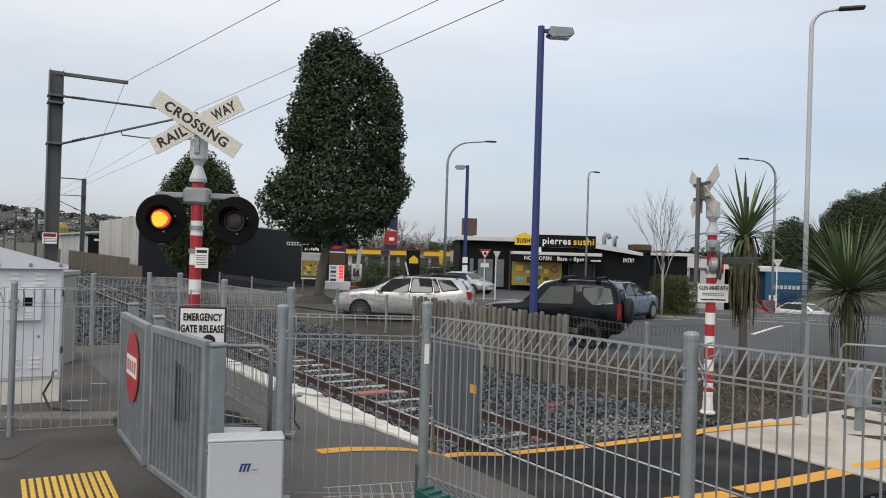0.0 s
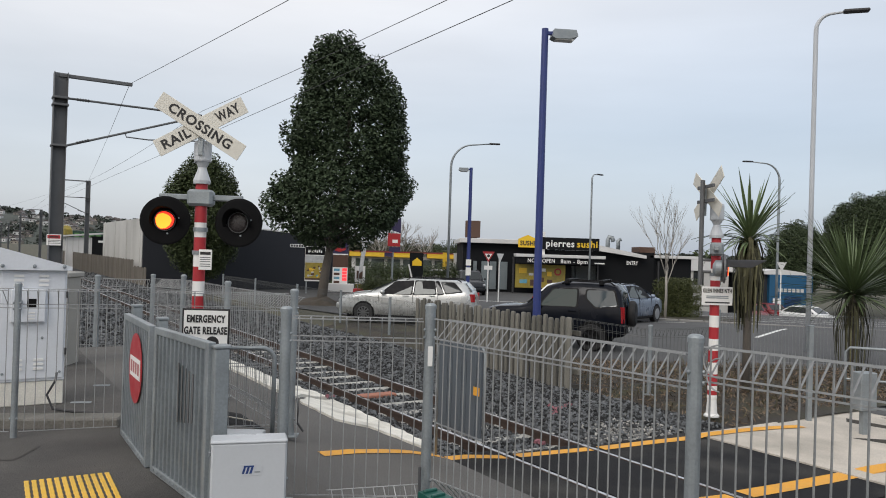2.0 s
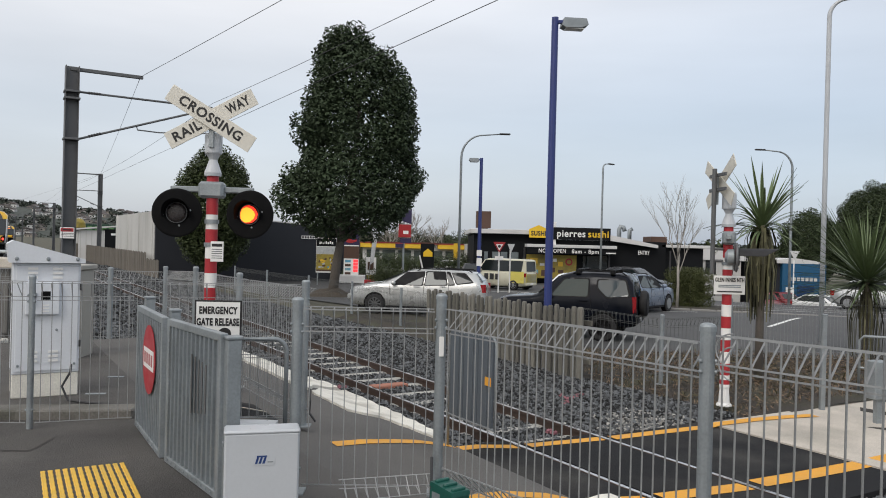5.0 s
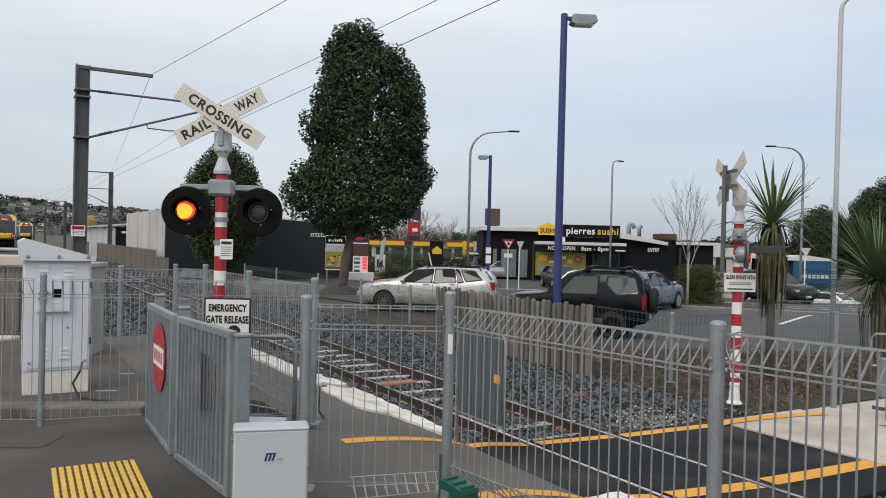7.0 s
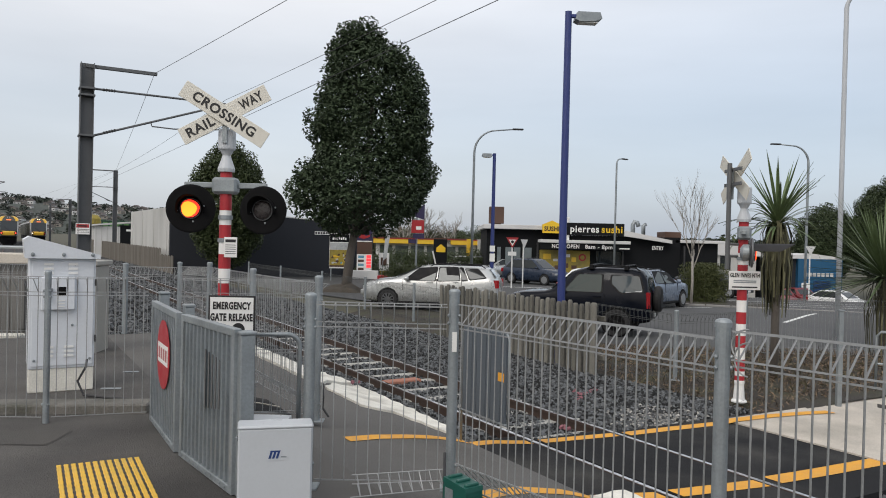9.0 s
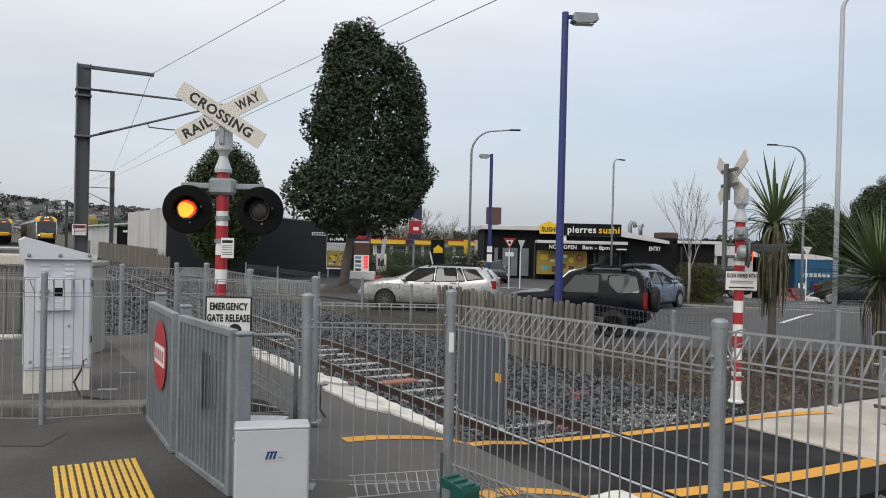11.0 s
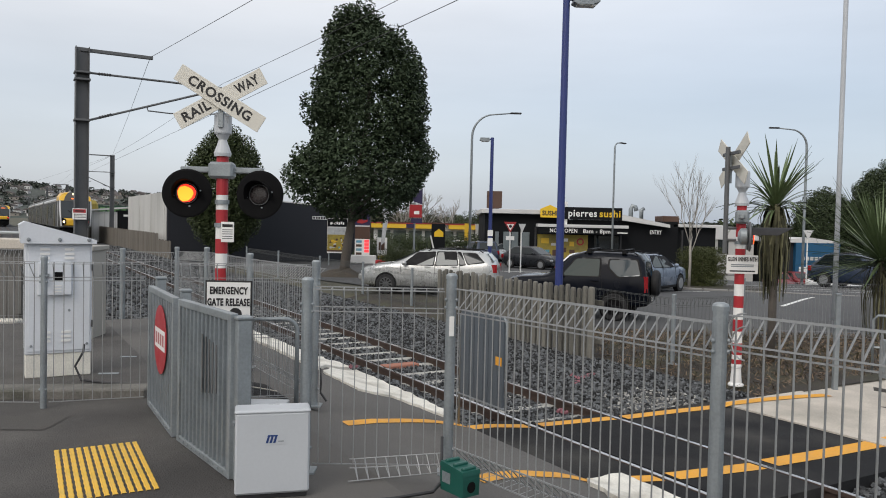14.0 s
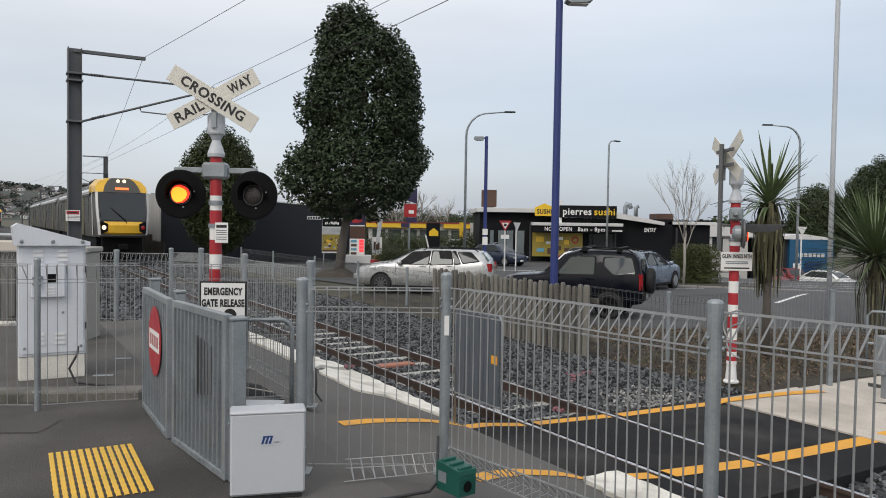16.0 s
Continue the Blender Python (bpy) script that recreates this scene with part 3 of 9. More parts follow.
def fence_post(parent, x, y, z0, z1, r=0.038, square=False, bolts=True):
    bm = B()
    if square:
        box(bm, -r, r, -r, r, z0, z1, 0.006)
    else:
        lathe(bm, [(r, z0), (r, z1 - 0.03)], 16)
    ob = part("post", bm, GALV, parent, m=pose(x, y, 0), smooth=False)
    bm = B()
    lathe(bm, [(r * 1.12, z1 - 0.035), (r * 1.12, z1 - 0.012), (r * 0.95, z1 - 0.002), (r * 0.55, z1 + 0.004)], 16)
    part("cap", bm, GALV, ob)
    if bolts:
        for z in (z0 + 0.16, z1 - 0.17, z1 - 0.22):
            for turn in (-70, 70):
                bm = B()
                lathe(bm, [(0.011, 0), (0.011, 0.008), (0.005, 0.012)], 8, m=pose(0, 0, z, 0, 0, turn) @ pose(0, -r * 0.98, 0, 90, 0, 0))
                part("bolt", bm, GALV, ob)
    if r < 0.03:
        return ob
    bm = B()
    box(bm, -r * 2, r * 2, -r * 2, r * 2, z0 - 0.004, z0 + 0.012, 0.003)
    part("base_plate", bm, GALV, ob)
    return ob


def fence(pts, label, z0, z1, side=1, gap=0.075, r=0.0031, post_r=0.038, roll=0.10, posts=None, foot=True, over=0.07, wire=None):
    """Posts at the points and a wire panel in each bay. Heights may differ from point to point."""
    ob = thing("wire_fence", pose(0, 0, 0), label, "fence", group="welded wire fences")
    zs = z0 if isinstance(z0, (list, tuple)) else [z0] * len(pts)
    zt = z1 if isinstance(z1, (list, tuple)) else [z1] * len(pts)
    for i, (x, y) in enumerate(pts):
        if posts is None or posts[i]:
            fence_post(ob, x, y, zs[i], zt[i] + over, post_r)
    for i in range(len(pts) - 1):
        a, b = Vector(pts[i]), Vector(pts[i + 1])
        d = (b - a).normalized() * (post_r + 0.012)
        mesh_panel(ob, a + d, b - d, (zs[i] + 0.05, zs[i + 1] + 0.05), (zt[i], zt[i + 1]), gap, roll, side, r, foot, wire)
    return ob


PL = 0.69
GREY_FENCE = "galvanised wire fence with rolled top"
fence([(-0.868, 5.0), (0.07, 5.03)], GREY_FENCE + " beside the gate", [PL, PL], 1.905, side=-1, posts=[1, 0], r=0.0042, gap=0.087, foot=False, over=0.055, post_r=0.036)
# the outward roll at the foot of that bay
skirt = thing("wire_skirt", pose(0, 0, 0), "short rolled wire skirt at the foot of the fence", "fence")
bm = B()
back = (Vector((-0.57, 4.95, 0.79)), Vector((0.03, 5.03, 0.82)))
front = (Vector((-0.555, 4.77, 0.705)), Vector((0.03, 4.99, 0.705)))
low = (Vector((-0.565, 4.94, 0.735)), Vector((0.03, 5.02, 0.75)))
for i in range(9):
    u = (i + 0.5) / 9
    pipe(bm, [k[0].lerp(k[1], u) + Vector((0.03 if k is front else 0, 0, 0)) for k in (back, front, low)], 0.0038, 5)
for k in (back, front, low):
    pipe(bm, [k[0], k[1]], 0.0043, 5)
part("mesh_panel", bm, WIRE, skirt)
fence([(0.07, 5.03), (1.28, 3.50)], GREY_FENCE + " along the platform edge", PL, [1.91, 1.90], side=1, over=0.095, post_r=0.034, r=0.0050, gap=0.07, roll=0.12)
fence([(1.28, 3.50), (2.45, 1.95), (3.6, 0.3)], GREY_FENCE + " along the platform edge", PL, [1.945, 1.96, 1.97], side=1, posts=[0, 1, 1], post_r=0.034, r=0.0050, gap=0.07, roll=0.12)
# bent wire ends beside the corner post
loop_fence = thing("wire_fence", pose(0, 0, 0), "looped wire ends of the fence beside a post", "fence", group="welded wire fences")
for k, (dz, rr) in enumerate(((0.0, 0.075), (-0.06, 0.06))):
    bm = B()
    pts = []
    for i in range(15):
        t = math.pi * (0.5 + 1.0 * i / 14)
        u = 0.125 + rr * 1.1 * math.cos(t)
        pts.append((1.28 + 0.62 * u, 3.50 - 0.785 * u, 1.885 + dz + 0.075 * math.sin(t)))
    pipe(bm, pts, 0.004, 5)
    part("wire_loop", bm, WIRE, loop_fence)
part("tag", box(B(), -0.016, 0.016, -0.0435, -0.0405, 1.60, 1.73, 0.002), WHITE, loop_fence, "small white tag on a post", m=pose(0.07, 5.03, 0, 0, 0, 8))
fence([(-6.6, 6.30), (-3.363, 6.50), (-2.58, 6.80)], GREY_FENCE + " in front of the control cabinet", PL, 1.935, side=-1, posts=[1, 1, 0], r=0.0036, gap=0.085, post_r=0.026, over=0.052, foot=False)
fence([(-2.42, 6.86), (-1.16, 7.1)], GREY_FENCE + " behind the gates", [PL, 0.64], 1.93, side=-1, posts=[0, 0], r=0.0036, gap=0.085, foot=False)
fence([(-1.16, 7.1), (-2.245, 9.0), (-3.306, 10.8), (-4.348, 12.6)], GREY_FENCE + " beside the track", [0.62, 0.6, 0.58, 0.55], [1.90, 1.875, 1.87, 1.80], side=-1, over=0.07, post_r=0.036, roll=0.12)
fence([(-4.348, 12.6), (-5.24, 12.6), (-7.6, 12.35), (-10, 12.1)], GREY_FENCE + " at the end of the platform", 0.52, 1.78, side=-1, posts=[0, 1, 1, 1], over=0.05, post_r=0.042)


# ---- crossing signals ----
LENS_OFF = mat("dark_lens", (0.02, 0.015, 0.015), 0.3, vary=0.2, scale=40, fine=200, bump=0.4, coat=0.1)
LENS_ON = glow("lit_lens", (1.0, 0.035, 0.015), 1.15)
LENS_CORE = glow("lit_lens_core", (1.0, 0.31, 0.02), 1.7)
HOOD_GREY = mat("dark_grey_hood", (0.018, 0.018, 0.02), 0.75, vary=0.15, scale=8, bump=0.03)
FLASHERS = {"first": [], "second": []}


def signal(m, label, board, hood=0.30, buck_y=-0.165, buck_turn=0.0, disc=0.29, arc=0.15, yaws=(6, -9), plate=None, foot=0.19):
    """A striped post with a crossbuck and two flashing lamps; it faces -y of the pose m."""
    ob = thing("crossing_signal", m, label, "crossing signal", group="crossing signals")
    r, stripe_h = 0.072, 0.175
    bm = B()
    lathe(bm, [(foot, 0.0), (foot, 0.02), (foot * 0.74, 0.05), (foot * 0.6, 0.26), (foot * 0.65, 0.28), (foot * 0.65, 0.31), (r, 0.33)], 18)
    part("foot", bm, WHITE, ob, "white painted cast foot")
    edges = [2.74] + [2.25 - 0.178 * i for i in range(11)] + [0.40, 0.31]
    for k, (top, z) in enumerate(zip(edges, edges[1:])):
        bm = B()
        lathe(bm, [(r, z), (r, top)], 18)
        part("band", bm, RED if k % 2 == 0 else WHITE, ob)
    bm = B()
    lathe(bm, [(0.10, 2.72), (0.105, 2.76), (0.062, 2.88), (0.05, 2.92), (0.085, 2.99), (0.105, 3.0)], 16)
    part("neck", bm, BOX_GREY, ob, "pale grey pinched mast neck")
    bm = B()
    lathe(bm, [(0.10, 2.99), (0.105, 3.01), (0.105, 3.21), (0.095, 3.24), (0.03, 3.25)], 18)
    part("junction_box", bm, BOX_GREY, ob)
    buck = part("crossbuck", box(B(), -0.03, 0.03, -0.13, -0.04, 3.06, 3.5, 0.004), GALV, ob, "bracket that carries two white boards", m=pose(0, buck_y + 0.165, 0, 0, 0, buck_turn))
    for i, (turn, words) in enumerate(((31.5, (("CROSSING", 0.0, 0.86),)), (-29.5, (("RAIL", -0.33, 0.36), ("WAY", 0.36, 0.30))))):
        y = -0.165 + 0.022 * i
        bm = B()
        box(bm, -0.585, 0.585, -0.006, 0.006, -0.105, 0.105, 0.003)
        blade = part("board", bm, CREAM_SIGN, buck, m=pose(0, y, 3.40, 0, turn, 0))
        for w, x, wide in words:
            # writing lies just proud of the board
            o = lettering("lettering", w, 0.16, LETTER, buck, pose(0, y, 3.40, 0, turn, 0) @ pose(x, -0.008, -0.002, 90, 0, 0), width=wide, bold=0.004)
    bm = B()
    box(bm, -0.5, 0.5, -0.035, 0.035, 2.52, 2.59, 0.01)
    arm = part("cross_arm", bm, GALV, ob)
    bm = B()
    box(bm, -0.15, 0.15, -0.11, 0.09, 2.45, 2.65, 0.03)
    part("clamp", bm, GALV, arm, "cast grey arm clamp")
    for z in (2.14, 1.86):
        bm = B()
        lathe(bm, [(0.088, z), (0.088, z + 0.05)], 16)
        part("band_clamp", bm, GALV, ob)
    for i, x in enumerate((-0.39, 0.485)):
        yaw = yaws[i]
        lamp = part("lamp", lathe(B(), [(disc, 0.0), (disc + 0.004, 0.02), (disc - 0.016, 0.03), (0.14, 0.035), (0.14, 0.012)], 36, m=pose(0, 0, 0, 90, 0, 0)), plate or BLACK, ob,
                    "round matt black lamp backing plate", m=pose(x, -0.10, 2.26, 0, 0, yaw))
        bm = B()
        lathe(bm, [(0.10, 0.0), (0.12, 0.02), (0.12, 0.10), (0.06, 0.14)], 20, m=pose(0, 0.01, 0, -90, 0, 0))
        part("housing", bm, GALV, lamp, "cast metal lamp housing")
        bm = B()
        n = 22
        inner, outer = [], []
        for k in range(n + 1):
            t = math.pi * (-0.12 + 1.24 * k / n) if arc > 0.14 else math.pi * (0.06 + 0.88 * k / n)
            rim = hood * (0.55 + 0.45 * math.sin(max(0, min(math.pi, t))))
            inner.append((arc * math.cos(t), -0.03, arc * math.sin(t)))
            outer.append((arc * 1.06 * math.cos(t), -0.03 - rim, arc * 1.06 * math.sin(t)))
        sheet(bm, [inner, outer])
        sheet(bm, [[(a * 1.03, b, c * 1.03) for a, b, c in outer], [(a * 1.03, b, c * 1.03) for a, b, c in inner]])
        part("hood", bm, BLACK if plate is None else HOOD_GREY, lamp, "black half-round lamp hood", smooth=True)
        bm = B()
        lathe(bm, [(0.118, 0.0), (0.118, 0.012), (0.09, 0.026), (0.02, 0.03)], 28, m=pose(0, -0.032, 0, 90, 0, 0))
        part("lens", bm, LENS_OFF, lamp, "dark red glass lamp lens", smooth=True)
        bm = B()
        lathe(bm, [(0.125, 0.0), (0.125, 0.02), (0.117, 0.022), (0.117, 0.0)], 28, m=pose(0, -0.032, 0, 90, 0, 0))
        part("lens_ring", bm, MAST, lamp)
        for k in range(4):
            bm = B()
            ang = math.radians(90 * k + 12)
            lathe(bm, [(0.011, 0), (0.011, 0.012), (0.004, 0.016)], 8, m=pose(0.16 * math.cos(ang), -0.034, 0.16 * math.sin(ang), 90, 0, 0))
            part("bolt", bm, GALV, lamp)
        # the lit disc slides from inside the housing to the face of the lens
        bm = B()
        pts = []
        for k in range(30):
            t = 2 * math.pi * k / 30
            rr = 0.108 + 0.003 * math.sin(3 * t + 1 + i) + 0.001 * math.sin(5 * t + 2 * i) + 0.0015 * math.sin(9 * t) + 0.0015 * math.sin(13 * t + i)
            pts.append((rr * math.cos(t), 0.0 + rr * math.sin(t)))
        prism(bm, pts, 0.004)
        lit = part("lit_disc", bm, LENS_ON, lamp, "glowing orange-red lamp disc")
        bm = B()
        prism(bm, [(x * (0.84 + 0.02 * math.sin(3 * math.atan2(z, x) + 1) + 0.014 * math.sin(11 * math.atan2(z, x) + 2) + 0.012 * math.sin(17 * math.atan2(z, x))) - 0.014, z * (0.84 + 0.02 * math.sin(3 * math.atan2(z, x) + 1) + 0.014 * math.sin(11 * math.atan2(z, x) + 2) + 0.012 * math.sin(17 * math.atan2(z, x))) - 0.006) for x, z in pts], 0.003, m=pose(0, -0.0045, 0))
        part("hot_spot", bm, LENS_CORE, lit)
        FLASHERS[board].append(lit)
    return ob


def bars(parent, x0, x1, y, zs, h, material, name="writing_bar"):
    """Writing too small to read: plain bars."""
    for z in zs:
        bm = B()
        box(bm, x0, x1, y - 0.001, y, z - h / 2, z + h / 2)
        part(name, bm, material, parent)


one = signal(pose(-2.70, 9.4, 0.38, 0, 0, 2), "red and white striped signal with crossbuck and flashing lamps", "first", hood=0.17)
plate = part("notice", box(B(), 0.02, 0.175, -0.115, -0.105, 1.68, 1.925, 0.003), WHITE, one, "small white notice plate")
bars(plate, 0.035, 0.16, -0.1155, (1.88,), 0.035, LETTER)
bars(plate, 0.035, 0.16, -0.1155, (1.83, 1.805, 1.78, 1.75, 1.725), 0.009, MAST)
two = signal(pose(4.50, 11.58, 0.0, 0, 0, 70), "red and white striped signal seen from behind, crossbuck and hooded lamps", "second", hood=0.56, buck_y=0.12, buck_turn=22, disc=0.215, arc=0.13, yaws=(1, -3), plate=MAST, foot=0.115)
sgn = part("station_board", box(B(), -0.235, 0.235, -0.10, -0.09, 1.70, 1.98, 0.003), WHITE, two, "white board with black station name", m=pose(0, 0, 0, 0, 0, -70))
lettering("lettering", "GLEN INNES NTH", 0.085, LETTER, sgn, pose(0, -0.104, 1.915, 90, 0, 0), width=0.44, bold=0.002)
bars(sgn, -0.17, 0.17, -0.103, (1.835, 1.81), 0.014, GALV)
bars(sgn, -0.19, 0.19, -0.103, (1.74,), 0.02, PLASTIC)
part("stand_off_post", rod(B(), (0, 0, 2.0), (0, 0, 3.6), 0.035, n=10), MAST, two, m=pose(-0.06, 0.22, 0))
for z in (2.2, 2.38):
    part("stand_off_arm", rod(B(), (0, 0.0, z), (-0.05, 0.2, z), 0.022, n=8), MAST, two)
for z in (3.28, 3.5):
    part("board_batten", box(B(), -0.3, 0.3, 0.17, 0.20, z - 0.025, z + 0.025, 0.004), MAST, two, m=pose(0, 0, 0, 0, 0, 22))


# ---- overhead line masts ----
def ibeam(bm, w, d, z0, z1, t=0.018):
    a, b = w / 2, d / 2
    outline = [(-a, -b), (-a + t, -b), (-a + t, -t / 2), (a - t, -t / 2), (a - t, -b), (a, -b), (a, b), (a - t, b), (a - t, t / 2), (-a + t, t / 2), (-a + t, b), (-a, b)]
    return prism(bm, outline, z1 - z0, m=pose(0, 0, z0, 90, 0, 0) @ Matrix.Diagonal((1, 1, -1, 1)) @ pose(0, 0, 0))


def mast(m, label, top=7.15, reach=3.95, small=False):
    """A steel column with bracket arms that reach along +x over the track."""
    ob = thing("overhead_line_mast", m, label, "railway mast", group="overhead line masts")
    part("column", ibeam(B(), 0.36, 0.36, 0, top), MAST, ob)
    for z in (5.05, 6.2, 6.4):
        if z < top:
            bm = B()
            box(bm, -0.21, 0.21, -0.21, 0.21, z, z + 0.06, 0.01)
            part("collar", bm, MAST, ob)
    bm = B()
    box(bm, -0.05, 1.9, -0.05, 0.05, top - 0.12, top - 0.02, 0.01)
    part("top_arm", bm, MAST, ob)
    bm = B()
    pipe(bm, [(0.18, 0, 6.45), (reach, 0, 6.42)], 0.032, 8)
    tube = part("top_tube", bm, MAST, ob)
    bm = B()
    for k in range(5):
        lathe(bm, [(0.03, 0), (0.048, 0.03), (0.03, 0.06)], 10, m=pose(0.42 + 0.07 * k, 0, 6.448, 0, 90, 0))
    part("insulator", bm, PLASTIC, tube)
    bm = B()
    pipe(bm, [(0.18, 0, 5.1), (reach, 0, 6.40)], 0.032, 8)
    strut = part("strut", bm, MAST, ob)
    bm = B()
    for k in range(5):
        lathe(bm, [(0.03, 0), (0.048, 0.03), (0.03, 0.06)], 10, m=pose(0.45 + 0.07 * k, 0, 5.2 + 0.0241 * k, 0, 71, 0))
    part("insulator", bm, PLASTIC, strut)
    bm = B()
    pipe(bm, [(1.75, 0, 5.62), (1.78, 0, 5.52), (2.4, 0, 5.50), (reach, 0, 5.62)], 0.02, 6)
    part("registration_arm", bm, MAST, ob)
    return ob


first_mast = mast(TM(17.3, -3.95), "tall dark grey steel railway mast with bracket arms")
notice = part("warning_notice", box(B(), -0.19, 0.18, -0.215, -0.205, 2.26, 2.57, 0.003), WHITE, first_mast, "white plate with a red warning strip", m=pose(0, 0, 0, 0, 0, -14))
part("red_strip", box(B(), -0.17, 0.16, -0.217, -0.2155, 2.45, 2.55), RED, notice)
bars(notice, -0.12, 0.11, -0.2175, (2.50,), 0.035, LETTER)
bars(notice, -0.15, 0.17, -0.2165, (2.40, 2.36, 2.32), 0.012, PLASTIC)
for k in range(1, 6):
    side = 1
    mast(TM(17.3 + 51 * k, 3.0 if side > 0 else -3.95, 0, 180 if side > 0 else 0), "tall dark grey railway mast far along the line", top=8.0 if k % 2 else 7.15, reach=3.0 if side > 0 else 3.95)
for k in range(1, 5):
    mast(TM(22 + 46 * k, -9.6, 0, 0), "tall dark grey railway mast far along the line", reach=3.9)


def cable(pts, r, label, sag=0.0, n=14):
    bm = B()
    out = []
    for p, q in zip(pts, pts[1:]):
        p, q = Vector(p), Vector(q)
        for i in range(n):
            u = i / n
            out.append(p.lerp(q, u) - Vector((0, 0, sag * 4 * u * (1 - u))))
    out.append(Vector(pts[-1]))
    pipe(bm, out, r, 5)
    return tagged(part("overhead_wire", bm, PLASTIC), label, "wire", group="overhead wires")


cable([T(17.3 + 51 * k, 0, 5.75) for k in range(-1, 5)], 0.0065, "thin dark contact wire over the track", 0.0)
cable([T(17.3 + 51 * k, 0, 6.56) for k in range(-1, 5)], 0.006, "thin dark carrying wire over the track", 0.45)
cable([(16.2, -11.6, 7.1), (-8.77, 22.9, 7.1), T(68.3, 3.0, 8.0), T(119.3, -2.05, 7.1)], 0.007, "thin dark earth wire between the masts", 0.1)
cable([T(22 + 46 * k, -5.6, 5.75) for k in range(1, 5)], 0.010, "thin dark contact wire over the other track", 0.0)
for k in range(3):
    bm = B()
    a = -20 + 6.5 * k
    u = ((a + 33.7) / 51) % 1
    pipe(bm, [T(a, 0, 5.75), T(a, 0, 6.56 - 0.45 * 4 * u * (1 - u))], 0.0025, 5)
    tagged(part("dropper", bm, PLASTIC), "short wire hanger between the overhead wires", "wire", group="overhead wires")


# ---- lamp posts ----
def blue_lamp(x, y, z0, top, r=0.075, turn=0):
    ob = thing("lamp_post", pose(x, y, z0, 0, 0, turn), "blue painted steel lamp post with a flat grey head", "lamp post", group="blue lamp posts")
    h = top - z0
    part("pole", lathe(B(), [(r * 1.25, 0), (r * 1.25, 0.3), (r, 0.34), (r * 0.82, h)], 14), BLUE, ob)
    bm = B()
    box(bm, -0.03, 0.16, -0.035, 0.035, h - 0.12, h - 0.05, 0.01)
    part("arm", bm, BLUE, ob)
    bm = B()
    prism(bm, [(0.12, -0.13), (0.16, 0.02), (0.60, 0.02), (0.64, -0.10), (0.50, -0.16), (0.2, -0.17)], 0.26, m=pose(0, -0.13, h - 0.04))
    head = part("head", bm, GALV, ob, "flat grey lamp head")
    bm = B()
    box(bm, 0.2, 0.56, -0.10, 0.10, h - 0.222, h - 0.205)
    part("lens", bm, WHITE, head)
    return ob


def street_light(x, y, z0, top, reach, turn, r=0.085, material=GALV):
    ob = thing("street_light", pose(x, y, z0, 0, 0, turn), "tall galvanised street light with a curved arm", "street light", group="street lights")
    h = top - z0
    bm = B()
    pts = [(0, 0, 0), (0, 0, h * 0.5), (0, 0, h - reach * 0.62)]
    for i in range(1, 9):
        t = math.pi / 2 * i / 8
        pts.append((reach * 0.55 * (1 - math.cos(t)), 0, h - reach * 0.62 + reach * 0.58 * math.sin(t)))
    pts.append((reach, 0, h))
    pipe(bm, pts, r, 10, r * 0.45)
    part("pole", bm, material, ob, smooth=True)
    bm = B()
    box(bm, reach - 0.1, reach + 0.55, -0.11, 0.11, h - 0.04, h + 0.05, 0.03)
    part("head", bm, PLASTIC, ob, "slim dark lamp head")
    return ob


blue_lamp(2.30, 15.0, -0.05, 6.85, 0.082, 5)
stop_pole = blue_lamp(2.39, 38.6, -0.4, 6.78, 0.10, 182)
street_light(1.60, 45.0, -0.45, 8.95, 2.3, 0, 0.08)
street_light(12.39, 56.0, -0.45, 8.66, 0.7, 40, 0.075)
street_light(23.05, 49.0, -2.3, 9.0, 1.9, 180, 0.085)
street_light(10.59, 20.6, -0.02, 9.25, 0.75, -20, 0.07, BOX_GREY)


# ---- things on the platform ----
def ribbed_gate(p, q, z0, z1, label):
    """A gate leaf of ribbed galvanised sheet in a steel frame, from p to q."""
    p, q = Vector((*p, 0)), Vector((*q, 0))
    d = q - p
    L = d.length
    ob = thing("pedestrian_gate", pose(p.x, p.y, 0, 0, 0, math.degrees(math.atan2(d.y, d.x))), label, "gate", group="pedestrian gates")
    bm = B()
    n = max(4, round(L / 0.085))
    w = (L - 0.08) / n
    prof = []
    for i in range(n):
        x = 0.04 + i * w
        prof += [(x, 0.006), (x + w * 0.46, 0.006), (x + w * 0.54, -0.018), (x + w * 0.92, -0.018)]
    prof.append((0.04 + n * w, 0.006))
    sheet(bm, [[(x, y, z0 + 0.05) for x, y in prof], [(x, y, z1 - 0.045) for x, y in prof]])
    sheet(bm, [[(x, y + 0.004, z1 - 0.045) for x, y in prof], [(x, y + 0.004, z0 + 0.05) for x, y in prof]])
    part("ribbed_sheet", bm, GALV_SHEET, ob)
    for x in (0.0, L - 0.045):
        bm = B()
        box(bm, x, x + 0.045, -0.025, 0.025, z0, z1, 0.004)
        part("stile", bm, GALV, ob)
    for z in (z0, z1 - 0.05):
        bm = B()
        box(bm, 0.046, L - 0.046, -0.025, 0.025, z, z + 0.05, 0.004)
        part("frame_rail", bm, GALV, ob)
    k = 0
    x = 0.09
    while x < L - 0.06:
        bm = B()
        lathe(bm, [(0.008, 0), (0.007, 0.006), (0.002, 0.008)], 6, m=pose(x, -0.026, z0 + 0.03, 90, 0, 0))
        part("rivet", bm, GALV, ob)
        x += 0.085
    return ob


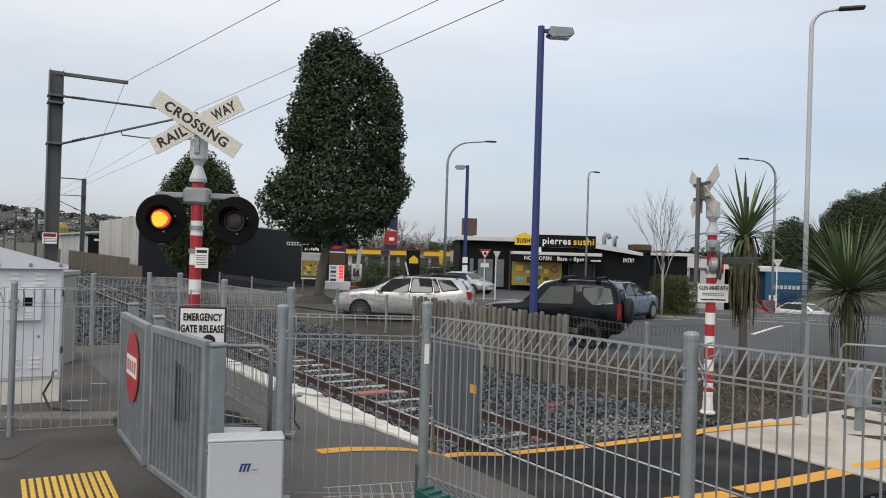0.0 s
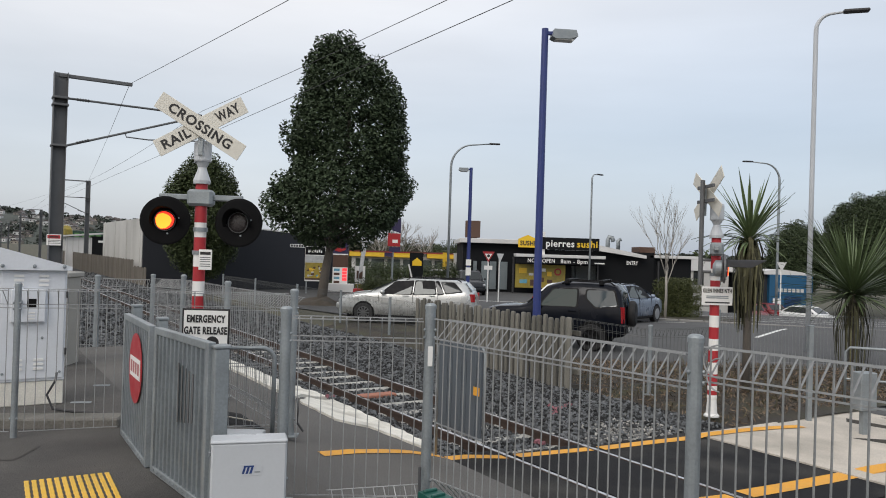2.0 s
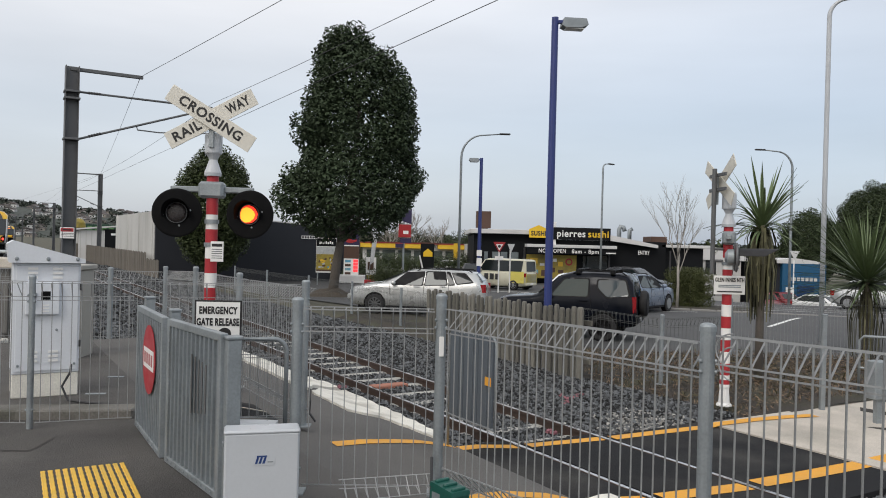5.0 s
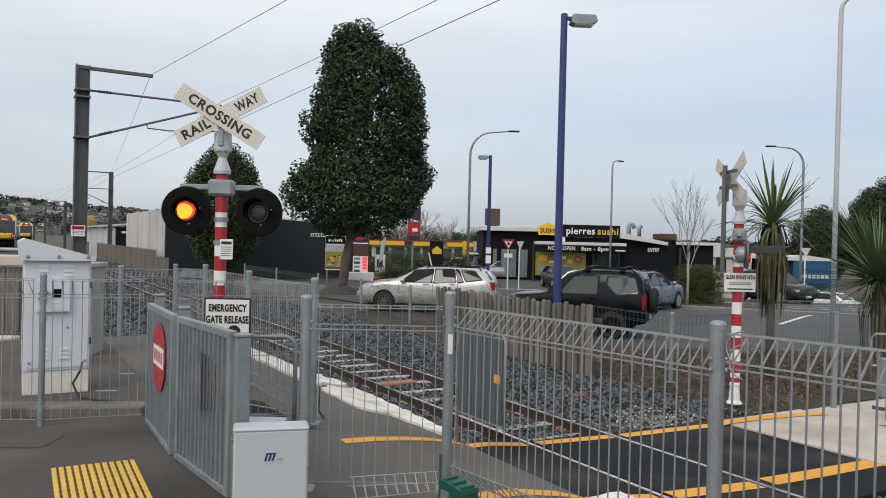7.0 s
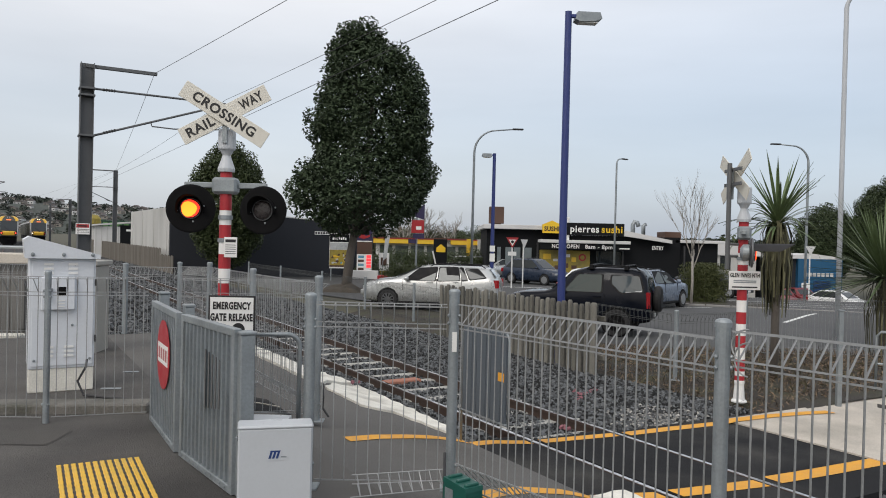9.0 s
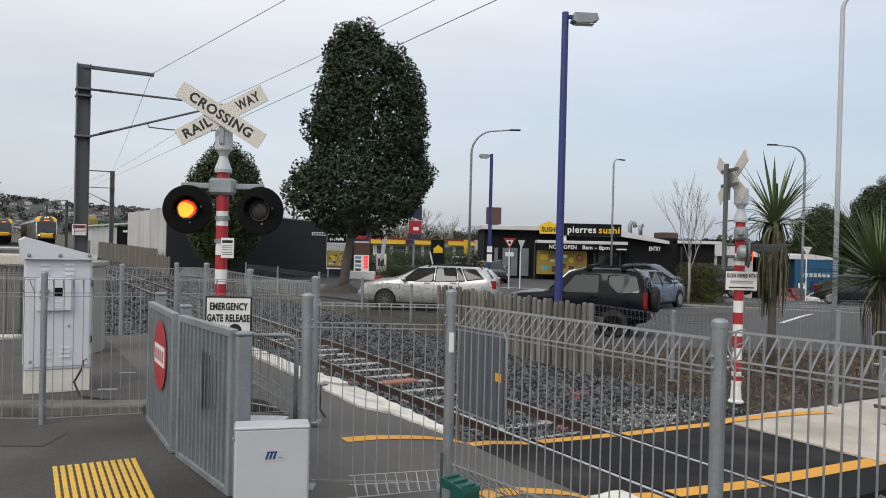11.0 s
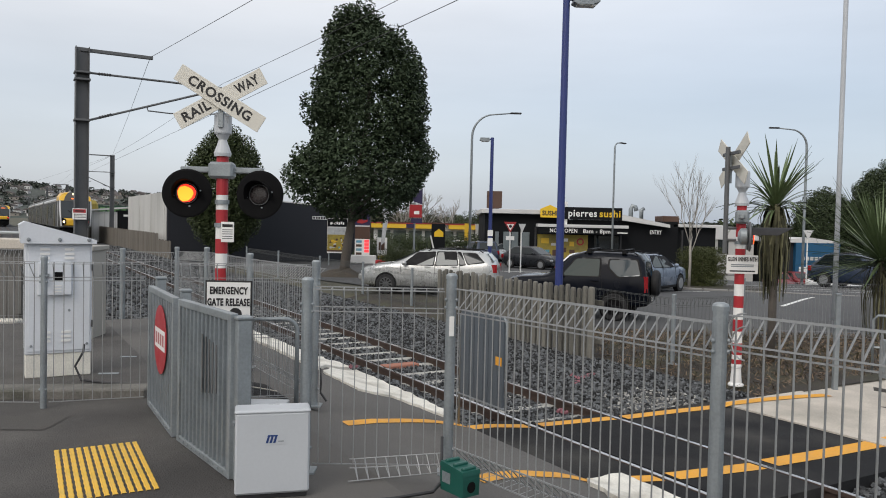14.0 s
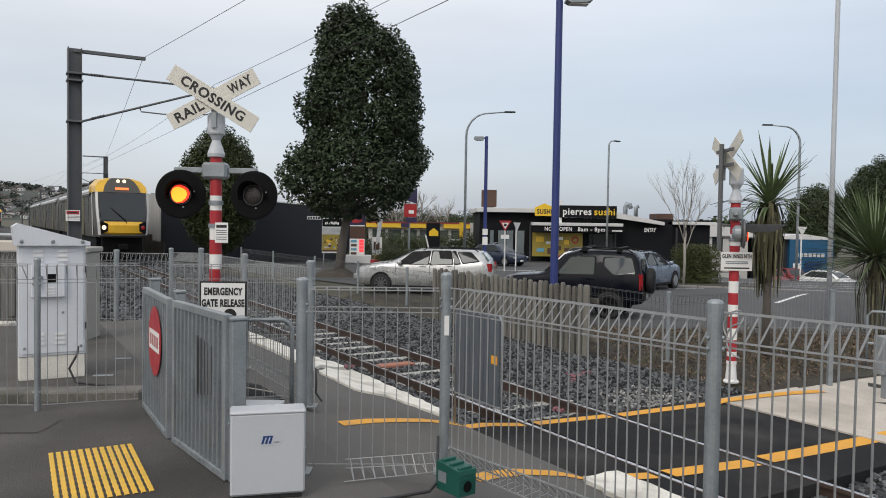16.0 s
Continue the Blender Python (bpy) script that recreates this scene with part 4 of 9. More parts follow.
g1 = ribbed_gate((-2.53, 6.70), (-1.965, 5.70), 0.695, 1.74, "closed grey ribbed steel gate with a red disc")
g2 = ribbed_gate((-1.905, 5.63), (-1.285, 4.79), 0.695, 1.74, "closed grey ribbed steel gate beside a white box")
SOFT_RED = mat("faded_red", (0.42, 0.16, 0.16), 0.6, vary=0.1, bump=0.0)
# round red plate with a white bar
bm = B()
lathe(bm, [(0.275, 0), (0.275, 0.004)], 40, m=pose(0.66, -0.028, 1.36, 90, 0, 0))
disc = part("round_sign", bm, RED, g1, "round red no-entry plate")
bm = B()
box(bm, 0.44, 0.88, -0.0345, -0.033, 1.285, 1.445)
bar_plate = part("white_bar", bm, WHITE, disc)
for i in range(4):
    bm = B()
    box(bm, 0.48 + 0.098 * i, 0.545 + 0.098 * i, -0.0365, -0.035, 1.32, 1.41)
    part("writing_bar", bm, SOFT_RED, bar_plate)
for i in range(5):
    part("grip_slot", box(B(), 0.52 + 0.066 * i, 0.538 + 0.066 * i, -0.026, -0.0185, 1.15 + 0.01 * i, 1.55 - 0.01 * i, 0.003), MAST, g2)


def gate_post(x, y, z0, z1, w=0.05, label="square galvanised gate post with a flat cap"):
    ob = thing("gate_post", pose(x, y, 0, 0, 0, 32), label, "post", group="gate posts")
    part("shaft", box(B(), -w, w, -w, w, z0, z1, 0.006), GALV, ob)
    part("cap", box(B(), -w * 1.15, w * 1.15, -w * 1.15, w * 1.15, z1, z1 + 0.022, 0.006), GALV, ob)
    return ob


gate_post(-2.503, 6.85, PL, 1.785, 0.04)
gate_post(-1.93, 5.80, PL, 1.775, 0.036)
wide = gate_post(-1.235, 4.80, PL, 1.705, 0.046, "wide galvanised latch post with rivets")

# loose cable at the foot of a fence post
bm = B()
pipe(bm, [(-1.10, 7.06, 0.98), (-1.085, 7.03, 0.86), (-1.09, 7.03, 0.76), (-1.03, 7.02, 0.68)], 0.011, 6)
tagged(part("ground_cable", bm, PLASTIC), "black cable hanging from a fence post", "cable", group="ground cables")

# dark drain channel with a pale lip at the platform's edge
ob = thing("drain_channel", pose(0, 0, 0), "dark drain channel with pale lip beside the fence", "drain")
for name, a0, a1, material, rise in (("channel", 0.15, 0.50, RUBBER, 0.006), ("lip", 0.51, 0.57, CONCRETE, 0.014), ("channel", 0.58, 0.95, RUBBER, 0.006)):
    part(name, sheet(B(), [[T(a, k, PZ(k) + rise) for k in (-4.6, -3.91, -3.75, -3.6)] for a in (a0, a1)]), material, ob)

# hooped barrier with a wire infill
ob = thing("hoop_barrier", pose(0, 0, 0), "galvanised hooped tube barrier with wire infill", "barrier")
x0, y0, x1, y1 = -1.80, 6.86, -1.305, 7.0
hoop = []
for k in range(9):
    t = math.pi / 2 * k / 8
    hoop.append(((x1 - 0.12) + 0.12 * math.sin(t), (y1 - 0.04) + 0.04 * math.sin(t), 1.32 + 0.12 * math.cos(t)))
part("hoop", pipe(B(), [(x0, y0, 0.64), (x0, y0, 1.44)] + hoop + [(x1, y1, 0.64)], 0.021, 8), GALV, ob, smooth=True)
mesh_panel(ob, (x0 + 0.03, y0 + 0.01), (x1 - 0.03, y1 - 0.01), 0.74, 1.43, 0.075, 0.0, foot=False)
part("drain_cover", box(B(), -1.75, -1.36, 6.78, 6.98, 0.66, 0.70, 0.006), BOX_GREY, ob, "pale metal plate at the barrier's foot")

# emergency gate release sign
ob = thing("notice_board", pose(-1.83, 6.62, 0, 0, 0, 3), "white emergency gate release sign with black border", "sign")
part("stand", box(B(), -0.03, 0.03, 0.01, 0.06, 0.69, 1.75, 0.005), GALV, ob)
part("board", box(B(), -0.20, 0.20, -0.006, 0.006, 1.42, 1.805, 0.003), LETTER, ob)
part("field", box(B(), -0.185, 0.185, -0.0085, -0.0065, 1.435, 1.79), WHITE, ob)
lettering("lettering", "EMERGENCY", 0.085, LETTER, ob, pose(0, -0.0105, 1.715, 90, 0, 0), width=0.325, bold=0.0035)
lettering("lettering", "GATE RELEASE", 0.085, LETTER, ob, pose(0, -0.0105, 1.615, 90, 0, 0), width=0.362, bold=0.0035)
part("dark_dot", lathe(B(), [(0.055, 0), (0.055, 0.001)], 24, m=pose(0.06, -0.010, 1.515, 90, 0, 0)), LETTER, ob)

# small equipment box beside the gate
ob = thing("equipment_box", pose(-0.968, 4.475, PL, 0, 0, 14) @ Matrix.Diagonal((0.965, 0.955, 1.085, 1)), "light grey steel equipment box with a blue mark", "equipment box")
part("body", box(B(), -0.22, 0.225, -0.01, 0.15, 0.03, 0.475, 0.012), BOX_GREY, ob)
part("lid", box(B(), -0.224, 0.229, -0.014, 0.155, 0.465, 0.49, 0.01), BOX_GREY, ob)
part("plinth", box(B(), -0.21, 0.21, 0.02, 0.14, 0.0, 0.03, 0.004), PLASTIC, ob)
badge = part("badge", prism(B(), [(-0.05, 0.30), (0.07, 0.30), (0.08, 0.315), (0.08, 0.345), (0.07, 0.36), (-0.05, 0.36), (-0.06, 0.345), (-0.06, 0.315)], 0.0015, m=pose(0, -0.0125, 0)), BOX_GREY, ob)
MARK_BLUE = mat("mark_blue", (0.015, 0.045, 0.17), 0.4, vary=0.1, bump=0.0)
bm = B()
for k in range(3):
    prism(bm, [(-0.04 + 0.022 * k, 0.31), (-0.025 + 0.022 * k, 0.352), (-0.013 + 0.022 * k, 0.352), (-0.026 + 0.022 * k, 0.31)], 0.0012, m=pose(0, -0.0145, 0))
prism(bm, [(-0.03, 0.345), (-0.027, 0.353), (0.033, 0.353), (0.03, 0.345)], 0.0012, m=pose(0, -0.0146, 0))
part("blue_mark", bm, MARK_BLUE, badge)
bars(badge, 0.035, 0.068, -0.0135, (0.318,), 0.006, GALV)
part("latch", box(B(), -0.235, -0.221, 0.02, 0.06, 0.40, 0.425, 0.003), GALV, ob)

# green bait-station box at the post's foot
ob = thing("green_box", pose(0.145, 4.67, PL, 0, 0, -52) @ Matrix.Diagonal((0.86, 0.86, 0.95, 1)), "small dark green plastic bait box with a round hole", "box")
part("body", prism(B(), [(-0.13, 0.0), (0.12, 0.0), (0.125, 0.11), (0.12, 0.15), (-0.12, 0.17), (-0.135, 0.12)], 0.15, m=pose(0, -0.075, 0)), GREEN, ob)
lid = part("lid", prism(B(), [(-0.137, 0.155), (0.127, 0.135), (0.12, 0.165), (-0.125, 0.188)], 0.16, m=pose(0, -0.08, 0)), GREEN, ob)
for x in (-0.09, 0.0, 0.09):
    part("ridge", box(B(), x - 0.016, x + 0.016, -0.06, 0.06, 0.165 - x * 0.09, 0.192 - x * 0.09, 0.006), GREEN, lid)
part("hole", lathe(B(), [(0.036, 0), (0.036, 0.004)], 20, m=pose(0.1225, 0.0, 0.06, 0, 90, 0)), BLACK, ob)
part("sticker", box(B(), -0.11, -0.02, -0.0775, -0.0755, 0.055, 0.125), GALV, ob)

# cable that runs over the ground from the posts
bm = B()
pipe(bm, [(-0.75, 4.40, PL + 0.012), (-0.5, 4.42, PL + 0.012), (-0.25, 4.50, PL + 0.012), (-0.02, 4.62, PL + 0.014), (0.03, 4.75, PL + 0.03), (0.03, 4.98, PL + 0.25)], 0.011, 6)
tagged(part("ground_cable", bm, PLASTIC), "black cable lying on the asphalt", "cable", group="ground cables")
bm = B()
pipe(bm, [(-3.56, 7.66, 1.05), (-3.55, 7.62, 0.98), (-3.62, 7.6, 0.84), (-3.55, 7.58, 0.71), (-3.3, 7.5, 0.705), (-2.9, 7.45, 0.705), (-2.55, 7.5, 0.70)], 0.012, 6)
tagged(part("ground_cable", bm, PLASTIC), "black cable from the cabinet to the ground", "cable", group="ground cables")

# ---- control cabinet ----
ob = thing("control_cabinet", pose(-3.885, 7.80, PL, 0, 0, 30) @ Matrix.Diagonal((0.925, 1, 1, 1)), "pale grey metal railway control cabinet with sloping roof", "cabinet")
part("plinth", box(B(), -0.325, 0.325, 0.0, 0.5, 0, 0.24, 0.008), PALE_STONE, ob, "dirty cream concrete base")
part("body", box(B(), -0.33, 0.33, -0.01, 0.52, 0.24, 1.36, 0.008), CAB_GREY, ob)
door = part("door", box(B(), -0.30, 0.31, -0.022, -0.0105, 0.27, 1.33, 0.004), CAB_GREY, ob)
bm = B()
prism(bm, [(-0.37, 1.36), (0.37, 1.36), (0.37, 1.40), (-0.33, 1.58), (-0.39, 1.545)], 0.66, m=pose(0, -0.08, 0))
roof = part("roof", bm, CAB_GREY, ob, "sloping pale metal roof")
for x in (-0.3, 0.0, 0.29):
    part("bolt", lathe(B(), [(0.02, 0), (0.02, 0.008), (0.008, 0.012)], 10, m=pose(x, -0.081, 1.40, 90, 0, 0)), GALV, roof)
for cx, z0 in ((-0.14, 1.20), (0.10, 1.20), (-0.13, 0.36), (0.07, 0.36)):
    for k in range(3):
        bm = B()
        prism(bm, [(-0.05, 0), (0.05, 0), (0.045, 0.022), (-0.045, 0.022)], 0.012, m=pose(cx, -0.034, z0 + 0.045 * k))
        part("louvre", bm, WHITE, door)
panel = part("meter_box", box(B(), -0.21, 0.12, -0.075, -0.0225, 0.84, 1.17, 0.008), CAB_GREY, ob, "small raised access box")
part("window", box(B(), -0.06, 0.03, -0.079, -0.0755, 0.99, 1.075, 0.002), BLACK, panel)
for k in range(3):
    part("louvre", box(B(), -0.05, 0.02, -0.081, -0.0755, 0.87 + 0.03 * k, 0.882 + 0.03 * k), WHITE, panel)
part("lock", pipe(B(), [(-0.14, -0.085, 1.05), (-0.15, -0.115, 1.02), (-0.14, -0.105, 0.965)], 0.022, 8), PLASTIC, panel, "dark padlock")
part("hasp", box(B(), -0.16, -0.10, -0.10, -0.0755, 1.03, 1.06, 0.004), GALV, panel)
for x, z in ((-0.27, 0.33), (0.1, 0.68), (0.12, 1.3), (0.28, 0.33)):
    part("bolt", lathe(B(), [(0.014, 0), (0.014, 0.006), (0.005, 0.009)], 8, m=pose(x, -0.0225, z, 90, 0, 0)), GALV, door)
for z in (0.5, 1.08):
    part("hinge", box(B(), 0.325, 0.345, -0.03, 0.0, z, z + 0.07, 0.003), PLASTIC, ob)

BEIGE = mat("beige_cabinet_paint", (0.34, 0.33, 0.30), 0.6, vary=0.1, scale=3, fine=40, bump=0.08, dirt=(0.33, 0.31, 0.27), dirt_amount=0.6)
ob = thing("relay_box", pose(-4.95, 10.3, 0.55, 0, 0, 4), "beige metal relay box behind the cabinet", "cabinet")
part("body", box(B(), -0.22, 0.26, 0, 0.5, 0.0, 1.32, 0.01), BEIGE, ob)
part("lid", box(B(), -0.25, 0.29, -0.04, 0.54, 1.32, 1.39, 0.012), BEIGE, ob)
for k in range(4):
    part("slot", box(B(), -0.12 + 0.08 * k, -0.10 + 0.08 * k, -0.004, 0.0, 1.08, 1.25), PLASTIC, ob)

# ---- tactile paving: raised yellow bars set in the asphalt ----
tact = thing("tactile_paving", pose(-2.665, 5.31, PL, 0, 0, 28.5), "yellow raised tactile ground strips set in asphalt", "tactile paving")
for i in range(12):
    bm = B()
    x = 0.012 + 0.0462 * i
    n = 22
    left, right, lo, hi = [], [], [], []
    for k in range(n + 1):
        y = -0.05 * k
        w = 0.0135 if k % 2 else 0.0172
        left.append((x - w, y, 0.0)), lo.append((x - w * 0.75, y, 0.006)), hi.append((x + w * 0.75, y, 0.006)), right.append((x + w, y, 0.0))
    sheet(bm, [left, lo, hi, right])
    part("strip", bm, TACTILE, tact)

# small concrete upstand under the cabinet fence, and pale floor marks
bm = B()
box(bm, -4.4, 0, 0.03, 0.30, -0.05, 0.085, 0.015)
KERB = mat("worn_kerb", (0.17, 0.162, 0.145), 0.9, vary=0.45, scale=5, fine=60, bump=0.8, dirt=(0.085, 0.085, 0.068), dirt_amount=0.85)
tagged(part("kerb", bm, KERB, m=pose(-2.66, 6.90, PL, 0, 0, 8)), "low worn asphalt kerb behind the fence", "kerb", kind="structure")
for x, y, w in ((-3.66, 9.0, 0.09), (-3.46, 8.0, 0.10), (-2.75, 7.6, 0.06)):
    bm = B()
    box(bm, -w, w, -0.03, 0.03, 0, 0.008, 0.003)
    tagged(part("metal_cover", bm, GALV, m=pose(x, y, PL, 0, 0, 10)), "small bright metal cover plate on the asphalt", "cover plate", group="cover plates")

# slatted swing gate beside the crossing
SLAT = mat("blue_grey_slat_paint", (0.105, 0.125, 0.145), 0.5, metal=0.2, vary=0.15, scale=5, fine=50, bump=0.06)
m0 = TM(0.55, -1.45, 0)
ob = thing("swing_gate", m0, "dark blue-grey slatted pedestrian gate standing open", "gate")
for i in range(9):
    part("slat", box(B(), -0.018, 0.018, -0.03 - 0.095 * i - 0.082, -0.03 - 0.095 * i, 0.42, 1.375, 0.008), SLAT, ob)
part("frame_tube", pipe(B(), [(0, 0, 0.0), (0, 0, 1.30), (0, -0.04, 1.36), (0, -0.88, 1.36), (0, -0.915, 1.31), (0, -0.92, 0.40)], 0.014, 8), GALV, ob, smooth=True)
part("bottom_tube", pipe(B(), [(0, 0, 0.41), (0, -0.92, 0.41)], 0.016, 8), GALV, ob)
part("sticker", box(B(), -0.024, -0.0195, -0.86, -0.75, 0.86, 0.95), YELLOW, ob, "square yellow sticker")

# patched asphalt: thin repair sheets with worn outlines
PATCH = mat("asphalt_repair", (0.080, 0.076, 0.070), 0.9, vary=0.4, scale=1.6, fine=140, bump=0.8, dirt=(0.095, 0.089, 0.081), dirt_amount=0.6)
SEAM = mat("bitumen_seam", (0.055, 0.052, 0.049), 0.7, vary=0.4, scale=3, fine=60, bump=0.3)
for x0, y0, w, h, turn in ((-3.95, 5.75, 0.95, 0.42, 4), (-3.2, 7.05, 0.75, 0.55, 12), (-0.75, 3.75, 0.9, 0.35, -8)):
    rg = random.Random(int(x0 * 100))
    pts = []
    for (ax, ay), (bx, by) in zip(((0, 0), (w, 0), (w, h), (0, h)), ((w, 0), (w, h), (0, h), (0, 0))):
        for k in range(6):
            pts.append((ax + (bx - ax) * k / 6 + rg.uniform(-0.012, 0.012), ay + (by - ay) * k / 6 + rg.uniform(-0.012, 0.012)))
    for grow, z, material, name, words in ((0.012, 0.0025, SEAM, "bitumen_seam", "dark bitumen seam round an asphalt repair"), (0.0, 0.0045, PATCH, "asphalt_repair", "worn rectangular asphalt repair in the platform")):
        bm = B()
        vs = [bm.verts.new((x + (grow if x > w / 2 else -grow), y + (grow if y > h / 2 else -grow), z)) for x, y in pts]
        c = bm.verts.new((w / 2, h / 2, z))
        for k in range(len(vs)):
            bm.faces.new((vs[k], vs[(k + 1) % len(vs)], c))
        tagged(part(name, bm, material, m=pose(x0, y0, PL, 0, 0, turn)), words, "ground", kind="structure")


# ---- far side of the track ----
# wooden screen of round-topped battens
ob = thing("wooden_screen", TM(0, 0), "weathered grey-brown timber paling screen", "fence")
rows_n = 34
for i in range(rows_n):
    a = 3.55 + (9.3 - 3.55) * i / (rows_n - 1)
    s = 3.12 + 0.2 * i / (rows_n - 1)
    h = 1.26 + 0.03 * math.sin(i * 1.9) + (0.03 if i == 0 else 0)
    w = 0.049 + 0.008 * math.sin(i * 2.7) + (0.02 if i == 0 else 0)
    bm = B()
    rings = []
    for z, k in ((-0.2, 1.0), (h - 0.05, 1.0), (h - 0.015, 0.86), (h, 0.55)):
        rings.append([bm.verts.new((x * w * k, y * 0.05 * k, z)) for x, y in ((-1, -0.3), (-0.6, -0.9), (0.6, -0.9), (1, -0.3), (1, 0.4), (0, 0.9), (-1, 0.4))])
    for lo, hi in zip(rings, rings[1:]):
        for k in range(7):
            bm.faces.new((lo[k], lo[(k + 1) % 7], hi[(k + 1) % 7], hi[k]))
    bm.faces.new(rings[-1])
    part("paling", bm, TIMBER, ob, m=pose(s, a, 0, 0, 1.2 * math.sin(i * 3.1), 90 + 2 * math.sin(i * 1.3)))
for z in (0.25, 0.95):
    part("rail", box(B(), 3.20, 3.25, 3.6, 9.3, z, z + 0.09, 0.005, m=pose(0, 0, 0, 0, 0, -1.9) @ pose(0.0, 0, 0)), TIMBER, ob)

fence([(2.75, 14.0), (4.05, 13.3), (5.2, 13.4)], "dark galvanised wire fence past the timber screen", 0.0, [1.25, 1.15, 1.2], side=-1, roll=0.09, posts=[0, 1, 0], wire=DARK_WIRE)
fence([(6.63, 16.8), (9.73, 16.8), (12.6, 16.8)], GREY_FENCE + " round the car park", 0.0, 1.25, side=-1, gap=0.08)
one = thing("gate_post", pose(5.90, 11.38, 0), "slim pale square post beside the footpath", "post")
part("shaft", box(B(), -0.035, 0.035, -0.035, 0.035, 0, 1.42, 0.006), GALV, one)
part("cap", box(B(), -0.04, 0.04, -0.04, 0.04, 1.42, 1.445, 0.006), GALV, one)
one = thing("latch_cabinet", pose(6.25, 10.55, 0, 0, 0, 10), "grey metal latch box on a post by the path", "cabinet")
part("body", box(B(), -0.13, 0.13, -0.1, 0.1, 0.35, 0.88, 0.012), GALV, one)
part("stand", box(B(), -0.04, 0.04, -0.04, 0.04, 0.0, 0.35, 0.004), GALV, one)
ring = thing("tube_gate", pose(7.05, 12.45, 0, 0, 0, -26), "low galvanised tube gate beside the footpath", "gate")
part("tube", pipe(B(), [(0, 0, 0.1), (0, 0, 0.95), (0.06, 0, 1.02), (0.9, 0, 1.02), (0.96, 0, 0.95), (0.96, 0, 0.1)], 0.022, 8), GALV, ring, smooth=True)
part("rung", pipe(B(), [(0, 0, 0.5), (0.96, 0, 0.5)], 0.018, 8), GALV, ring)

# low wire fence that follows the car park edge behind the ballast
pts = [T(a, 4.2 + 0.05 * k) for k, a in enumerate((9.4, 12.5, 16.0, 20.0, 25.0, 30.0))]
fence([(p.x, p.y) for p in pts], "dark wire fence between the ballast and the street", -0.05, 1.02, side=-1, r=0.003, gap=0.1, wire=DARK_WIRE)
# brown paling fence along the line farther off
ob = thing("paling_fence", TM(0, 0), "long brown timber paling fence beside the line", "fence")
for i in range(190):
    a = 39.5 + 0.34 * i
    s = 2.7
    h = (1.05 if i < 12 else 1.42) + 0.0009 * i + 0.04 * math.sin(i * 2.1)
    bm = B()
    prism(bm, [(-0.16, -0.25), (0.16, -0.25), (0.16, h), (-0.16, h)], 0.03, m=pose(0, 0, 0))
    part("paling", bm, DARK_TIMBER, ob, m=pose(s + 0.012 * (i % 2), a, 0, 0, 0, 90))

# grey board wall with a pale coping at the end of the platform
ob = thing("board_wall", pose(-11.0, 13.35, 0.0, 0, 0, 2), "weathered grey board wall under a pale concrete coping", "fence")
for i in range(30):
    part("board", box(B(), 0.135 * i, 0.135 * i + 0.128, 0.0 + 0.006 * (i % 2), 0.03 + 0.006 * (i % 2), 0.35, 1.72 + 0.01 * math.sin(i * 2.2)), GREY_BOARD, ob)
for i in range(4):
    part("batten", box(B(), 0.4 + 1.05 * i, 0.50 + 1.05 * i, -0.06, -0.001, 0.6, 1.45, 0.006), GREY_BOARD, ob)
part("coping", box(B(), -0.1, 3.95, -0.12, 0.5, 1.74, 1.92, 0.015), CONCRETE, ob, "pale concrete coping")
part("handrail", pipe(B(), [(-0.1, 0.3, 2.02), (3.95, 0.3, 2.02)], 0.03, 8), GALV, ob)
for i in range(4):
    part("rail_post", pipe(B(), [(0.3 + 1.1 * i, 0.3, 1.9), (0.3 + 1.1 * i, 0.3, 2.02)], 0.02, 6), GALV, ob)
for x, y, w in ((-8.4, 12.75, 0.55), (-7.35, 12.7, 0.35), (-5.0, 12.05, 0.28)):
    bm = B()
    box(bm, -w, w, -0.14, 0.14, 0.10, 0.60, 0.02)
    tagged(part("stone_block", bm, PALE_STONE, m=pose(x, y, 0, 0, 0, 4 + 9 * w)), "pale concrete block lying by the fence", "block", group="loose concrete blocks")


# ---- vehicles ----
def loft(bm, rings, close=True):
    vs = [[bm.verts.new(p) for p in ring] for ring in rings]
    for a, b in zip(vs, vs[1:]):
        n = len(a)
        for i in range(n if close else n - 1):
            bm.faces.new((a[i], a[(i + 1) % n], b[(i + 1) % n], b[i]))
    bm.faces.new(vs[0][::-1])
    bm.faces.new(vs[-1])
    return bm


def smoothed(rows, x):
    """Reads a height from rows of (x, value)."""
    for (x0, v0), (x1, v1) in zip(rows, rows[1:]):
        if x <= x1:
            u = (x - x0) / (x1 - x0)
            return v0 + (v1 - v0) * u
    return rows[-1][1]


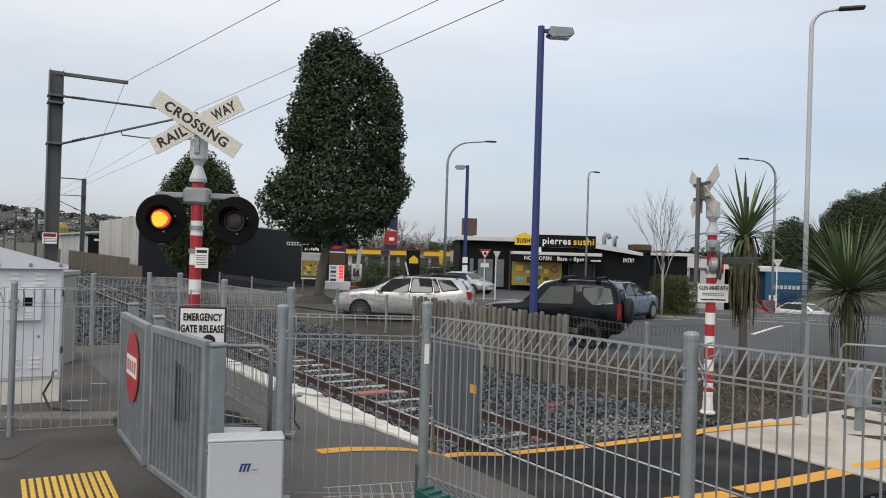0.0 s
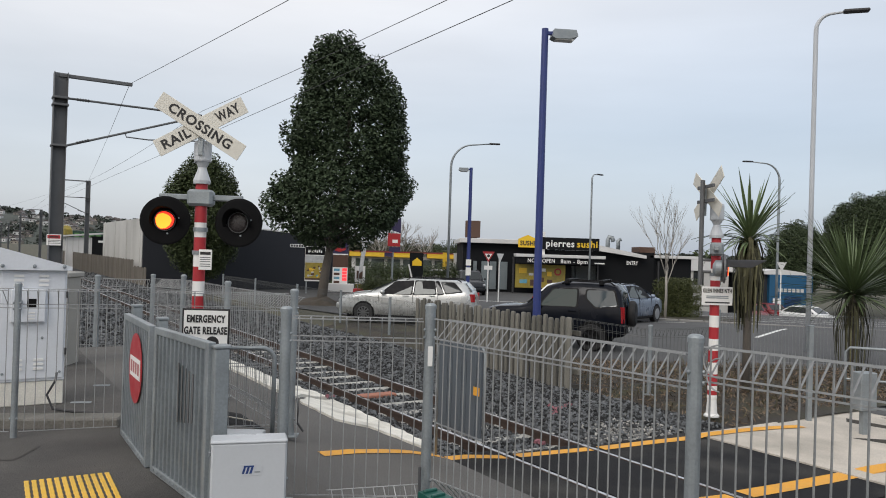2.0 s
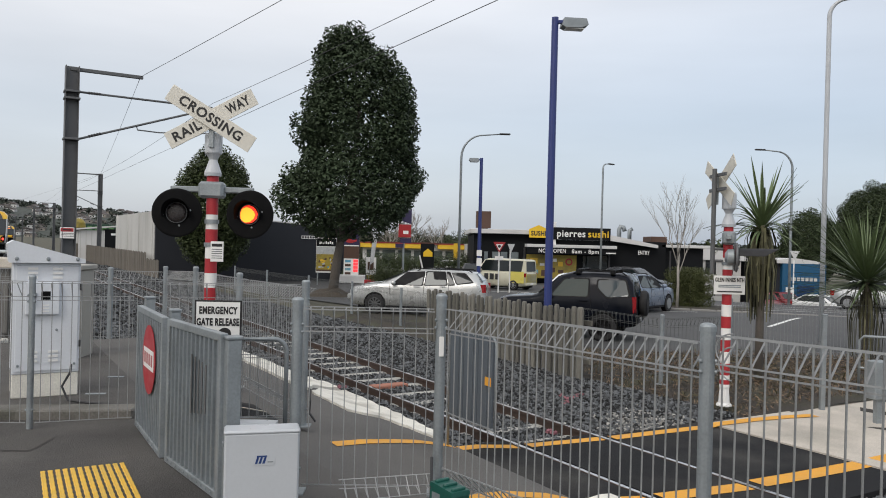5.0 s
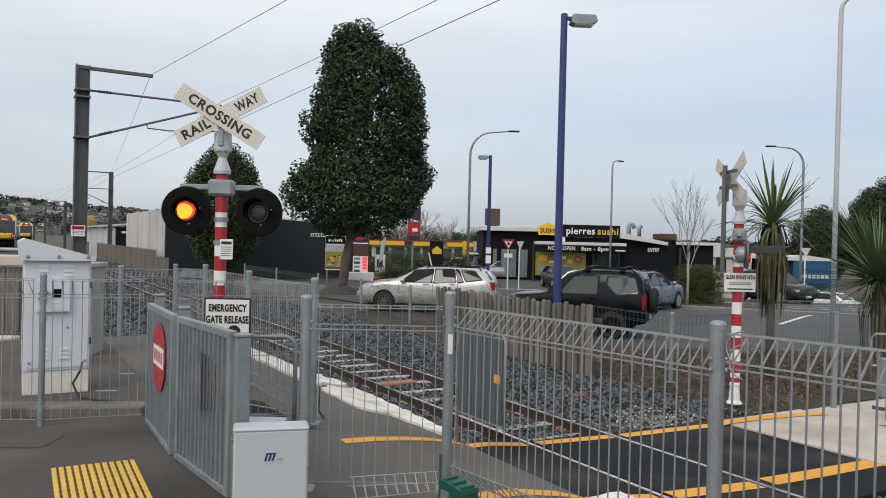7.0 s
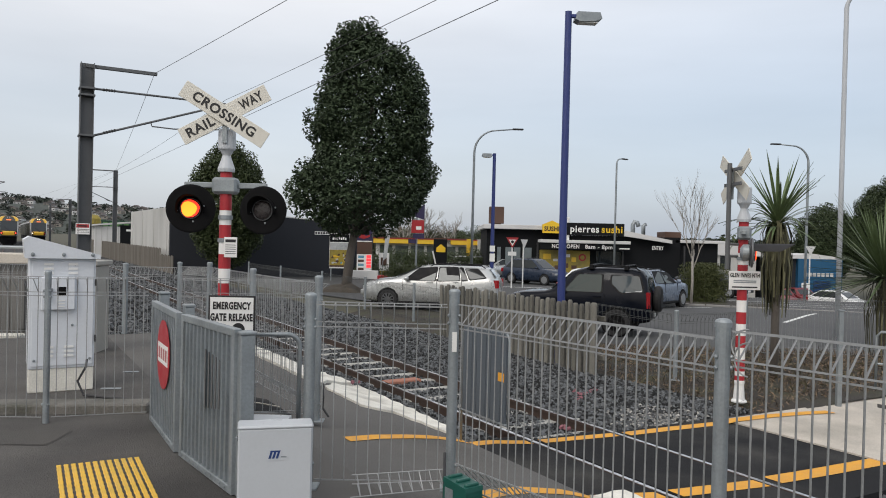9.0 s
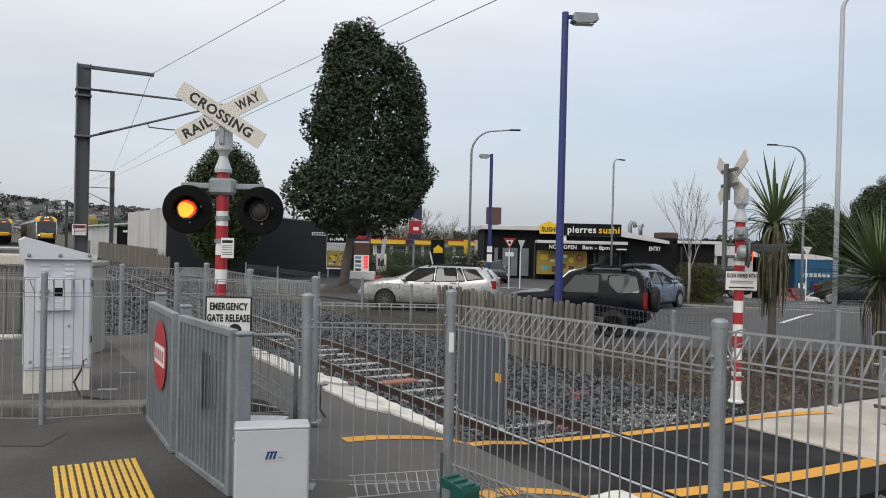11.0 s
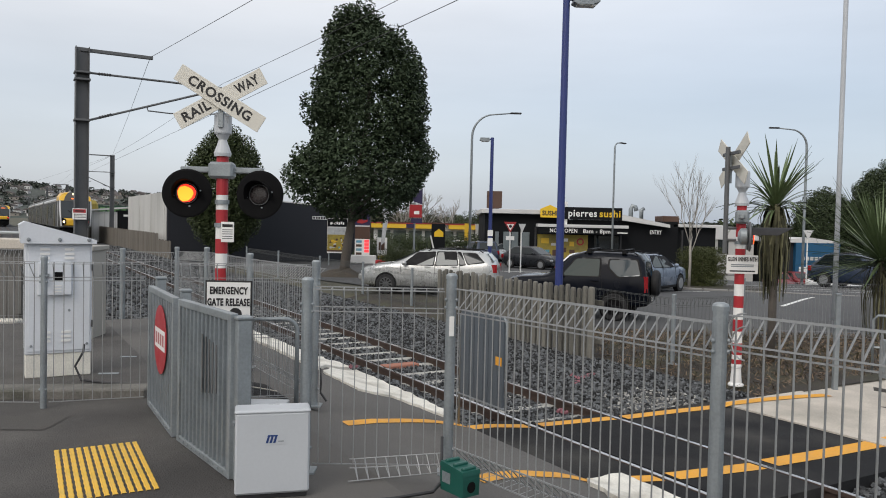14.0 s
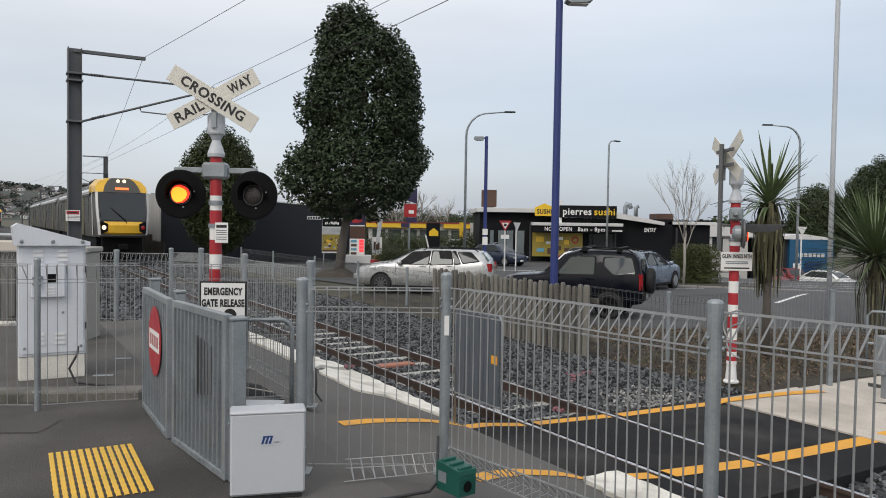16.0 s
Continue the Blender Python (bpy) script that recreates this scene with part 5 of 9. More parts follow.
def wheel(parent, x, y, r, w, side, spokes=5, rim=None):
    ob = part("wheel", lathe(B(), [(r * 0.66, -w / 2), (r * 0.93, -w / 2), (r, -w * 0.36), (r, w * 0.36), (r * 0.93, w / 2), (r * 0.66, w / 2), (r * 0.64, 0.0)], 28, m=pose(0, 0, 0, 90, 0, 0)),
              RUBBER_TYRE, parent, "black rubber tyre", m=pose(x, y, r), smooth=False)
    bm = B()
    lathe(bm, [(r * 0.66, -0.02), (r * 0.66, 0.004), (r * 0.62, 0.006), (r * 0.58, -0.03), (r * 0.10, -0.035)], 28, m=pose(0, side * (w / 2 - 0.01), 0, 90, 0, 0))
    for k in range(spokes):
        t = 2 * math.pi * k / spokes
        box(bm, 0.02, r * 0.62, -0.014, 0.006, -0.022, 0.022, m=pose(0, side * (w / 2 - 0.012), 0) @ pose(0, 0, 0, 0, math.degrees(t), 0))
    lathe(bm, [(0.06, -0.01), (0.06, 0.015), (0.03, 0.02)], 12, m=pose(0, side * (w / 2 - 0.012), 0, 90 * (1 if side < 0 else -1), 0, 0))
    part("rim", bm, rim or ALLOY, ob, "grey alloy rim")
    bm = B()
    lathe(bm, [(r * 0.62, 0), (r * 0.62, 0.01)], 24, m=pose(0, side * (w / 2 - 0.05), 0, 90, 0, 0))
    part("hub_well", bm, BLACK, ob)
    return ob


def car(name, m, label, paint, L, W, H, belt, deck, roof, wheels, r_w, clear=0.2, rails=False, taper=0.82, group="", category="car", spokes=5, pillars=()):
    """A car that points to -x, its middle at the pose m. deck: rows of (x, height) of the body's upper edge, nose to tail;
    roof: foot of the windscreen, its top, end of the roof, foot of the rear window."""
    ob = thing(name, m, label, category, group)
    hw = W / 2
    n = 26
    bm = B()
    rings = []
    for i in range(n + 1):
        u = i / n
        x = -L / 2 + L * u
        e = min(1.0, min(u, 1 - u) / 0.11)
        w = hw * (0.78 + 0.22 * math.sin(e * math.pi / 2))
        zt = smoothed(deck, x)
        zb = clear + (0.16 * (1 - e) if u < 0.5 else 0.12 * (1 - e))
        crown = 0.035
        rings.append([(x, -w * 0.86, zb), (x, -w * 0.97, zb + 0.10), (x, -w, zb + (zt - zb) * 0.5), (x, -w * 0.975, zt - 0.10), (x, -w * 0.90, zt - 0.015), (x, -w * 0.45, zt + crown * 0.7),
                      (x, w * 0.45, zt + crown * 0.7), (x, w * 0.90, zt - 0.015), (x, w * 0.975, zt - 0.10), (x, w, zb + (zt - zb) * 0.5), (x, w * 0.97, zb + 0.10), (x, w * 0.86, zb)])
    loft(bm, rings)
    part("body", bm, paint, ob, smooth=True)
    # cabin: pillars and roof in paint, panes set proud of the dark inner block
    x0, x1, x2, x3 = roof
    wb, wt = hw * 0.93, hw * taper
    zb = belt
    foot = [(x0, -wb * 0.86, zb), (x0 + (x1 - x0) * 0.25, -wb, zb), (x3 - 0.25, -wb, zb), (x3, -wb * 0.9, zb), (x3, wb * 0.9, zb), (x3 - 0.25, wb, zb), (x0 + (x1 - x0) * 0.25, wb, zb), (x0, wb * 0.86, zb)]
    top = [(x1, -wt * 0.9, H - 0.07), (x1 + 0.12, -wt, H - 0.06), (x2 - 0.1, -wt, H - 0.07), (x2, -wt * 0.92, H - 0.08), (x2, wt * 0.92, H - 0.08), (x2 - 0.1, wt, H - 0.07), (x1 + 0.12, wt, H - 0.06), (x1, wt * 0.9, H - 0.07)]
    crown = [(x1 + 0.18, -wt * 0.72, H - 0.012), (x1 + 0.3, -wt * 0.80, H), (x2 - 0.28, -wt * 0.80, H - 0.01), (x2 - 0.12, -wt * 0.74, H - 0.03), (x2 - 0.12, wt * 0.74, H - 0.03), (x2 - 0.28, wt * 0.80, H - 0.01), (x1 + 0.3, wt * 0.80, H), (x1 + 0.18, wt * 0.72, H - 0.012)]
    cab = part("cabin", loft(B(), [[(x, y, z - 0.08) for x, y, z in foot], foot, top, crown]), paint, ob)

    def pane(corners, label, name="side_window", pane_mat=None, lift=0.0, cut=0.05):
        bm = B()
        q = [Vector(c) for c in corners]
        vs = []
        for i in range(4):
            for j in (i - 1, (i + 1) % 4):
                e = q[j] - q[i]
                vs.append(q[i] + e * min(0.3, cut / max(e.length, 0.01)))
        nrm = (q[1] - q[0]).cross(q[2] - q[0]).normalized()
        mid = sum(vs, Vector()) / len(vs)
        if nrm.dot(mid - Vector((0, 0, 0.9))) < 0:
            nrm.negate()
        a = [bm.verts.new(v + nrm * (0.004 + lift)) for v in vs]
        b = [bm.verts.new(v + nrm * (0.012 + lift)) for v in vs]
        bm.faces.new(a), bm.faces.new(b[::-1])
        for i in range(len(a)):
            bm.faces.new((a[i], a[(i + 1) % len(a)], b[(i + 1) % len(a)], b[i]))
        return part(name, bm, pane_mat or CAR_GLASS, cab, label)

    def lerp(p, q, u):
        return tuple(a + (b - a) * u for a, b in zip(p, q))

    def quad(p, q, pt, qt, inset_x=0.05, lo=0.06, hi=0.91):
        a, b = lerp(p, pt, lo), lerp(q, qt, lo)
        c, d = lerp(q, qt, hi), lerp(p, pt, hi)
        return [lerp(a, b, inset_x), lerp(a, b, 1 - inset_x), lerp(d, c, 1 - inset_x), lerp(d, c, inset_x)]

    pane(quad(foot[0], foot[7], top[0], top[7], 0.06), "", "windscreen")
    pane(quad(foot[3], foot[4], top[3], top[4], 0.08), "", "rear_window")
    for side in (0, 1):
        f0, f1 = (foot[1], foot[2]) if side == 0 else (foot[6], foot[5])
        t0, t1 = (top[1], top[2]) if side == 0 else (top[6], top[5])
        cuts = [0.0, *pillars, 1.0]
        pane(quad(f0, f1, t0, t1, 0.01, 0.03, 0.94), "", "window_band", SUV_TRIM, -0.003, 0.03)
        for c0, c1 in zip(cuts, cuts[1:]):
            pane(quad(lerp(f0, f1, c0), lerp(f0, f1, c1), lerp(t0, t1, c0), lerp(t0, t1, c1), 0.018, 0.05, 0.92), "", lift=0.003, cut=0.02)
        y = -hw if side == 0 else hw
        sgn = -1 if side == 0 else 1
        for wx in wheels:
            # the arch is not cut: a black disc gives its shade
            bm = B()
            lathe(bm, [(r_w * 1.13, -0.12), (r_w * 1.13, 0.0), (r_w * 1.04, 0.004)], 26, m=pose(wx, y * 1.0, r_w + 0.01, -90 * sgn, 0, 0))
            part("wheel_arch", bm, BLACK, ob)
            wheel(ob, wx, y * 0.92, r_w, 0.20, sgn, spokes)
        bm = B()
        box(bm, x0 + 0.32, x0 + 0.46, min(y, y + sgn * 0.17), max(y, y + sgn * 0.17), belt + 0.0, belt + 0.13, 0.04)
        part("mirror", bm, paint, ob)
        for hx in pillars[:2]:
            xx = f0[0] + (f1[0] - f0[0]) * hx
            bm = B()
            box(bm, xx - 0.24, xx - 0.06, min(y * 0.985, y * 1.008), max(y * 0.985, y * 1.008), belt - 0.15, belt - 0.115, 0.008)
            part("door_handle", bm, paint, ob)
        # lamps
        tz = smoothed(deck, L / 2 - 0.1)
        bm = B()
        yy = hw * 0.80
        box(bm, L / 2 - 0.22, L / 2 - 0.005, min(sgn * yy - 0.07, sgn * yy + 0.09), max(sgn * yy - 0.07, sgn * yy + 0.09), tz - 0.33, tz - 0.07, 0.02)
        part("tail_lamp", bm, TAIL_RED, ob, "red tail lamp")
        nz = smoothed(deck, -L / 2 + 0.12)
        bm = B()
        box(bm, -L / 2 + 0.0, -L / 2 + 0.30, min(sgn * yy - 0.14, sgn * yy + 0.06), max(sgn * yy - 0.14, sgn * yy + 0.06), nz - 0.20, nz - 0.055, 0.03)
        part("headlamp", bm, CHROME, ob, "clear headlamp")
        if rails:
            bm = B()
            pipe(bm, [(x1 + 0.25, sgn * wt * 0.84, H - 0.03), (x1 + 0.35, sgn * wt * 0.84, H + 0.035), (x2 - 0.35, sgn * wt * 0.84, H + 0.025), (x2 - 0.22, sgn * wt * 0.84, H - 0.04)], 0.018, 6)
            part("roof_rail", bm, PLASTIC, ob)
    for sx in (-1, 1):
        bm = B()
        box(bm, min(sx * (L / 2 - 0.12), sx * (L / 2 + 0.02)), max(sx * (L / 2 - 0.12), sx * (L / 2 + 0.02)), -hw * 0.80, hw * 0.80, clear + 0.10, clear + 0.27, 0.03)
        part("bumper", bm, paint, ob)
        bm = B()
        box(bm, min(sx * (L / 2 + 0.022), sx * (L / 2 + 0.03)), max(sx * (L / 2 + 0.022), sx * (L / 2 + 0.03)), -0.18, 0.18, clear + 0.14, clear + 0.25)
        part("number_plate_bar", bm, WHITE, ob)
    bm = B()
    box(bm, -L / 2 + 0.3, L / 2 - 0.3, -hw * 0.8, hw * 0.8, clear - 0.06, clear + 0.1)
    part("underbody", bm, BLACK, ob)
    return ob


DARK_ALLOY = mat("dark_alloy", (0.13, 0.135, 0.14), 0.4, metal=0.6, vary=0.1, bump=0.0)
ALLOY = mat("dull_alloy", (0.30, 0.31, 0.32), 0.45, metal=0.5, vary=0.1, bump=0.0)


def dulled(m, spec):
    m.node_tree.nodes["Principled BSDF"].inputs["Specular IOR Level"].default_value = spec
    return m


SUV_TRIM = dulled(mat("black_trim", (0.008, 0.008, 0.009), 0.6, vary=0.15, scale=8, bump=0.03), 0.2)


def paint(name, color, rough=0.28, metal=0.35, coat=0.6):
    return mat(name, color, rough, metal=metal, vary=0.05, scale=3, fine=400, bump=0.0, coat=coat)


SILVER, NAVY, ICE = paint("silver_car_paint", (0.52, 0.535, 0.53), 0.3, 0.55), dulled(mat("black_car_paint", (0.004, 0.0055, 0.010), 0.16, vary=0.1, scale=3, bump=0.0, coat=0.0), 0.2), paint("pale_blue_car_paint", (0.19, 0.235, 0.31), 0.3, 0.3)
CHARCOAL, MIDBLUE, WHITE_CAR, RED_CAR = dulled(paint("charcoal_car_paint", (0.016, 0.018, 0.022), 0.3, 0.0, 0.15), 0.35), dulled(paint("dark_blue_car_paint", (0.022, 0.034, 0.06), 0.3, 0.0, 0.2), 0.4), paint("white_car_paint", (0.72, 0.73, 0.72), 0.3, 0.0), paint("red_car_paint", (0.16, 0.012, 0.016), 0.35, 0.0, 0.2)
CREAM_VAN = paint("cream_van_paint", (0.62, 0.60, 0.47), 0.35, 0.0, 0.3)
VAN_YELLOW = paint("yellow_van_panel", (0.72, 0.62, 0.14), 0.35, 0.0, 0.3)

HATCH_DECK = [(-2.05, 0.62), (-1.9, 0.74), (-1.4, 0.88), (-0.95, 0.95), (0, 0.98), (1.3, 1.02), (1.9, 1.0), (2.05, 0.9)]
HATCH_ROOF = (-1.05, -0.30, 1.15, 1.85)

def hatchback(name, m, label, colour, group="", **kw):
    return car(name, m, label, colour, 4.1, 1.70, 1.46, 0.96, HATCH_DECK, HATCH_ROOF, (-1.27, 1.22), 0.31, 0.18, taper=0.74, group=group, pillars=(0.42, 0.76), spokes=6, **kw)


def people_van(name, m, label, colour, group="", **kw):
    deck = [(-2.1, 0.75), (-1.98, 0.95), (-1.6, 1.08), (-1.2, 1.12), (0, 1.16), (2.0, 1.17), (2.1, 1.1)]
    return car(name, m, label, colour, 4.2, 1.69, 1.98, 1.16, deck, (-1.6, -1.05, 2.0, 2.06), (-1.35, 1.25), 0.32, 0.2, taper=0.84, group=group, pillars=(0.33, 0.68), category="van", spokes=6, **kw)


def shaped_car(name, m, label, colour, stations, W, H, wheels, r_w, panes, screen, tail, spokes=5, rim=None, trim=None, rails=False, bars_at=(), spare=None, handles=(), doors=(), lamp=None, category="car", mirror=-0.7, sill_strip=True, lamp_in=0.24):
    """A car in one smooth shell that points to -x. stations: rows of (x, sill, belt, top, belt half width, top half width);
    panes: side windows as outlines in x and z; screen and tail: the foot and top of the windscreen and the rear window."""
    ob = thing(name, m, label, category)
    trim = trim or SUV_TRIM
    xs = [r[0] for r in stations]

    def at(x, k):
        return float(np.interp(x, xs, [r[k] for r in stations]))

    bm = B()
    rings = []
    L0, L1 = xs[0], xs[-1]
    fine = sorted(set([round(L0 + (L1 - L0) * i / 44, 4) for i in range(45)] + list(xs)))
    for x in fine:
        sill, belt, top, wb, wt = (at(x, k) for k in range(1, 6))
        k = min(1.0, max(0.0, (top - belt) / 0.3))
        mid = sill + (belt - sill) * 0.45
        half = [(wb * 0.90, sill), (wb * 1.015, sill + 0.07), (wb * 1.03, mid), (wb * 1.015, belt - 0.12), (wb, belt), ((wb + wt) / 2, belt + (top - 0.07 * k - belt) * 0.5), (wt, top - 0.07 * k), (wt * 0.90, top - 0.02 * k), (wt * 0.5, top + 0.015)]
        rings.append([(x, -y, z) for y, z in half] + [(x, y, z) for y, z in reversed(half)])
    loft(bm, rings)
    body = part("body", bm, colour, ob, smooth=True)

    def side_y(x, z):
        belt, top, wb, wt = (at(x, k) for k in range(2, 6))
        u = min(1.0, max(0.0, (z - belt) / max(top - 0.07 - belt, 0.05)))
        return wb * (1 + 0.015 * min(1.0, max(0.0, (belt - z) / 0.12))) + (wt - wb) * u

    def side_piece(outline, sgn, lift, thick, material, name, parent, words="", cut=0.035):
        pts = []
        q = [Vector(p) for p in outline]
        for i in range(len(q)):
            for j in (i - 1, (i + 1) % len(q)):
                e = q[j] - q[i]
                pts.append(q[i] + e * min(0.3, cut / max(e.length, 0.01)))
        bm = B()
        a = [bm.verts.new((x, sgn * (side_y(x, z) + lift), z)) for x, z in pts]
        b = [bm.verts.new((x, sgn * (side_y(x, z) + lift + thick), z)) for x, z in pts]
        bm.faces.new(a), bm.faces.new(b[::-1])
        for i in range(len(a)):
            j = (i + 1) % len(a)
            bm.faces.new((a[i], a[j], b[j], b[i]))
        return part(name, bm, material, parent, words)

    def grown(outline, d):
        c = sum((Vector(p) for p in outline), Vector((0, 0))) / len(outline)
        return [tuple(Vector(p) + (Vector(p) - c).normalized() * d) for p in outline]

    for sgn in (-1, 1):
        for outline, glass_mat in panes:
            surround = side_piece(grown(outline, 0.045), sgn, -0.006, 0.012, trim, "window_surround", body)
            side_piece(outline, sgn, 0.004, 0.006, glass_mat, "side_window", surround)
        for x0, z0, z1 in doors:
            part("door_gap", box(B(), x0 - 0.005, x0 + 0.005, min(sgn * W * 0.49, sgn * (W * 0.5 + 0.012)), max(sgn * W * 0.49, sgn * (W * 0.5 + 0.012)), z0, z1), trim, body)
        for x0, z0 in handles:
            yy = sgn * (at(x0, 4) * 1.015)
            part("door_handle", box(B(), x0 - 0.10, x0 + 0.10, min(yy, yy + sgn * 0.03), max(yy, yy + sgn * 0.03), z0 - 0.018, z0 + 0.018, 0.008), colour, ob)
        for wx in wheels:
            yy = sgn * W * 0.5
            # black disc for the shaded arch opening, which the shell lacks
            bm = B()
            lathe(bm, [(r_w * 1.14, -0.16), (r_w * 1.14, 0.014), (r_w * 1.02, 0.018)], 30, m=pose(wx, yy, r_w + 0.02, -90 * sgn, 0, 0))
            part("wheel_arch", bm, BLACK, ob)
            wheel(ob, wx, yy * 0.925, r_w, 0.21, sgn, spokes, rim)
        belt = at(mirror, 2)
        yy = sgn * (at(mirror, 4) + 0.02)
        part("mirror", lathe(B(), [(0.03, -0.09), (0.075, -0.06), (0.085, 0.0), (0.075, 0.06), (0.03, 0.09)], 10, m=pose(mirror, yy + sgn * 0.10, belt + 0.07, 90, 0, 0)), colour, ob, smooth=True)
        if sill_strip:
            part("sill_strip", box(B(), wheels[0] + r_w * 1.2, wheels[1] - r_w * 1.2, min(sgn * W * 0.49, sgn * (W * 0.5 + 0.02)), max(sgn * W * 0.49, sgn * (W * 0.5 + 0.02)), at(0, 1) - 0.02, at(0, 1) + 0.06, 0.012), trim, ob)
        tz0, tz1 = lamp
        ty = at(L1 - 0.08, 4)
        bm = B()
        loft(bm, [[(L1 - d, sgn * (ty * k), z) for d, k in ((lamp_in, 1.02), (0.05, 1.035), (-0.012, 0.985), (-0.012, 0.86), (0.2, 0.86))] for z in (tz0, tz1)])
        part("tail_lamp", bm, TAIL_RED, ob, "red tail lamp")
        nz = at(L0 + 0.2, 2)
        ny = at(L0 + 0.12, 4)
        bm = B()
        loft(bm, [[(L0 + d, sgn * (ny * k), z) for d, k in ((0.42, 1.03), (0.16, 1.02), (0.03, 0.9), (0.03, 0.55), (0.3, 0.55))] for z in (nz - 0.17, nz - 0.045)])
        part("headlamp", bm, CHROME, ob, "clear headlamp")
        if rails:
            x1, x2 = screen[1][0] + 0.25, tail[1][0] - 0.1
            z1 = H
            part("roof_rail", pipe(B(), [(x1, sgn * at(0.5, 5) * 0.93, z1 - 0.05), (x1 + 0.12, sgn * at(0.5, 5) * 0.93, z1 + 0.03), (x2 - 0.12, sgn * at(0.5, 5) * 0.93, z1 + 0.02), (x2, sgn * at(0.5, 5) * 0.93, z1 - 0.06)], 0.02, 6), trim, ob)
    for (foot, top, names) in ((screen[0], screen[1], "windscreen"), (tail[0], tail[1], "rear_window")):
        wf, wt = at(foot[0], 4) * 0.86, at(top[0], 5) * 0.86
        d = Vector((top[0] - foot[0], 0, top[1] - foot[1]))
        nrm = Vector((d.z, 0, -d.x)).normalized() * (-1 if names == "windscreen" else 1)
        if nrm.z < 0:
            nrm.negate()
        bm = B()
        lo, hi = Vector((foot[0], 0, foot[1])) + d * 0.06, Vector((foot[0], 0, foot[1])) + d * 0.93
        c = [lo + Vector((0, -wf, 0)), lo + Vector((0, wf, 0)), hi + Vector((0, wt, 0)), hi + Vector((0, -wt, 0))]
        a = [bm.verts.new(p + nrm * 0.006) for p in c]
        b = [bm.verts.new(p + nrm * 0.02) for p in c]
        bm.faces.new(a), bm.faces.new(b[::-1])
        for i in range(4):
            bm.faces.new((a[i], a[(i + 1) % 4], b[(i + 1) % 4], b[i]))
        part(names, bm, CAR_GLASS, body)
    for x in bars_at:
        bar = part("roof_bar", box(B(), x - 0.035, x + 0.035, -W * 0.40, W * 0.40, H + 0.045, H + 0.08, 0.014), trim, ob)
        for sgn in (-1, 1):
            part("bar_foot", box(B(), x - 0.06, x + 0.06, sgn * W * 0.40 - 0.05, sgn * W * 0.40 + 0.05, H - 0.05, H + 0.075, 0.016), trim, bar)
    for x, sx in ((L0, -1), (L1, 1)):
        bm = B()
        box(bm, min(x - sx * 0.10, x + sx * 0.035), max(x - sx * 0.10, x + sx * 0.035), -W * 0.40, W * 0.40, at(x, 1) + 0.02, at(x, 1) + 0.20, 0.03)
        part("bumper", bm, colour if sill_strip else trim, ob)
        part("number_plate_bar", box(B(), min(x + sx * 0.036, x + sx * 0.046), max(x + sx * 0.036, x + sx * 0.046), -0.18, 0.18, at(x, 1) + 0.06, at(x, 1) + 0.17), WHITE, ob)
    part("underbody", box(B(), L0 + 0.35, L1 - 0.35, -W * 0.40, W * 0.40, at(0, 1) - 0.07, at(0, 1) + 0.1), BLACK, ob)
    if spare:
        tyre = part("spare_wheel", lathe(B(), [(0.20, 0), (0.32, 0.02), (0.345, 0.07), (0.345, 0.14), (0.30, 0.19), (0.06, 0.20)], 28, m=pose(L1 + 0.005, spare[0], spare[1], 0, 90, 0)), RUBBER_TYRE, ob, "black covered spare wheel", smooth=False)
        part("cover", lathe(B(), [(0.29, 0.191), (0.27, 0.205), (0.05, 0.21)], 24, m=pose(L1 + 0.005, spare[0], spare[1], 0, 90, 0)), SUV_TRIM, tyre)
    return ob


CABIN_GLASS = glass("clear_car_glass", (0.045, 0.058, 0.056), 0.05, 1.0, 0.5)
# x, sill, belt, top, belt half width, top half width
WAGON = [(-2.32, 0.42, 0.66, 0.70, 0.52, 0.40), (-2.27, 0.33, 0.74, 0.79, 0.66, 0.50), (-2.12, 0.27, 0.83, 0.88, 0.77, 0.60), (-1.75, 0.24, 0.92, 0.97, 0.84, 0.66), (-1.25, 0.22, 0.99, 1.03, 0.87, 0.70),
         (-1.12, 0.22, 0.975, 1.07, 0.87, 0.72), (-0.30, 0.22, 0.965, 1.44, 0.87, 0.64), (0.05, 0.22, 0.965, 1.495, 0.87, 0.64), (0.7, 0.22, 0.97, 1.50, 0.87, 0.64), (1.5, 0.23, 1.0, 1.475, 0.86, 0.63), (1.90, 0.25, 1.05, 1.43, 0.84, 0.61),
         (2.06, 0.27, 1.09, 1.34, 0.82, 0.61), (2.24, 0.30, 1.03, 1.10, 0.78, 0.62), (2.31, 0.34, 0.90, 0.95, 0.74, 0.58)]
shaped_car("station_wagon", pose(-0.36, 26.1, 0.02, 0, 0, -10), "silver station wagon waiting beside the railway fence", SILVER, WAGON, 1.76, 1.49, (-1.36, 1.34), 0.325,
           [([(-0.80, 0.985), (-0.31, 1.365), (0.25, 1.42), (0.22, 0.985)], CABIN_GLASS), ([(0.32, 0.985), (0.35, 1.42), (0.94, 1.42), (1.04, 1.02)], CABIN_GLASS), ([(1.01, 1.41), (1.12, 1.405), (1.30, 1.05), (1.11, 1.03)], CAR_GLASS), ([(1.20, 1.40), (1.60, 1.38), (1.90, 1.12), (1.38, 1.06)], CAR_GLASS)],
           ((-1.14, 1.07), (-0.24, 1.455)), ((2.22, 1.12), (1.95, 1.42)), lamp_in=0.26, spokes=10, rails=True, handles=((0.05, 0.93), (0.92, 0.96)), doors=((-0.86, 0.40, 1.0), (0.28, 0.32, 1.04), (1.10, 0.55, 1.06)), lamp=(0.80, 1.06), mirror=-0.72, rim=DARK_ALLOY)
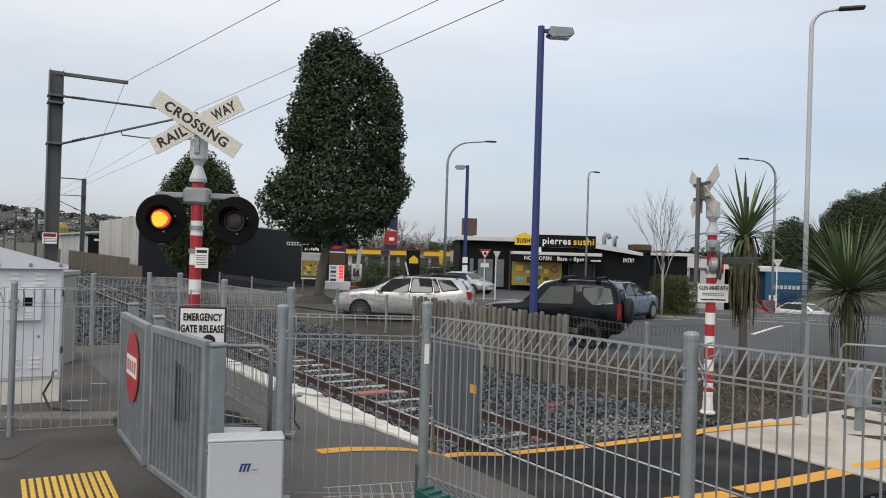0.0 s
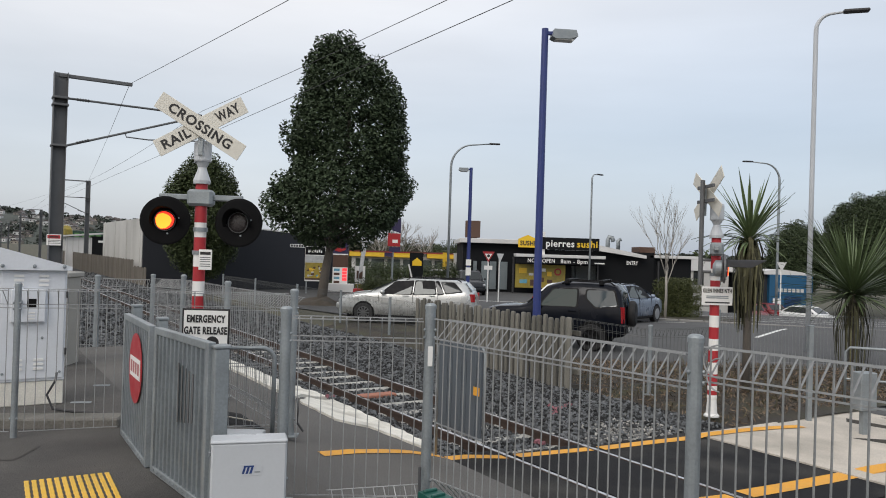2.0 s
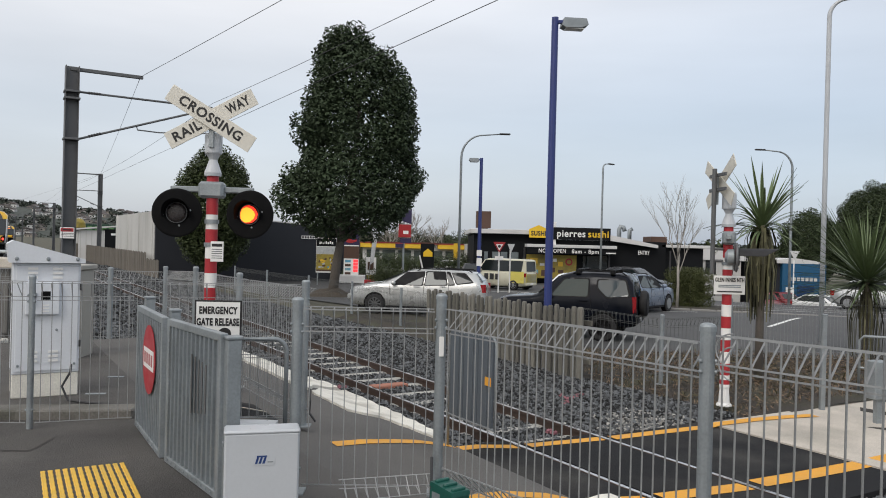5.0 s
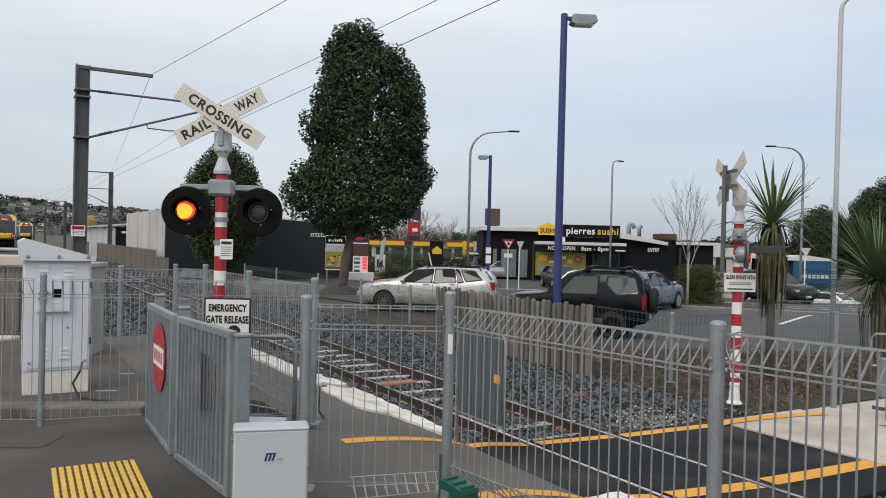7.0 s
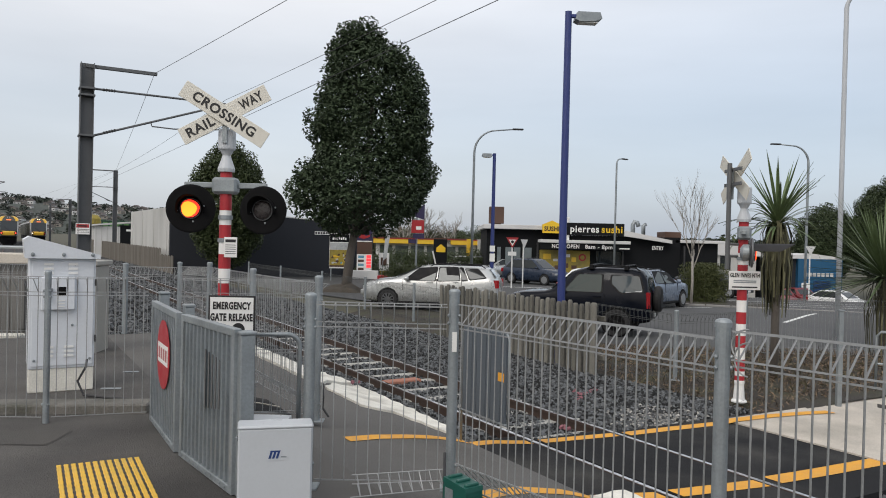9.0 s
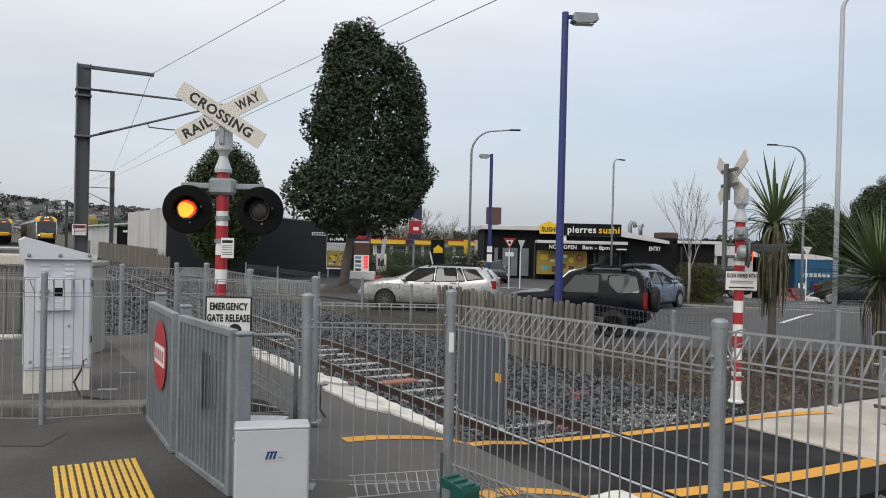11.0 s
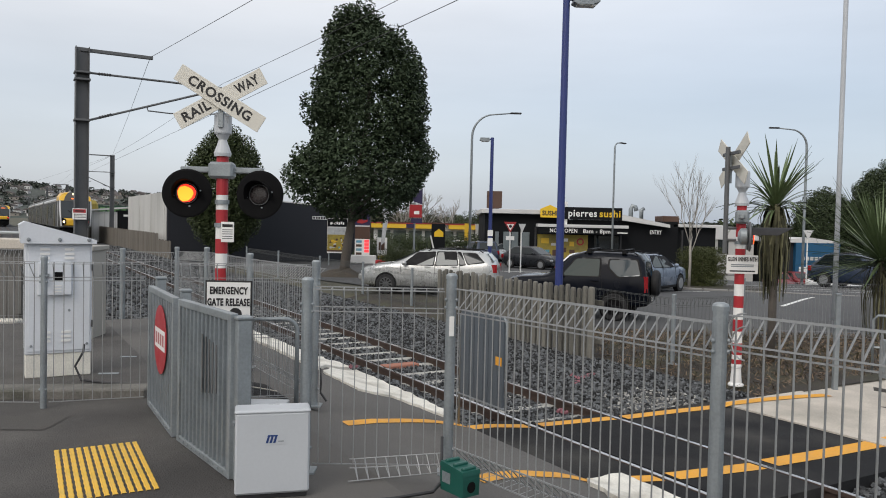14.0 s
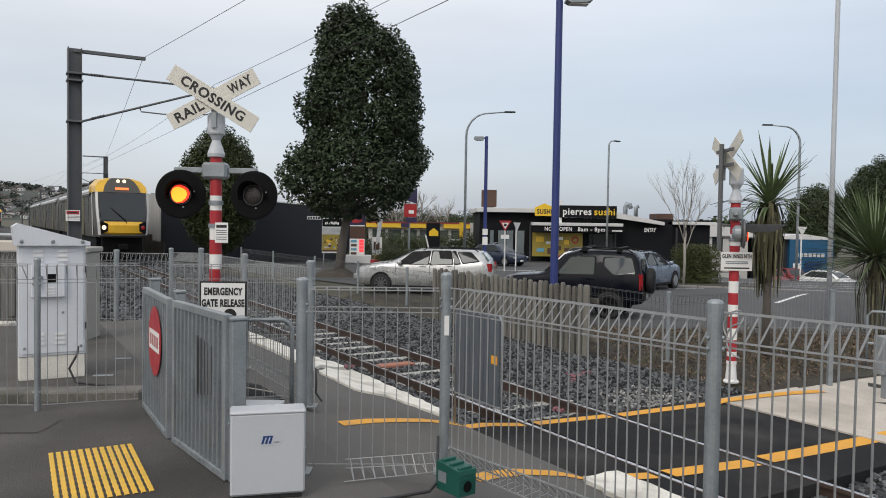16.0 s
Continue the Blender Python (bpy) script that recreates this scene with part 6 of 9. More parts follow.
OFFROAD = [(-1.75, 0.48, 0.80, 0.84, 0.66, 0.52), (-1.68, 0.40, 0.92, 0.97, 0.76, 0.60), (-1.4, 0.36, 0.99, 1.03, 0.80, 0.66), (-0.80, 0.34, 1.03, 1.08, 0.83, 0.70), (-0.62, 0.34, 1.04, 1.14, 0.83, 0.72), (-0.02, 0.34, 1.06, 1.63, 0.84, 0.69),
           (0.22, 0.34, 1.06, 1.70, 0.84, 0.69), (0.8, 0.34, 1.07, 1.725, 0.84, 0.69), (1.45, 0.35, 1.08, 1.71, 0.84, 0.69), (1.68, 0.36, 1.08, 1.66, 0.83, 0.68), (1.80, 0.38, 1.07, 1.50, 0.82, 0.69), (1.88, 0.40, 1.05, 1.12, 0.81, 0.72), (1.90, 0.42, 0.98, 1.02, 0.80, 0.70)]
shaped_car("off_roader", pose(3.66, 20.5, 0.02, 0, 0, -22), "black three-door off-road car with roof bars and spare wheel", NAVY, OFFROAD, 1.70, 1.72, (-1.12, 1.10), 0.345,
           [([(-0.22, 1.09), (-0.20, 1.17), (0.09, 1.53), (0.70, 1.545), (0.70, 1.10)], GREEN_GLASS), ([(0.95, 1.53), (1.62, 1.54), (1.73, 1.15), (1.19, 1.11), (0.95, 1.33)], PALE_GLASS)],
           ((-0.66, 1.10), (0.03, 1.65)), ((1.86, 1.14), (1.74, 1.58)), spokes=5, rim=SUV_TRIM, bars_at=(0.42, 1.30), rails=True, handles=((0.60, 0.99),), doors=((-0.38, 0.45, 1.04), (0.78, 0.42, 1.05)), lamp=(0.74, 1.14), spare=(0.05, 0.93), mirror=-0.30, sill_strip=False, lamp_in=0.07)
shaped_car("parked_wagon", pose(8.0, 30.2, -0.08, 0, 0, 230), "pale metallic blue station wagon beside the hedge", ICE, WAGON, 1.76, 1.49, (-1.36, 1.34), 0.325,
           [([(-0.80, 0.985), (-0.31, 1.365), (0.25, 1.42), (0.22, 0.985)], GREEN_GLASS), ([(0.32, 0.985), (0.35, 1.42), (0.94, 1.42), (1.04, 1.02)], GREEN_GLASS), ([(1.25, 1.385), (1.64, 1.365), (1.84, 1.17), (1.45, 1.14)], CAR_GLASS)],
           ((-1.14, 1.07), (-0.24, 1.455)), ((2.22, 1.12), (1.95, 1.42)), spokes=8, rails=True, handles=((0.05, 0.93), (0.92, 0.96)), doors=((-0.86, 0.40, 1.0), (0.28, 0.32, 1.04)), lamp=(0.80, 1.06), mirror=-0.72)


def crossover(label, colour, group):
    return car("moving_car", PARK, label, colour, 4.5, 1.82, 1.68, 1.05, [(-2.25, 0.72), (-2.1, 0.88), (-1.6, 1.0), (-1.0, 1.05), (0, 1.08), (1.7, 1.12), (2.15, 1.08), (2.25, 0.95)],
               (-1.15, -0.35, 1.45, 2.1), (-1.38, 1.30), 0.35, 0.24, rails=True, taper=0.76, group=group, pillars=(0.4, 0.74), spokes=7)


# traffic on the street, keyed at the end
TRAFFIC = {}
PARK = pose(-30, 74, -0.44)
TRAFFIC["silver"] = hatchback("moving_car", PARK, "silver hatchback driving along the street", SILVER, "street traffic")
TRAFFIC["ute"] = crossover("charcoal crossover car driving along the street", CHARCOAL, "street traffic")
TRAFFIC["dark"] = hatchback("moving_car", PARK, "dark grey hatchback driving along the street", CHARCOAL, "street traffic")
TRAFFIC["wagon"] = crossover("dark blue-grey crossover car driving along the street", MIDBLUE, "street traffic")
TRAFFIC["blue"] = crossover("dark blue crossover car driving along the street", MIDBLUE, "street traffic")
TRAFFIC["last"] = hatchback("moving_car", PARK, "charcoal hatchback slowing on the street", CHARCOAL, "street traffic")
TRAFFIC["end"] = hatchback("moving_car", PARK, "small dark car on the street", MIDBLUE, "street traffic")
TRAFFIC["van"] = people_van("moving_van", PARK, "boxy cream van with yellow tail driving along the street", CREAM_VAN, "street traffic")
for y in (-0.86, 0.86):
    flank = part("yellow_panel", box(B(), 0.95, 2.02, y - 0.008, y + 0.008, 0.45, 1.18, 0.004), VAN_YELLOW, TRAFFIC["van"], "yellow rear side panel")
    for k in range(3):
        part("writing_bar", box(B(), -0.95 + 0.42 * k, -0.65 + 0.42 * k, y - 0.010, y + 0.010, 0.62, 1.0), PLASTIC, TRAFFIC["van"])
part("tail_panel", box(B(), 2.085, 2.10, -0.72, 0.72, 0.5, 1.05, 0.004), VAN_YELLOW, TRAFFIC["van"], "yellow tail panel")
hatchback("parked_car", pose(6.4, 31.9, HG(6.4, 31.9) + 0.02, 0, 0, 230), "white hatchback parked beside the pale blue wagon", WHITE_CAR, "parked cars")
# parked far off
for x, y, turn, colour, words in ((26.4, 60, 80, RED_CAR, "red car parked far across the street"), (28.6, 61.5, 95, RED_CAR, "red car parked far across the street"), (27.6, 53.5, 120, WHITE_CAR, "white car parked far across the street"),
                                  (1.4, 68.0, 10, WHITE_CAR, "white car parked by the fuel station"), (4.5, 60.5, 20, SILVER, "silver car parked by the fuel station")):
    hatchback("parked_car", pose(x, y, HG(x, y) + 0.02, 0, 0, turn), words, colour, "parked cars")


# ---- trains ----
TRAIN_YELLOW = mat("train_yellow", (0.72, 0.42, 0.025), 0.4, vary=0.08, scale=2, fine=40, bump=0.02, coat=0.3)
TRAIN_WHITE = mat("train_white", (0.55, 0.56, 0.56), 0.4, vary=0.08, scale=2, fine=40, bump=0.02, coat=0.3)
TRAIN_GREY = dulled(mat("train_side_grey", (0.075, 0.073, 0.066), 0.5, vary=0.15, scale=1, fine=30, bump=0.02), 0.3)
SIDE_GLASS = dulled(mat("train_side_glass", (0.045, 0.046, 0.038), 0.3, vary=0.5, scale=0.5, fine=4, bump=0.0), 0.35)
TRAIN_GLASS = dulled(mat("train_glass", (0.022, 0.028, 0.031), 0.1, vary=0.2, scale=1, fine=20, bump=0.0, coat=0.0), 0.6)
TRAIN_DOOR = mat("train_door_olive", (0.10, 0.085, 0.03), 0.4, vary=0.1, scale=2, bump=0.02)
HEADLIGHT = glow("headlight_glow", (1.0, 0.72, 0.42), 2.2)
DESTINATION = glow("destination_display", (1.0, 0.22, 0.06), 1.1)
TAIL_GLOW = glow("tail_light_glow", (1.0, 0.05, 0.03), 2.5)


def raised(ob):
    """Sets the body to its true height over the bogies."""
    up = Matrix.Translation((0, 0, 1.44)) @ Matrix.Diagonal((0.955, 1, 1.11, 1)) @ Matrix.Translation((0, 0, -0.92))
    for child in ob.children:
        if child.name.split(".")[0] not in ("bogie", "underframe", "coupler", "apron"):
            child.matrix_basis = up @ child.matrix_basis
    return ob


def train_car(label, lit="front", cab=True, length=24.0):
    """A railcar: its cab end at y = 0 looks to -y."""
    ob = thing("railcar", pose(0, 0, 0), label, "train", group="railcars")

    def section(y, w, z0, zr, shrink=1.0):
        return [(-w * 0.96, y, z0), (-w, y, z0 + 0.5), (-w, y, zr - 1.15), (-w * 0.93, y, zr - 0.55), (-w * 0.72, y, zr - 0.2), (-w * 0.3, y, zr - 0.02), (w * 0.3, y, zr - 0.02), (w * 0.72, y, zr - 0.2), (w * 0.93, y, zr - 0.55),
                (w, y, zr - 1.15), (w, y, z0 + 0.5), (w * 0.96, y, z0)]
    if cab:
        rings = [section(0.0, 1.20, 0.95, 1.65), section(0.25, 1.28, 0.92, 2.6), section(0.62, 1.36, 0.9, 3.2), section(0.95, 1.40, 0.88, 3.5), section(1.6, 1.40, 0.88, 3.68), section(3.0, 1.40, 0.88, 3.72), section(length, 1.40, 0.88, 3.72)]
        # the nose keeps its width up to the roof
        for ring, top in zip(rings[:4], (1.65, 2.5, 3.2, 3.6)):
            for k in (2, 3, 8, 9):
                x, y, z = ring[k]
                ring[k] = (x, y, min(max(z, 1.2), top - 0.25))
    else:
        rings = [section(0.25, 1.40, 0.88, 3.72), section(length, 1.40, 0.88, 3.72)]
    part("body", loft(B(), rings), TRAIN_GREY, ob)
    for sx in (-1, 1):
        for k in range(9):
            y0 = 2.9 + 2.3 * k
            part("side_window", box(B(), min(sx * 1.395, sx * 1.415), max(sx * 1.395, sx * 1.415), y0, y0 + 2.05, 1.55, 2.82, 0.004), SIDE_GLASS, ob)
        for y0 in (5.0, 16.5):
            part("side_door", box(B(), min(sx * 1.41, sx * 1.43), max(sx * 1.41, sx * 1.43), y0, y0 + 1.3, 0.95, 2.8, 0.004), TRAIN_DOOR, ob)
        part("side_stripe", box(B(), min(sx * 1.395, sx * 1.412), max(sx * 1.395, sx * 1.412), 2.6, length - 0.2, 2.86, 2.98), TRAIN_GREY, ob)
    for sx in (-1, 1):
        part("roof_edge", prism(B(), [(sx * 1.41, 2.98), (sx * 1.42, 3.1), (sx * 1.33, 3.22), (sx * 1.31, 3.15)], length - 2.6, m=pose(0, 2.4, 0)), TRAIN_WHITE, ob, "white line along the roof edge")
    part("underframe", box(B(), -1.15, 1.15, 1.2, length - 0.6, 0.42, 1.42, 0.05), BLACK, ob)
    for y0 in (3.2, length - 4.2):
        bogie = part("bogie", box(B(), -0.95, 0.95, y0, y0 + 2.6, 0.3, 0.75, 0.05), BLACK, ob)
        for dy in (0.4, 2.2):
            for sx in (-0.59, 0.59):
                part("wheel", lathe(B(), [(0.42, -0.06), (0.42, 0.06), (0.1, 0.08)], 20, m=pose(sx, y0 + dy, 0.42, 0, 90, 0)), RAIL_RUST, bogie)
    for y0 in (6, 12, 17):
        part("roof_unit", box(B(), -0.8, 0.8, y0, y0 + 2.6, 3.66, 3.84, 0.08), TRAIN_GREY, ob)
    if not cab:
        return raised(ob)
    # face: raked dark windscreen between slim white pillars, yellow bumper, yellow shoulders beside a dark brow panel
    def fz(z):
        return float(np.interp(z, (0.9, 1.6, 2.0, 3.0, 3.3, 3.58, 3.73), (-0.30, -0.24, -0.16, 0.20, 0.46, 0.70, 0.82)))

    def shell(outline, lift, thick, material, name, words="", parent=ob):
        rows = []
        return part(name, loft(B(), [[(x, fz(z) - lift, z) for x, z in outline], [(x, fz(z) - lift + thick, z) for x, z in outline]]), material, parent, words)

    part("nose", loft(B(), [[(-w, fz(z), z), (-w * 0.86, fz(z) - 0.06, z), (w * 0.86, fz(z) - 0.06, z), (w, fz(z), z), (w * 1.01, 1.0, z), (-w * 1.01, 1.0, z)] for z, w in ((0.95, 1.22), (1.6, 1.30), (2.0, 1.33), (2.6, 1.34), (3.0, 1.33))]), TRAIN_GREY, ob)
    shell([(-1.10, 1.68), (1.10, 1.68), (1.17, 1.86), (1.20, 2.4), (1.19, 2.98), (-1.19, 2.98), (-1.20, 2.4), (-1.17, 1.86)], 0.09, 0.05, TRAIN_GLASS, "windscreen")
    part("bumper", loft(B(), [[(x, y - e, z) for y, z in ((-0.32, 1.62), (-0.44, 1.45), (-0.42, 1.10), (-0.26, 0.98), (0.3, 0.98), (0.3, 1.62))] for x, e in ((-1.16, -0.14), (-0.95, -0.02), (-0.5, 0.05), (0.5, 0.05), (0.95, -0.02), (1.16, -0.14))]), TRAIN_YELLOW, ob, "yellow moulded bumper")
    part("skirt_lip", loft(B(), [[(x, y - e, z) for y, z in ((-0.36, 1.0), (-0.40, 0.96), (-0.30, 0.88), (0.2, 0.88), (0.2, 1.0))] for x, e in ((-1.18, -0.16), (-0.5, 0.04), (0.5, 0.04), (1.18, -0.16))]), TRAIN_GREY, ob)
    for sx in (-1, 1):
        part("yellow_shoulder", loft(B(), [[(sx * 0.80, fz(3.02) + 0.02, 3.02), (sx * 1.33, 0.34, 3.02), (sx * 1.31, 0.60, 3.30), (sx * 1.06, 0.78, 3.56), (sx * 0.62, 0.88, 3.70), (sx * 0.60, 0.80, 3.60)],
                                          [(sx * 0.80, 1.2, 3.02), (sx * 1.42, 1.3, 3.02), (sx * 1.42, 1.4, 3.34), (sx * 1.10, 1.5, 3.64), (sx * 0.40, 1.6, 3.765), (sx * 0.38, 1.55, 3.70)],
                                          [(sx * 0.80, 2.2, 3.02), (sx * 1.425, 2.5, 3.02), (sx * 1.425, 2.5, 3.34), (sx * 1.10, 2.6, 3.66), (sx * 0.30, 2.7, 3.775), (sx * 0.28, 2.7, 3.70)]]), TRAIN_YELLOW, ob, "yellow roof shoulder")
        part("pillar", loft(B(), [[(sx * (x - 0.055), y - 0.07, z), (sx * (x + 0.055), y - 0.03, z), (sx * (x + 0.065), y + 0.12, z), (sx * (x - 0.05), y + 0.12, z)] for x, y, z in ((1.19, fz(1.0) + 0.02, 1.0), (1.25, fz(1.6), 1.6), (1.29, fz(2.1), 2.1), (1.30, fz(2.6), 2.6), (1.29, fz(3.0), 3.02))]), TRAIN_WHITE, ob, "white front pillar")
        part("side_pillar", loft(B(), [[(sx * 1.405, y, z), (sx * 1.43, y, z), (sx * 1.43, y + 0.16, z), (sx * 1.405, y + 0.16, z)] for y, z in ((0.75, 0.98), (1.0, 2.0), (1.35, 3.0))]), TRAIN_WHITE, ob, "white front pillar")
        cluster = part("light_cluster", prism(B(), [(sx * 0.80, 1.18), (sx * 1.13, 1.04), (sx * 1.17, 1.66), (sx * 0.80, 1.52)] if sx > 0 else [(-0.80, 1.18), (-0.80, 1.52), (-1.17, 1.66), (-1.13, 1.04)], 0.05, m=pose(0, -0.47, 0)), BLACK, ob, "black light cluster")
        part("head_lamp" if lit == "front" else "tail_lamp", lathe(B(), [(0.10, 0), (0.10, 0.03), (0.05, 0.05)], 16, m=pose(sx * 0.99, -0.47, 1.34, 90, 0, 0)), HEADLIGHT if (lit == "front" and sx < 0) else TAIL_GLOW if lit == "rear" else TAIL_RED, cluster)
        part("high_lamp", lathe(B(), [(0.085, 0), (0.085, 0.04)], 14, m=pose(sx * 0.16, fz(3.55) - 0.11, 3.55, 90, 0, 0)), HEADLIGHT if lit == "front" else CHROME, ob)
    shell([(-0.96, 3.0), (0.96, 3.0), (0.86, 3.3), (0.68, 3.56), (0.45, 3.70), (-0.45, 3.70), (-0.68, 3.56), (-0.86, 3.3)], 0.09, 0.3, TRAIN_GREY, "brow_panel", "dark panel above the windscreen")
    part("destination", box(B(), -0.34, 0.34, 0.20, 0.36, 3.13, 3.24), DESTINATION, ob, "lit orange destination display")
    part("wiper", pipe(B(), [(0.18, -0.42, 1.50), (0.08, -0.36, 1.70), (-0.62, -0.14, 2.25)], 0.028, 5), BLACK, ob)
    part("coupler", box(B(), -0.22, 0.22, -0.75, 0.4, 0.75, 1.05, 0.05), BLACK, ob)
    part("apron", box(B(), -1.0, 1.0, 0.05, 0.4, 0.25, 1.5, 0.06), BLACK, ob)
    return raised(ob)


ARRIVING = [train_car("yellow and grey passenger train with lit headlight"), train_car("grey railcar behind the leading car", cab=False), train_car("grey railcar behind the leading car", cab=False)]
LEAVING = [train_car("yellow and grey passenger train with red tail lights", lit="rear"), train_car("grey railcar behind the leading car", cab=False)]


# ---- trees and plants ----
def leaf_mat(name, color, rough=0.55, vary=0.35, spec=0.3, island=0.4):
    m = mat(name, color, rough, vary=vary, scale=0.7, fine=12, bump=0.0, island=island)
    m.node_tree.nodes["Principled BSDF"].inputs["Specular IOR Level"].default_value = spec
    return m


MAGNOLIA, DOME, CONIFER, CORDY, DEADLEAF, HEDGE, BARK = (leaf_mat("magnolia_leaf", (0.041, 0.062, 0.031), 0.65), leaf_mat("dark_tree_leaf", (0.050, 0.068, 0.026), 0.6), leaf_mat("broad_tree_leaf", (0.044, 0.062, 0.028), 0.6),
                                                        leaf_mat("cordyline_leaf", (0.125, 0.172, 0.08), 0.4), leaf_mat("dead_leaf", (0.165, 0.122, 0.084), 0.85, 0.8, 0.2, 0.8), leaf_mat("hedge_leaf", (0.074, 0.084, 0.034), 0.75, 0.3, 0.15, 0.3),
                                                        mat("bark", (0.12, 0.105, 0.09), 0.9, vary=0.35, scale=4, fine=30, bump=0.8, stretch=(1, 1, 0.3)))
PALE_BARK = mat("pale_bark", (0.30, 0.28, 0.25), 0.9, vary=0.25, scale=4, fine=30, bump=0.5, stretch=(1, 1, 0.3))


def leaves(centres, normals, size, aspect=0.5, jitter=0.9, seed=1):
    """Folded leaves, four triangles' worth each, set about their normals."""
    g = np.random.default_rng(seed)
    n = len(centres)
    nrm = normals + g.normal(0, jitter, (n, 3))
    nrm /= np.linalg.norm(nrm, axis=1)[:, None] + 1e-9
    ax = np.cross(nrm, g.normal(size=(n, 3)))
    ax /= np.linalg.norm(ax, axis=1)[:, None] + 1e-9
    bx = np.cross(nrm, ax)
    L = (size * (0.7 + 0.6 * g.random(n)))[:, None]
    W = L * aspect
    droop = nrm * L * 0.18
    v = np.stack([centres - ax * L / 2, centres + bx * W / 2 - droop * 0.4, centres + ax * L / 2 - droop, centres - bx * W / 2 - droop * 0.4], 1)
    f = np.array([(0, 1, 2), (0, 2, 3)])[None] + 4 * np.arange(n)[:, None, None]
    return v.reshape(-1, 3), f.reshape(-1, 3)


def crown(clumps, per, leaf, seed, aspect=0.5, flat=0.85):
    """Leaves over clumps given as (x, y, z, radius)."""
    g = np.random.default_rng(seed)
    C, N = [], []
    for x, y, z, r in clumps:
        k = max(12, int(per * r * r))
        d = g.normal(size=(k, 3))
        d /= np.linalg.norm(d, axis=1)[:, None]
        rad = r * (0.62 + 0.42 * g.random(k) ** 0.6)
        C.append(np.array((x, y, z)) + d * rad[:, None] * np.array((1, 1, flat)))
        N.append(d * 0.6 + np.array((0, 0, 0.8)))
    return leaves(np.concatenate(C), np.concatenate(N), leaf, aspect, 0.55, seed + 1)


def limb_set(bm, base, tips, r):
    for tip in tips:
        b, t = Vector(base), Vector(tip)
        mid = b.lerp(t, 0.5) + Vector((0, 0, 0.15 * (t - b).length))
        pipe(bm, [b, b.lerp(mid, 0.6), mid, t], r, 6, r * 0.3)


def tree(name, m, label, profile, trunk_r, trunk_top, leaf, per, clump, material, seed, skew=None, trunk_mat=None, gaps=0.0, lumps=0.0):
    """A tree whose crown follows rows of (height, radius); skew(z) shifts its axis."""
    ob = thing(name, m, label, "tree")
    g = np.random.default_rng(seed)
    sk = skew or (lambda z: 0.0)
    clumps = []
    zs = [p[0] for p in profile]
    z = zs[0]
    while z < zs[-1]:
        R = float(np.interp(z, zs, [p[1] for p in profile]))
        ring = max(3, int(2 * math.pi * max(R - clump * 0.5, 0.2) / (clump * 1.05)))
        for k in range(ring):
            if g.random() < gaps:
                continue
            t = 2 * math.pi * (k + g.random() * 0.7) / ring
            rr = max(R - clump * (0.55 + 0.35 * g.random()), 0.05)
            rr *= 1 + lumps * (noise.noise(Vector((1.7 * math.cos(t), 1.7 * math.sin(t), z * 0.75 + seed))) - 0.12)
            clumps.append((sk(z) + rr * math.cos(t), rr * math.sin(t), z + g.normal(0, clump * 0.25), clump * (0.65 + 0.55 * g.random())))
        if R > clump * 2:
            for k in range(2):
                t = g.random() * 6.28
                clumps.append((sk(z) + R * 0.4 * math.cos(t), R * 0.4 * math.sin(t), z, clump * 0.9))
        z += clump * 0.62
    v, f = crown(clumps, per, leaf, seed + 5)
    bm = B()
    tx = sk(zs[0])
    pipe(bm, [(sk(0), 0, -0.2), (sk(0) * 0.6 + tx * 0.4, 0, zs[0] * 0.5), (tx * 0.9, 0.02, zs[0]), (sk(trunk_top * 0.7), 0, trunk_top * 0.75), (sk(trunk_top), 0, trunk_top)], trunk_r, 12, trunk_r * 0.25)
    part("trunk", bm, trunk_mat or BARK, ob, smooth=True)
    picks = [c for i, c in enumerate(clumps) if i % 9 == 0][:22]
    for c in picks:
        bm = B()
        zz = max(zs[0] * 0.8, c[2] - 1.2)
        limb_set(bm, (sk(zz), 0, zz), [c[:3]], trunk_r * 0.28)
        part("limb", bm, trunk_mat or BARK, ob, smooth=True)
    o = stuff("crown", v, f.tolist(), material, "", "", ob)
    return ob


def earth_mound(m, label, r, h, seed):
    """A low uneven heap of earth."""
    bm = B()
    rows = []
    for i in range(9):
        u = i / 8
        ring = []
        for k in range(28):
            t = 2 * math.pi * k / 28
            n = noise.noise(Vector((2.2 * u * math.cos(t), 2.2 * u * math.sin(t), seed)))
            ring.append(bm.verts.new((r * max(u, 0.01) * math.cos(t) * (1 + 0.25 * n), 0.8 * r * max(u, 0.01) * math.sin(t) * (1 + 0.25 * n), h * (1 - u * u) * (1 + 0.5 * n) - 0.06 * u)))
        rows.append(ring)
    for a, b in zip(rows, rows[1:]):
        for k in range(28):
            bm.faces.new((a[k], b[k], b[(k + 1) % 28], a[(k + 1) % 28]))
    bm.faces.new(rows[0])
    return tagged(part("earth_mound", bm, MOUND, m=m, smooth=True), label, "mound")


MOUND = mat("litter_earth", (0.075, 0.062, 0.048), 0.95, vary=0.6, scale=4, fine=40, bump=1.0, dirt=(0.03, 0.027, 0.02), dirt_amount=0.7)
earth_mound(pose(-4.95, 37.9, HG(-4.95, 37.9)), "brown earth mound round the foot of the tall tree", 1.45, 0.42, 3)
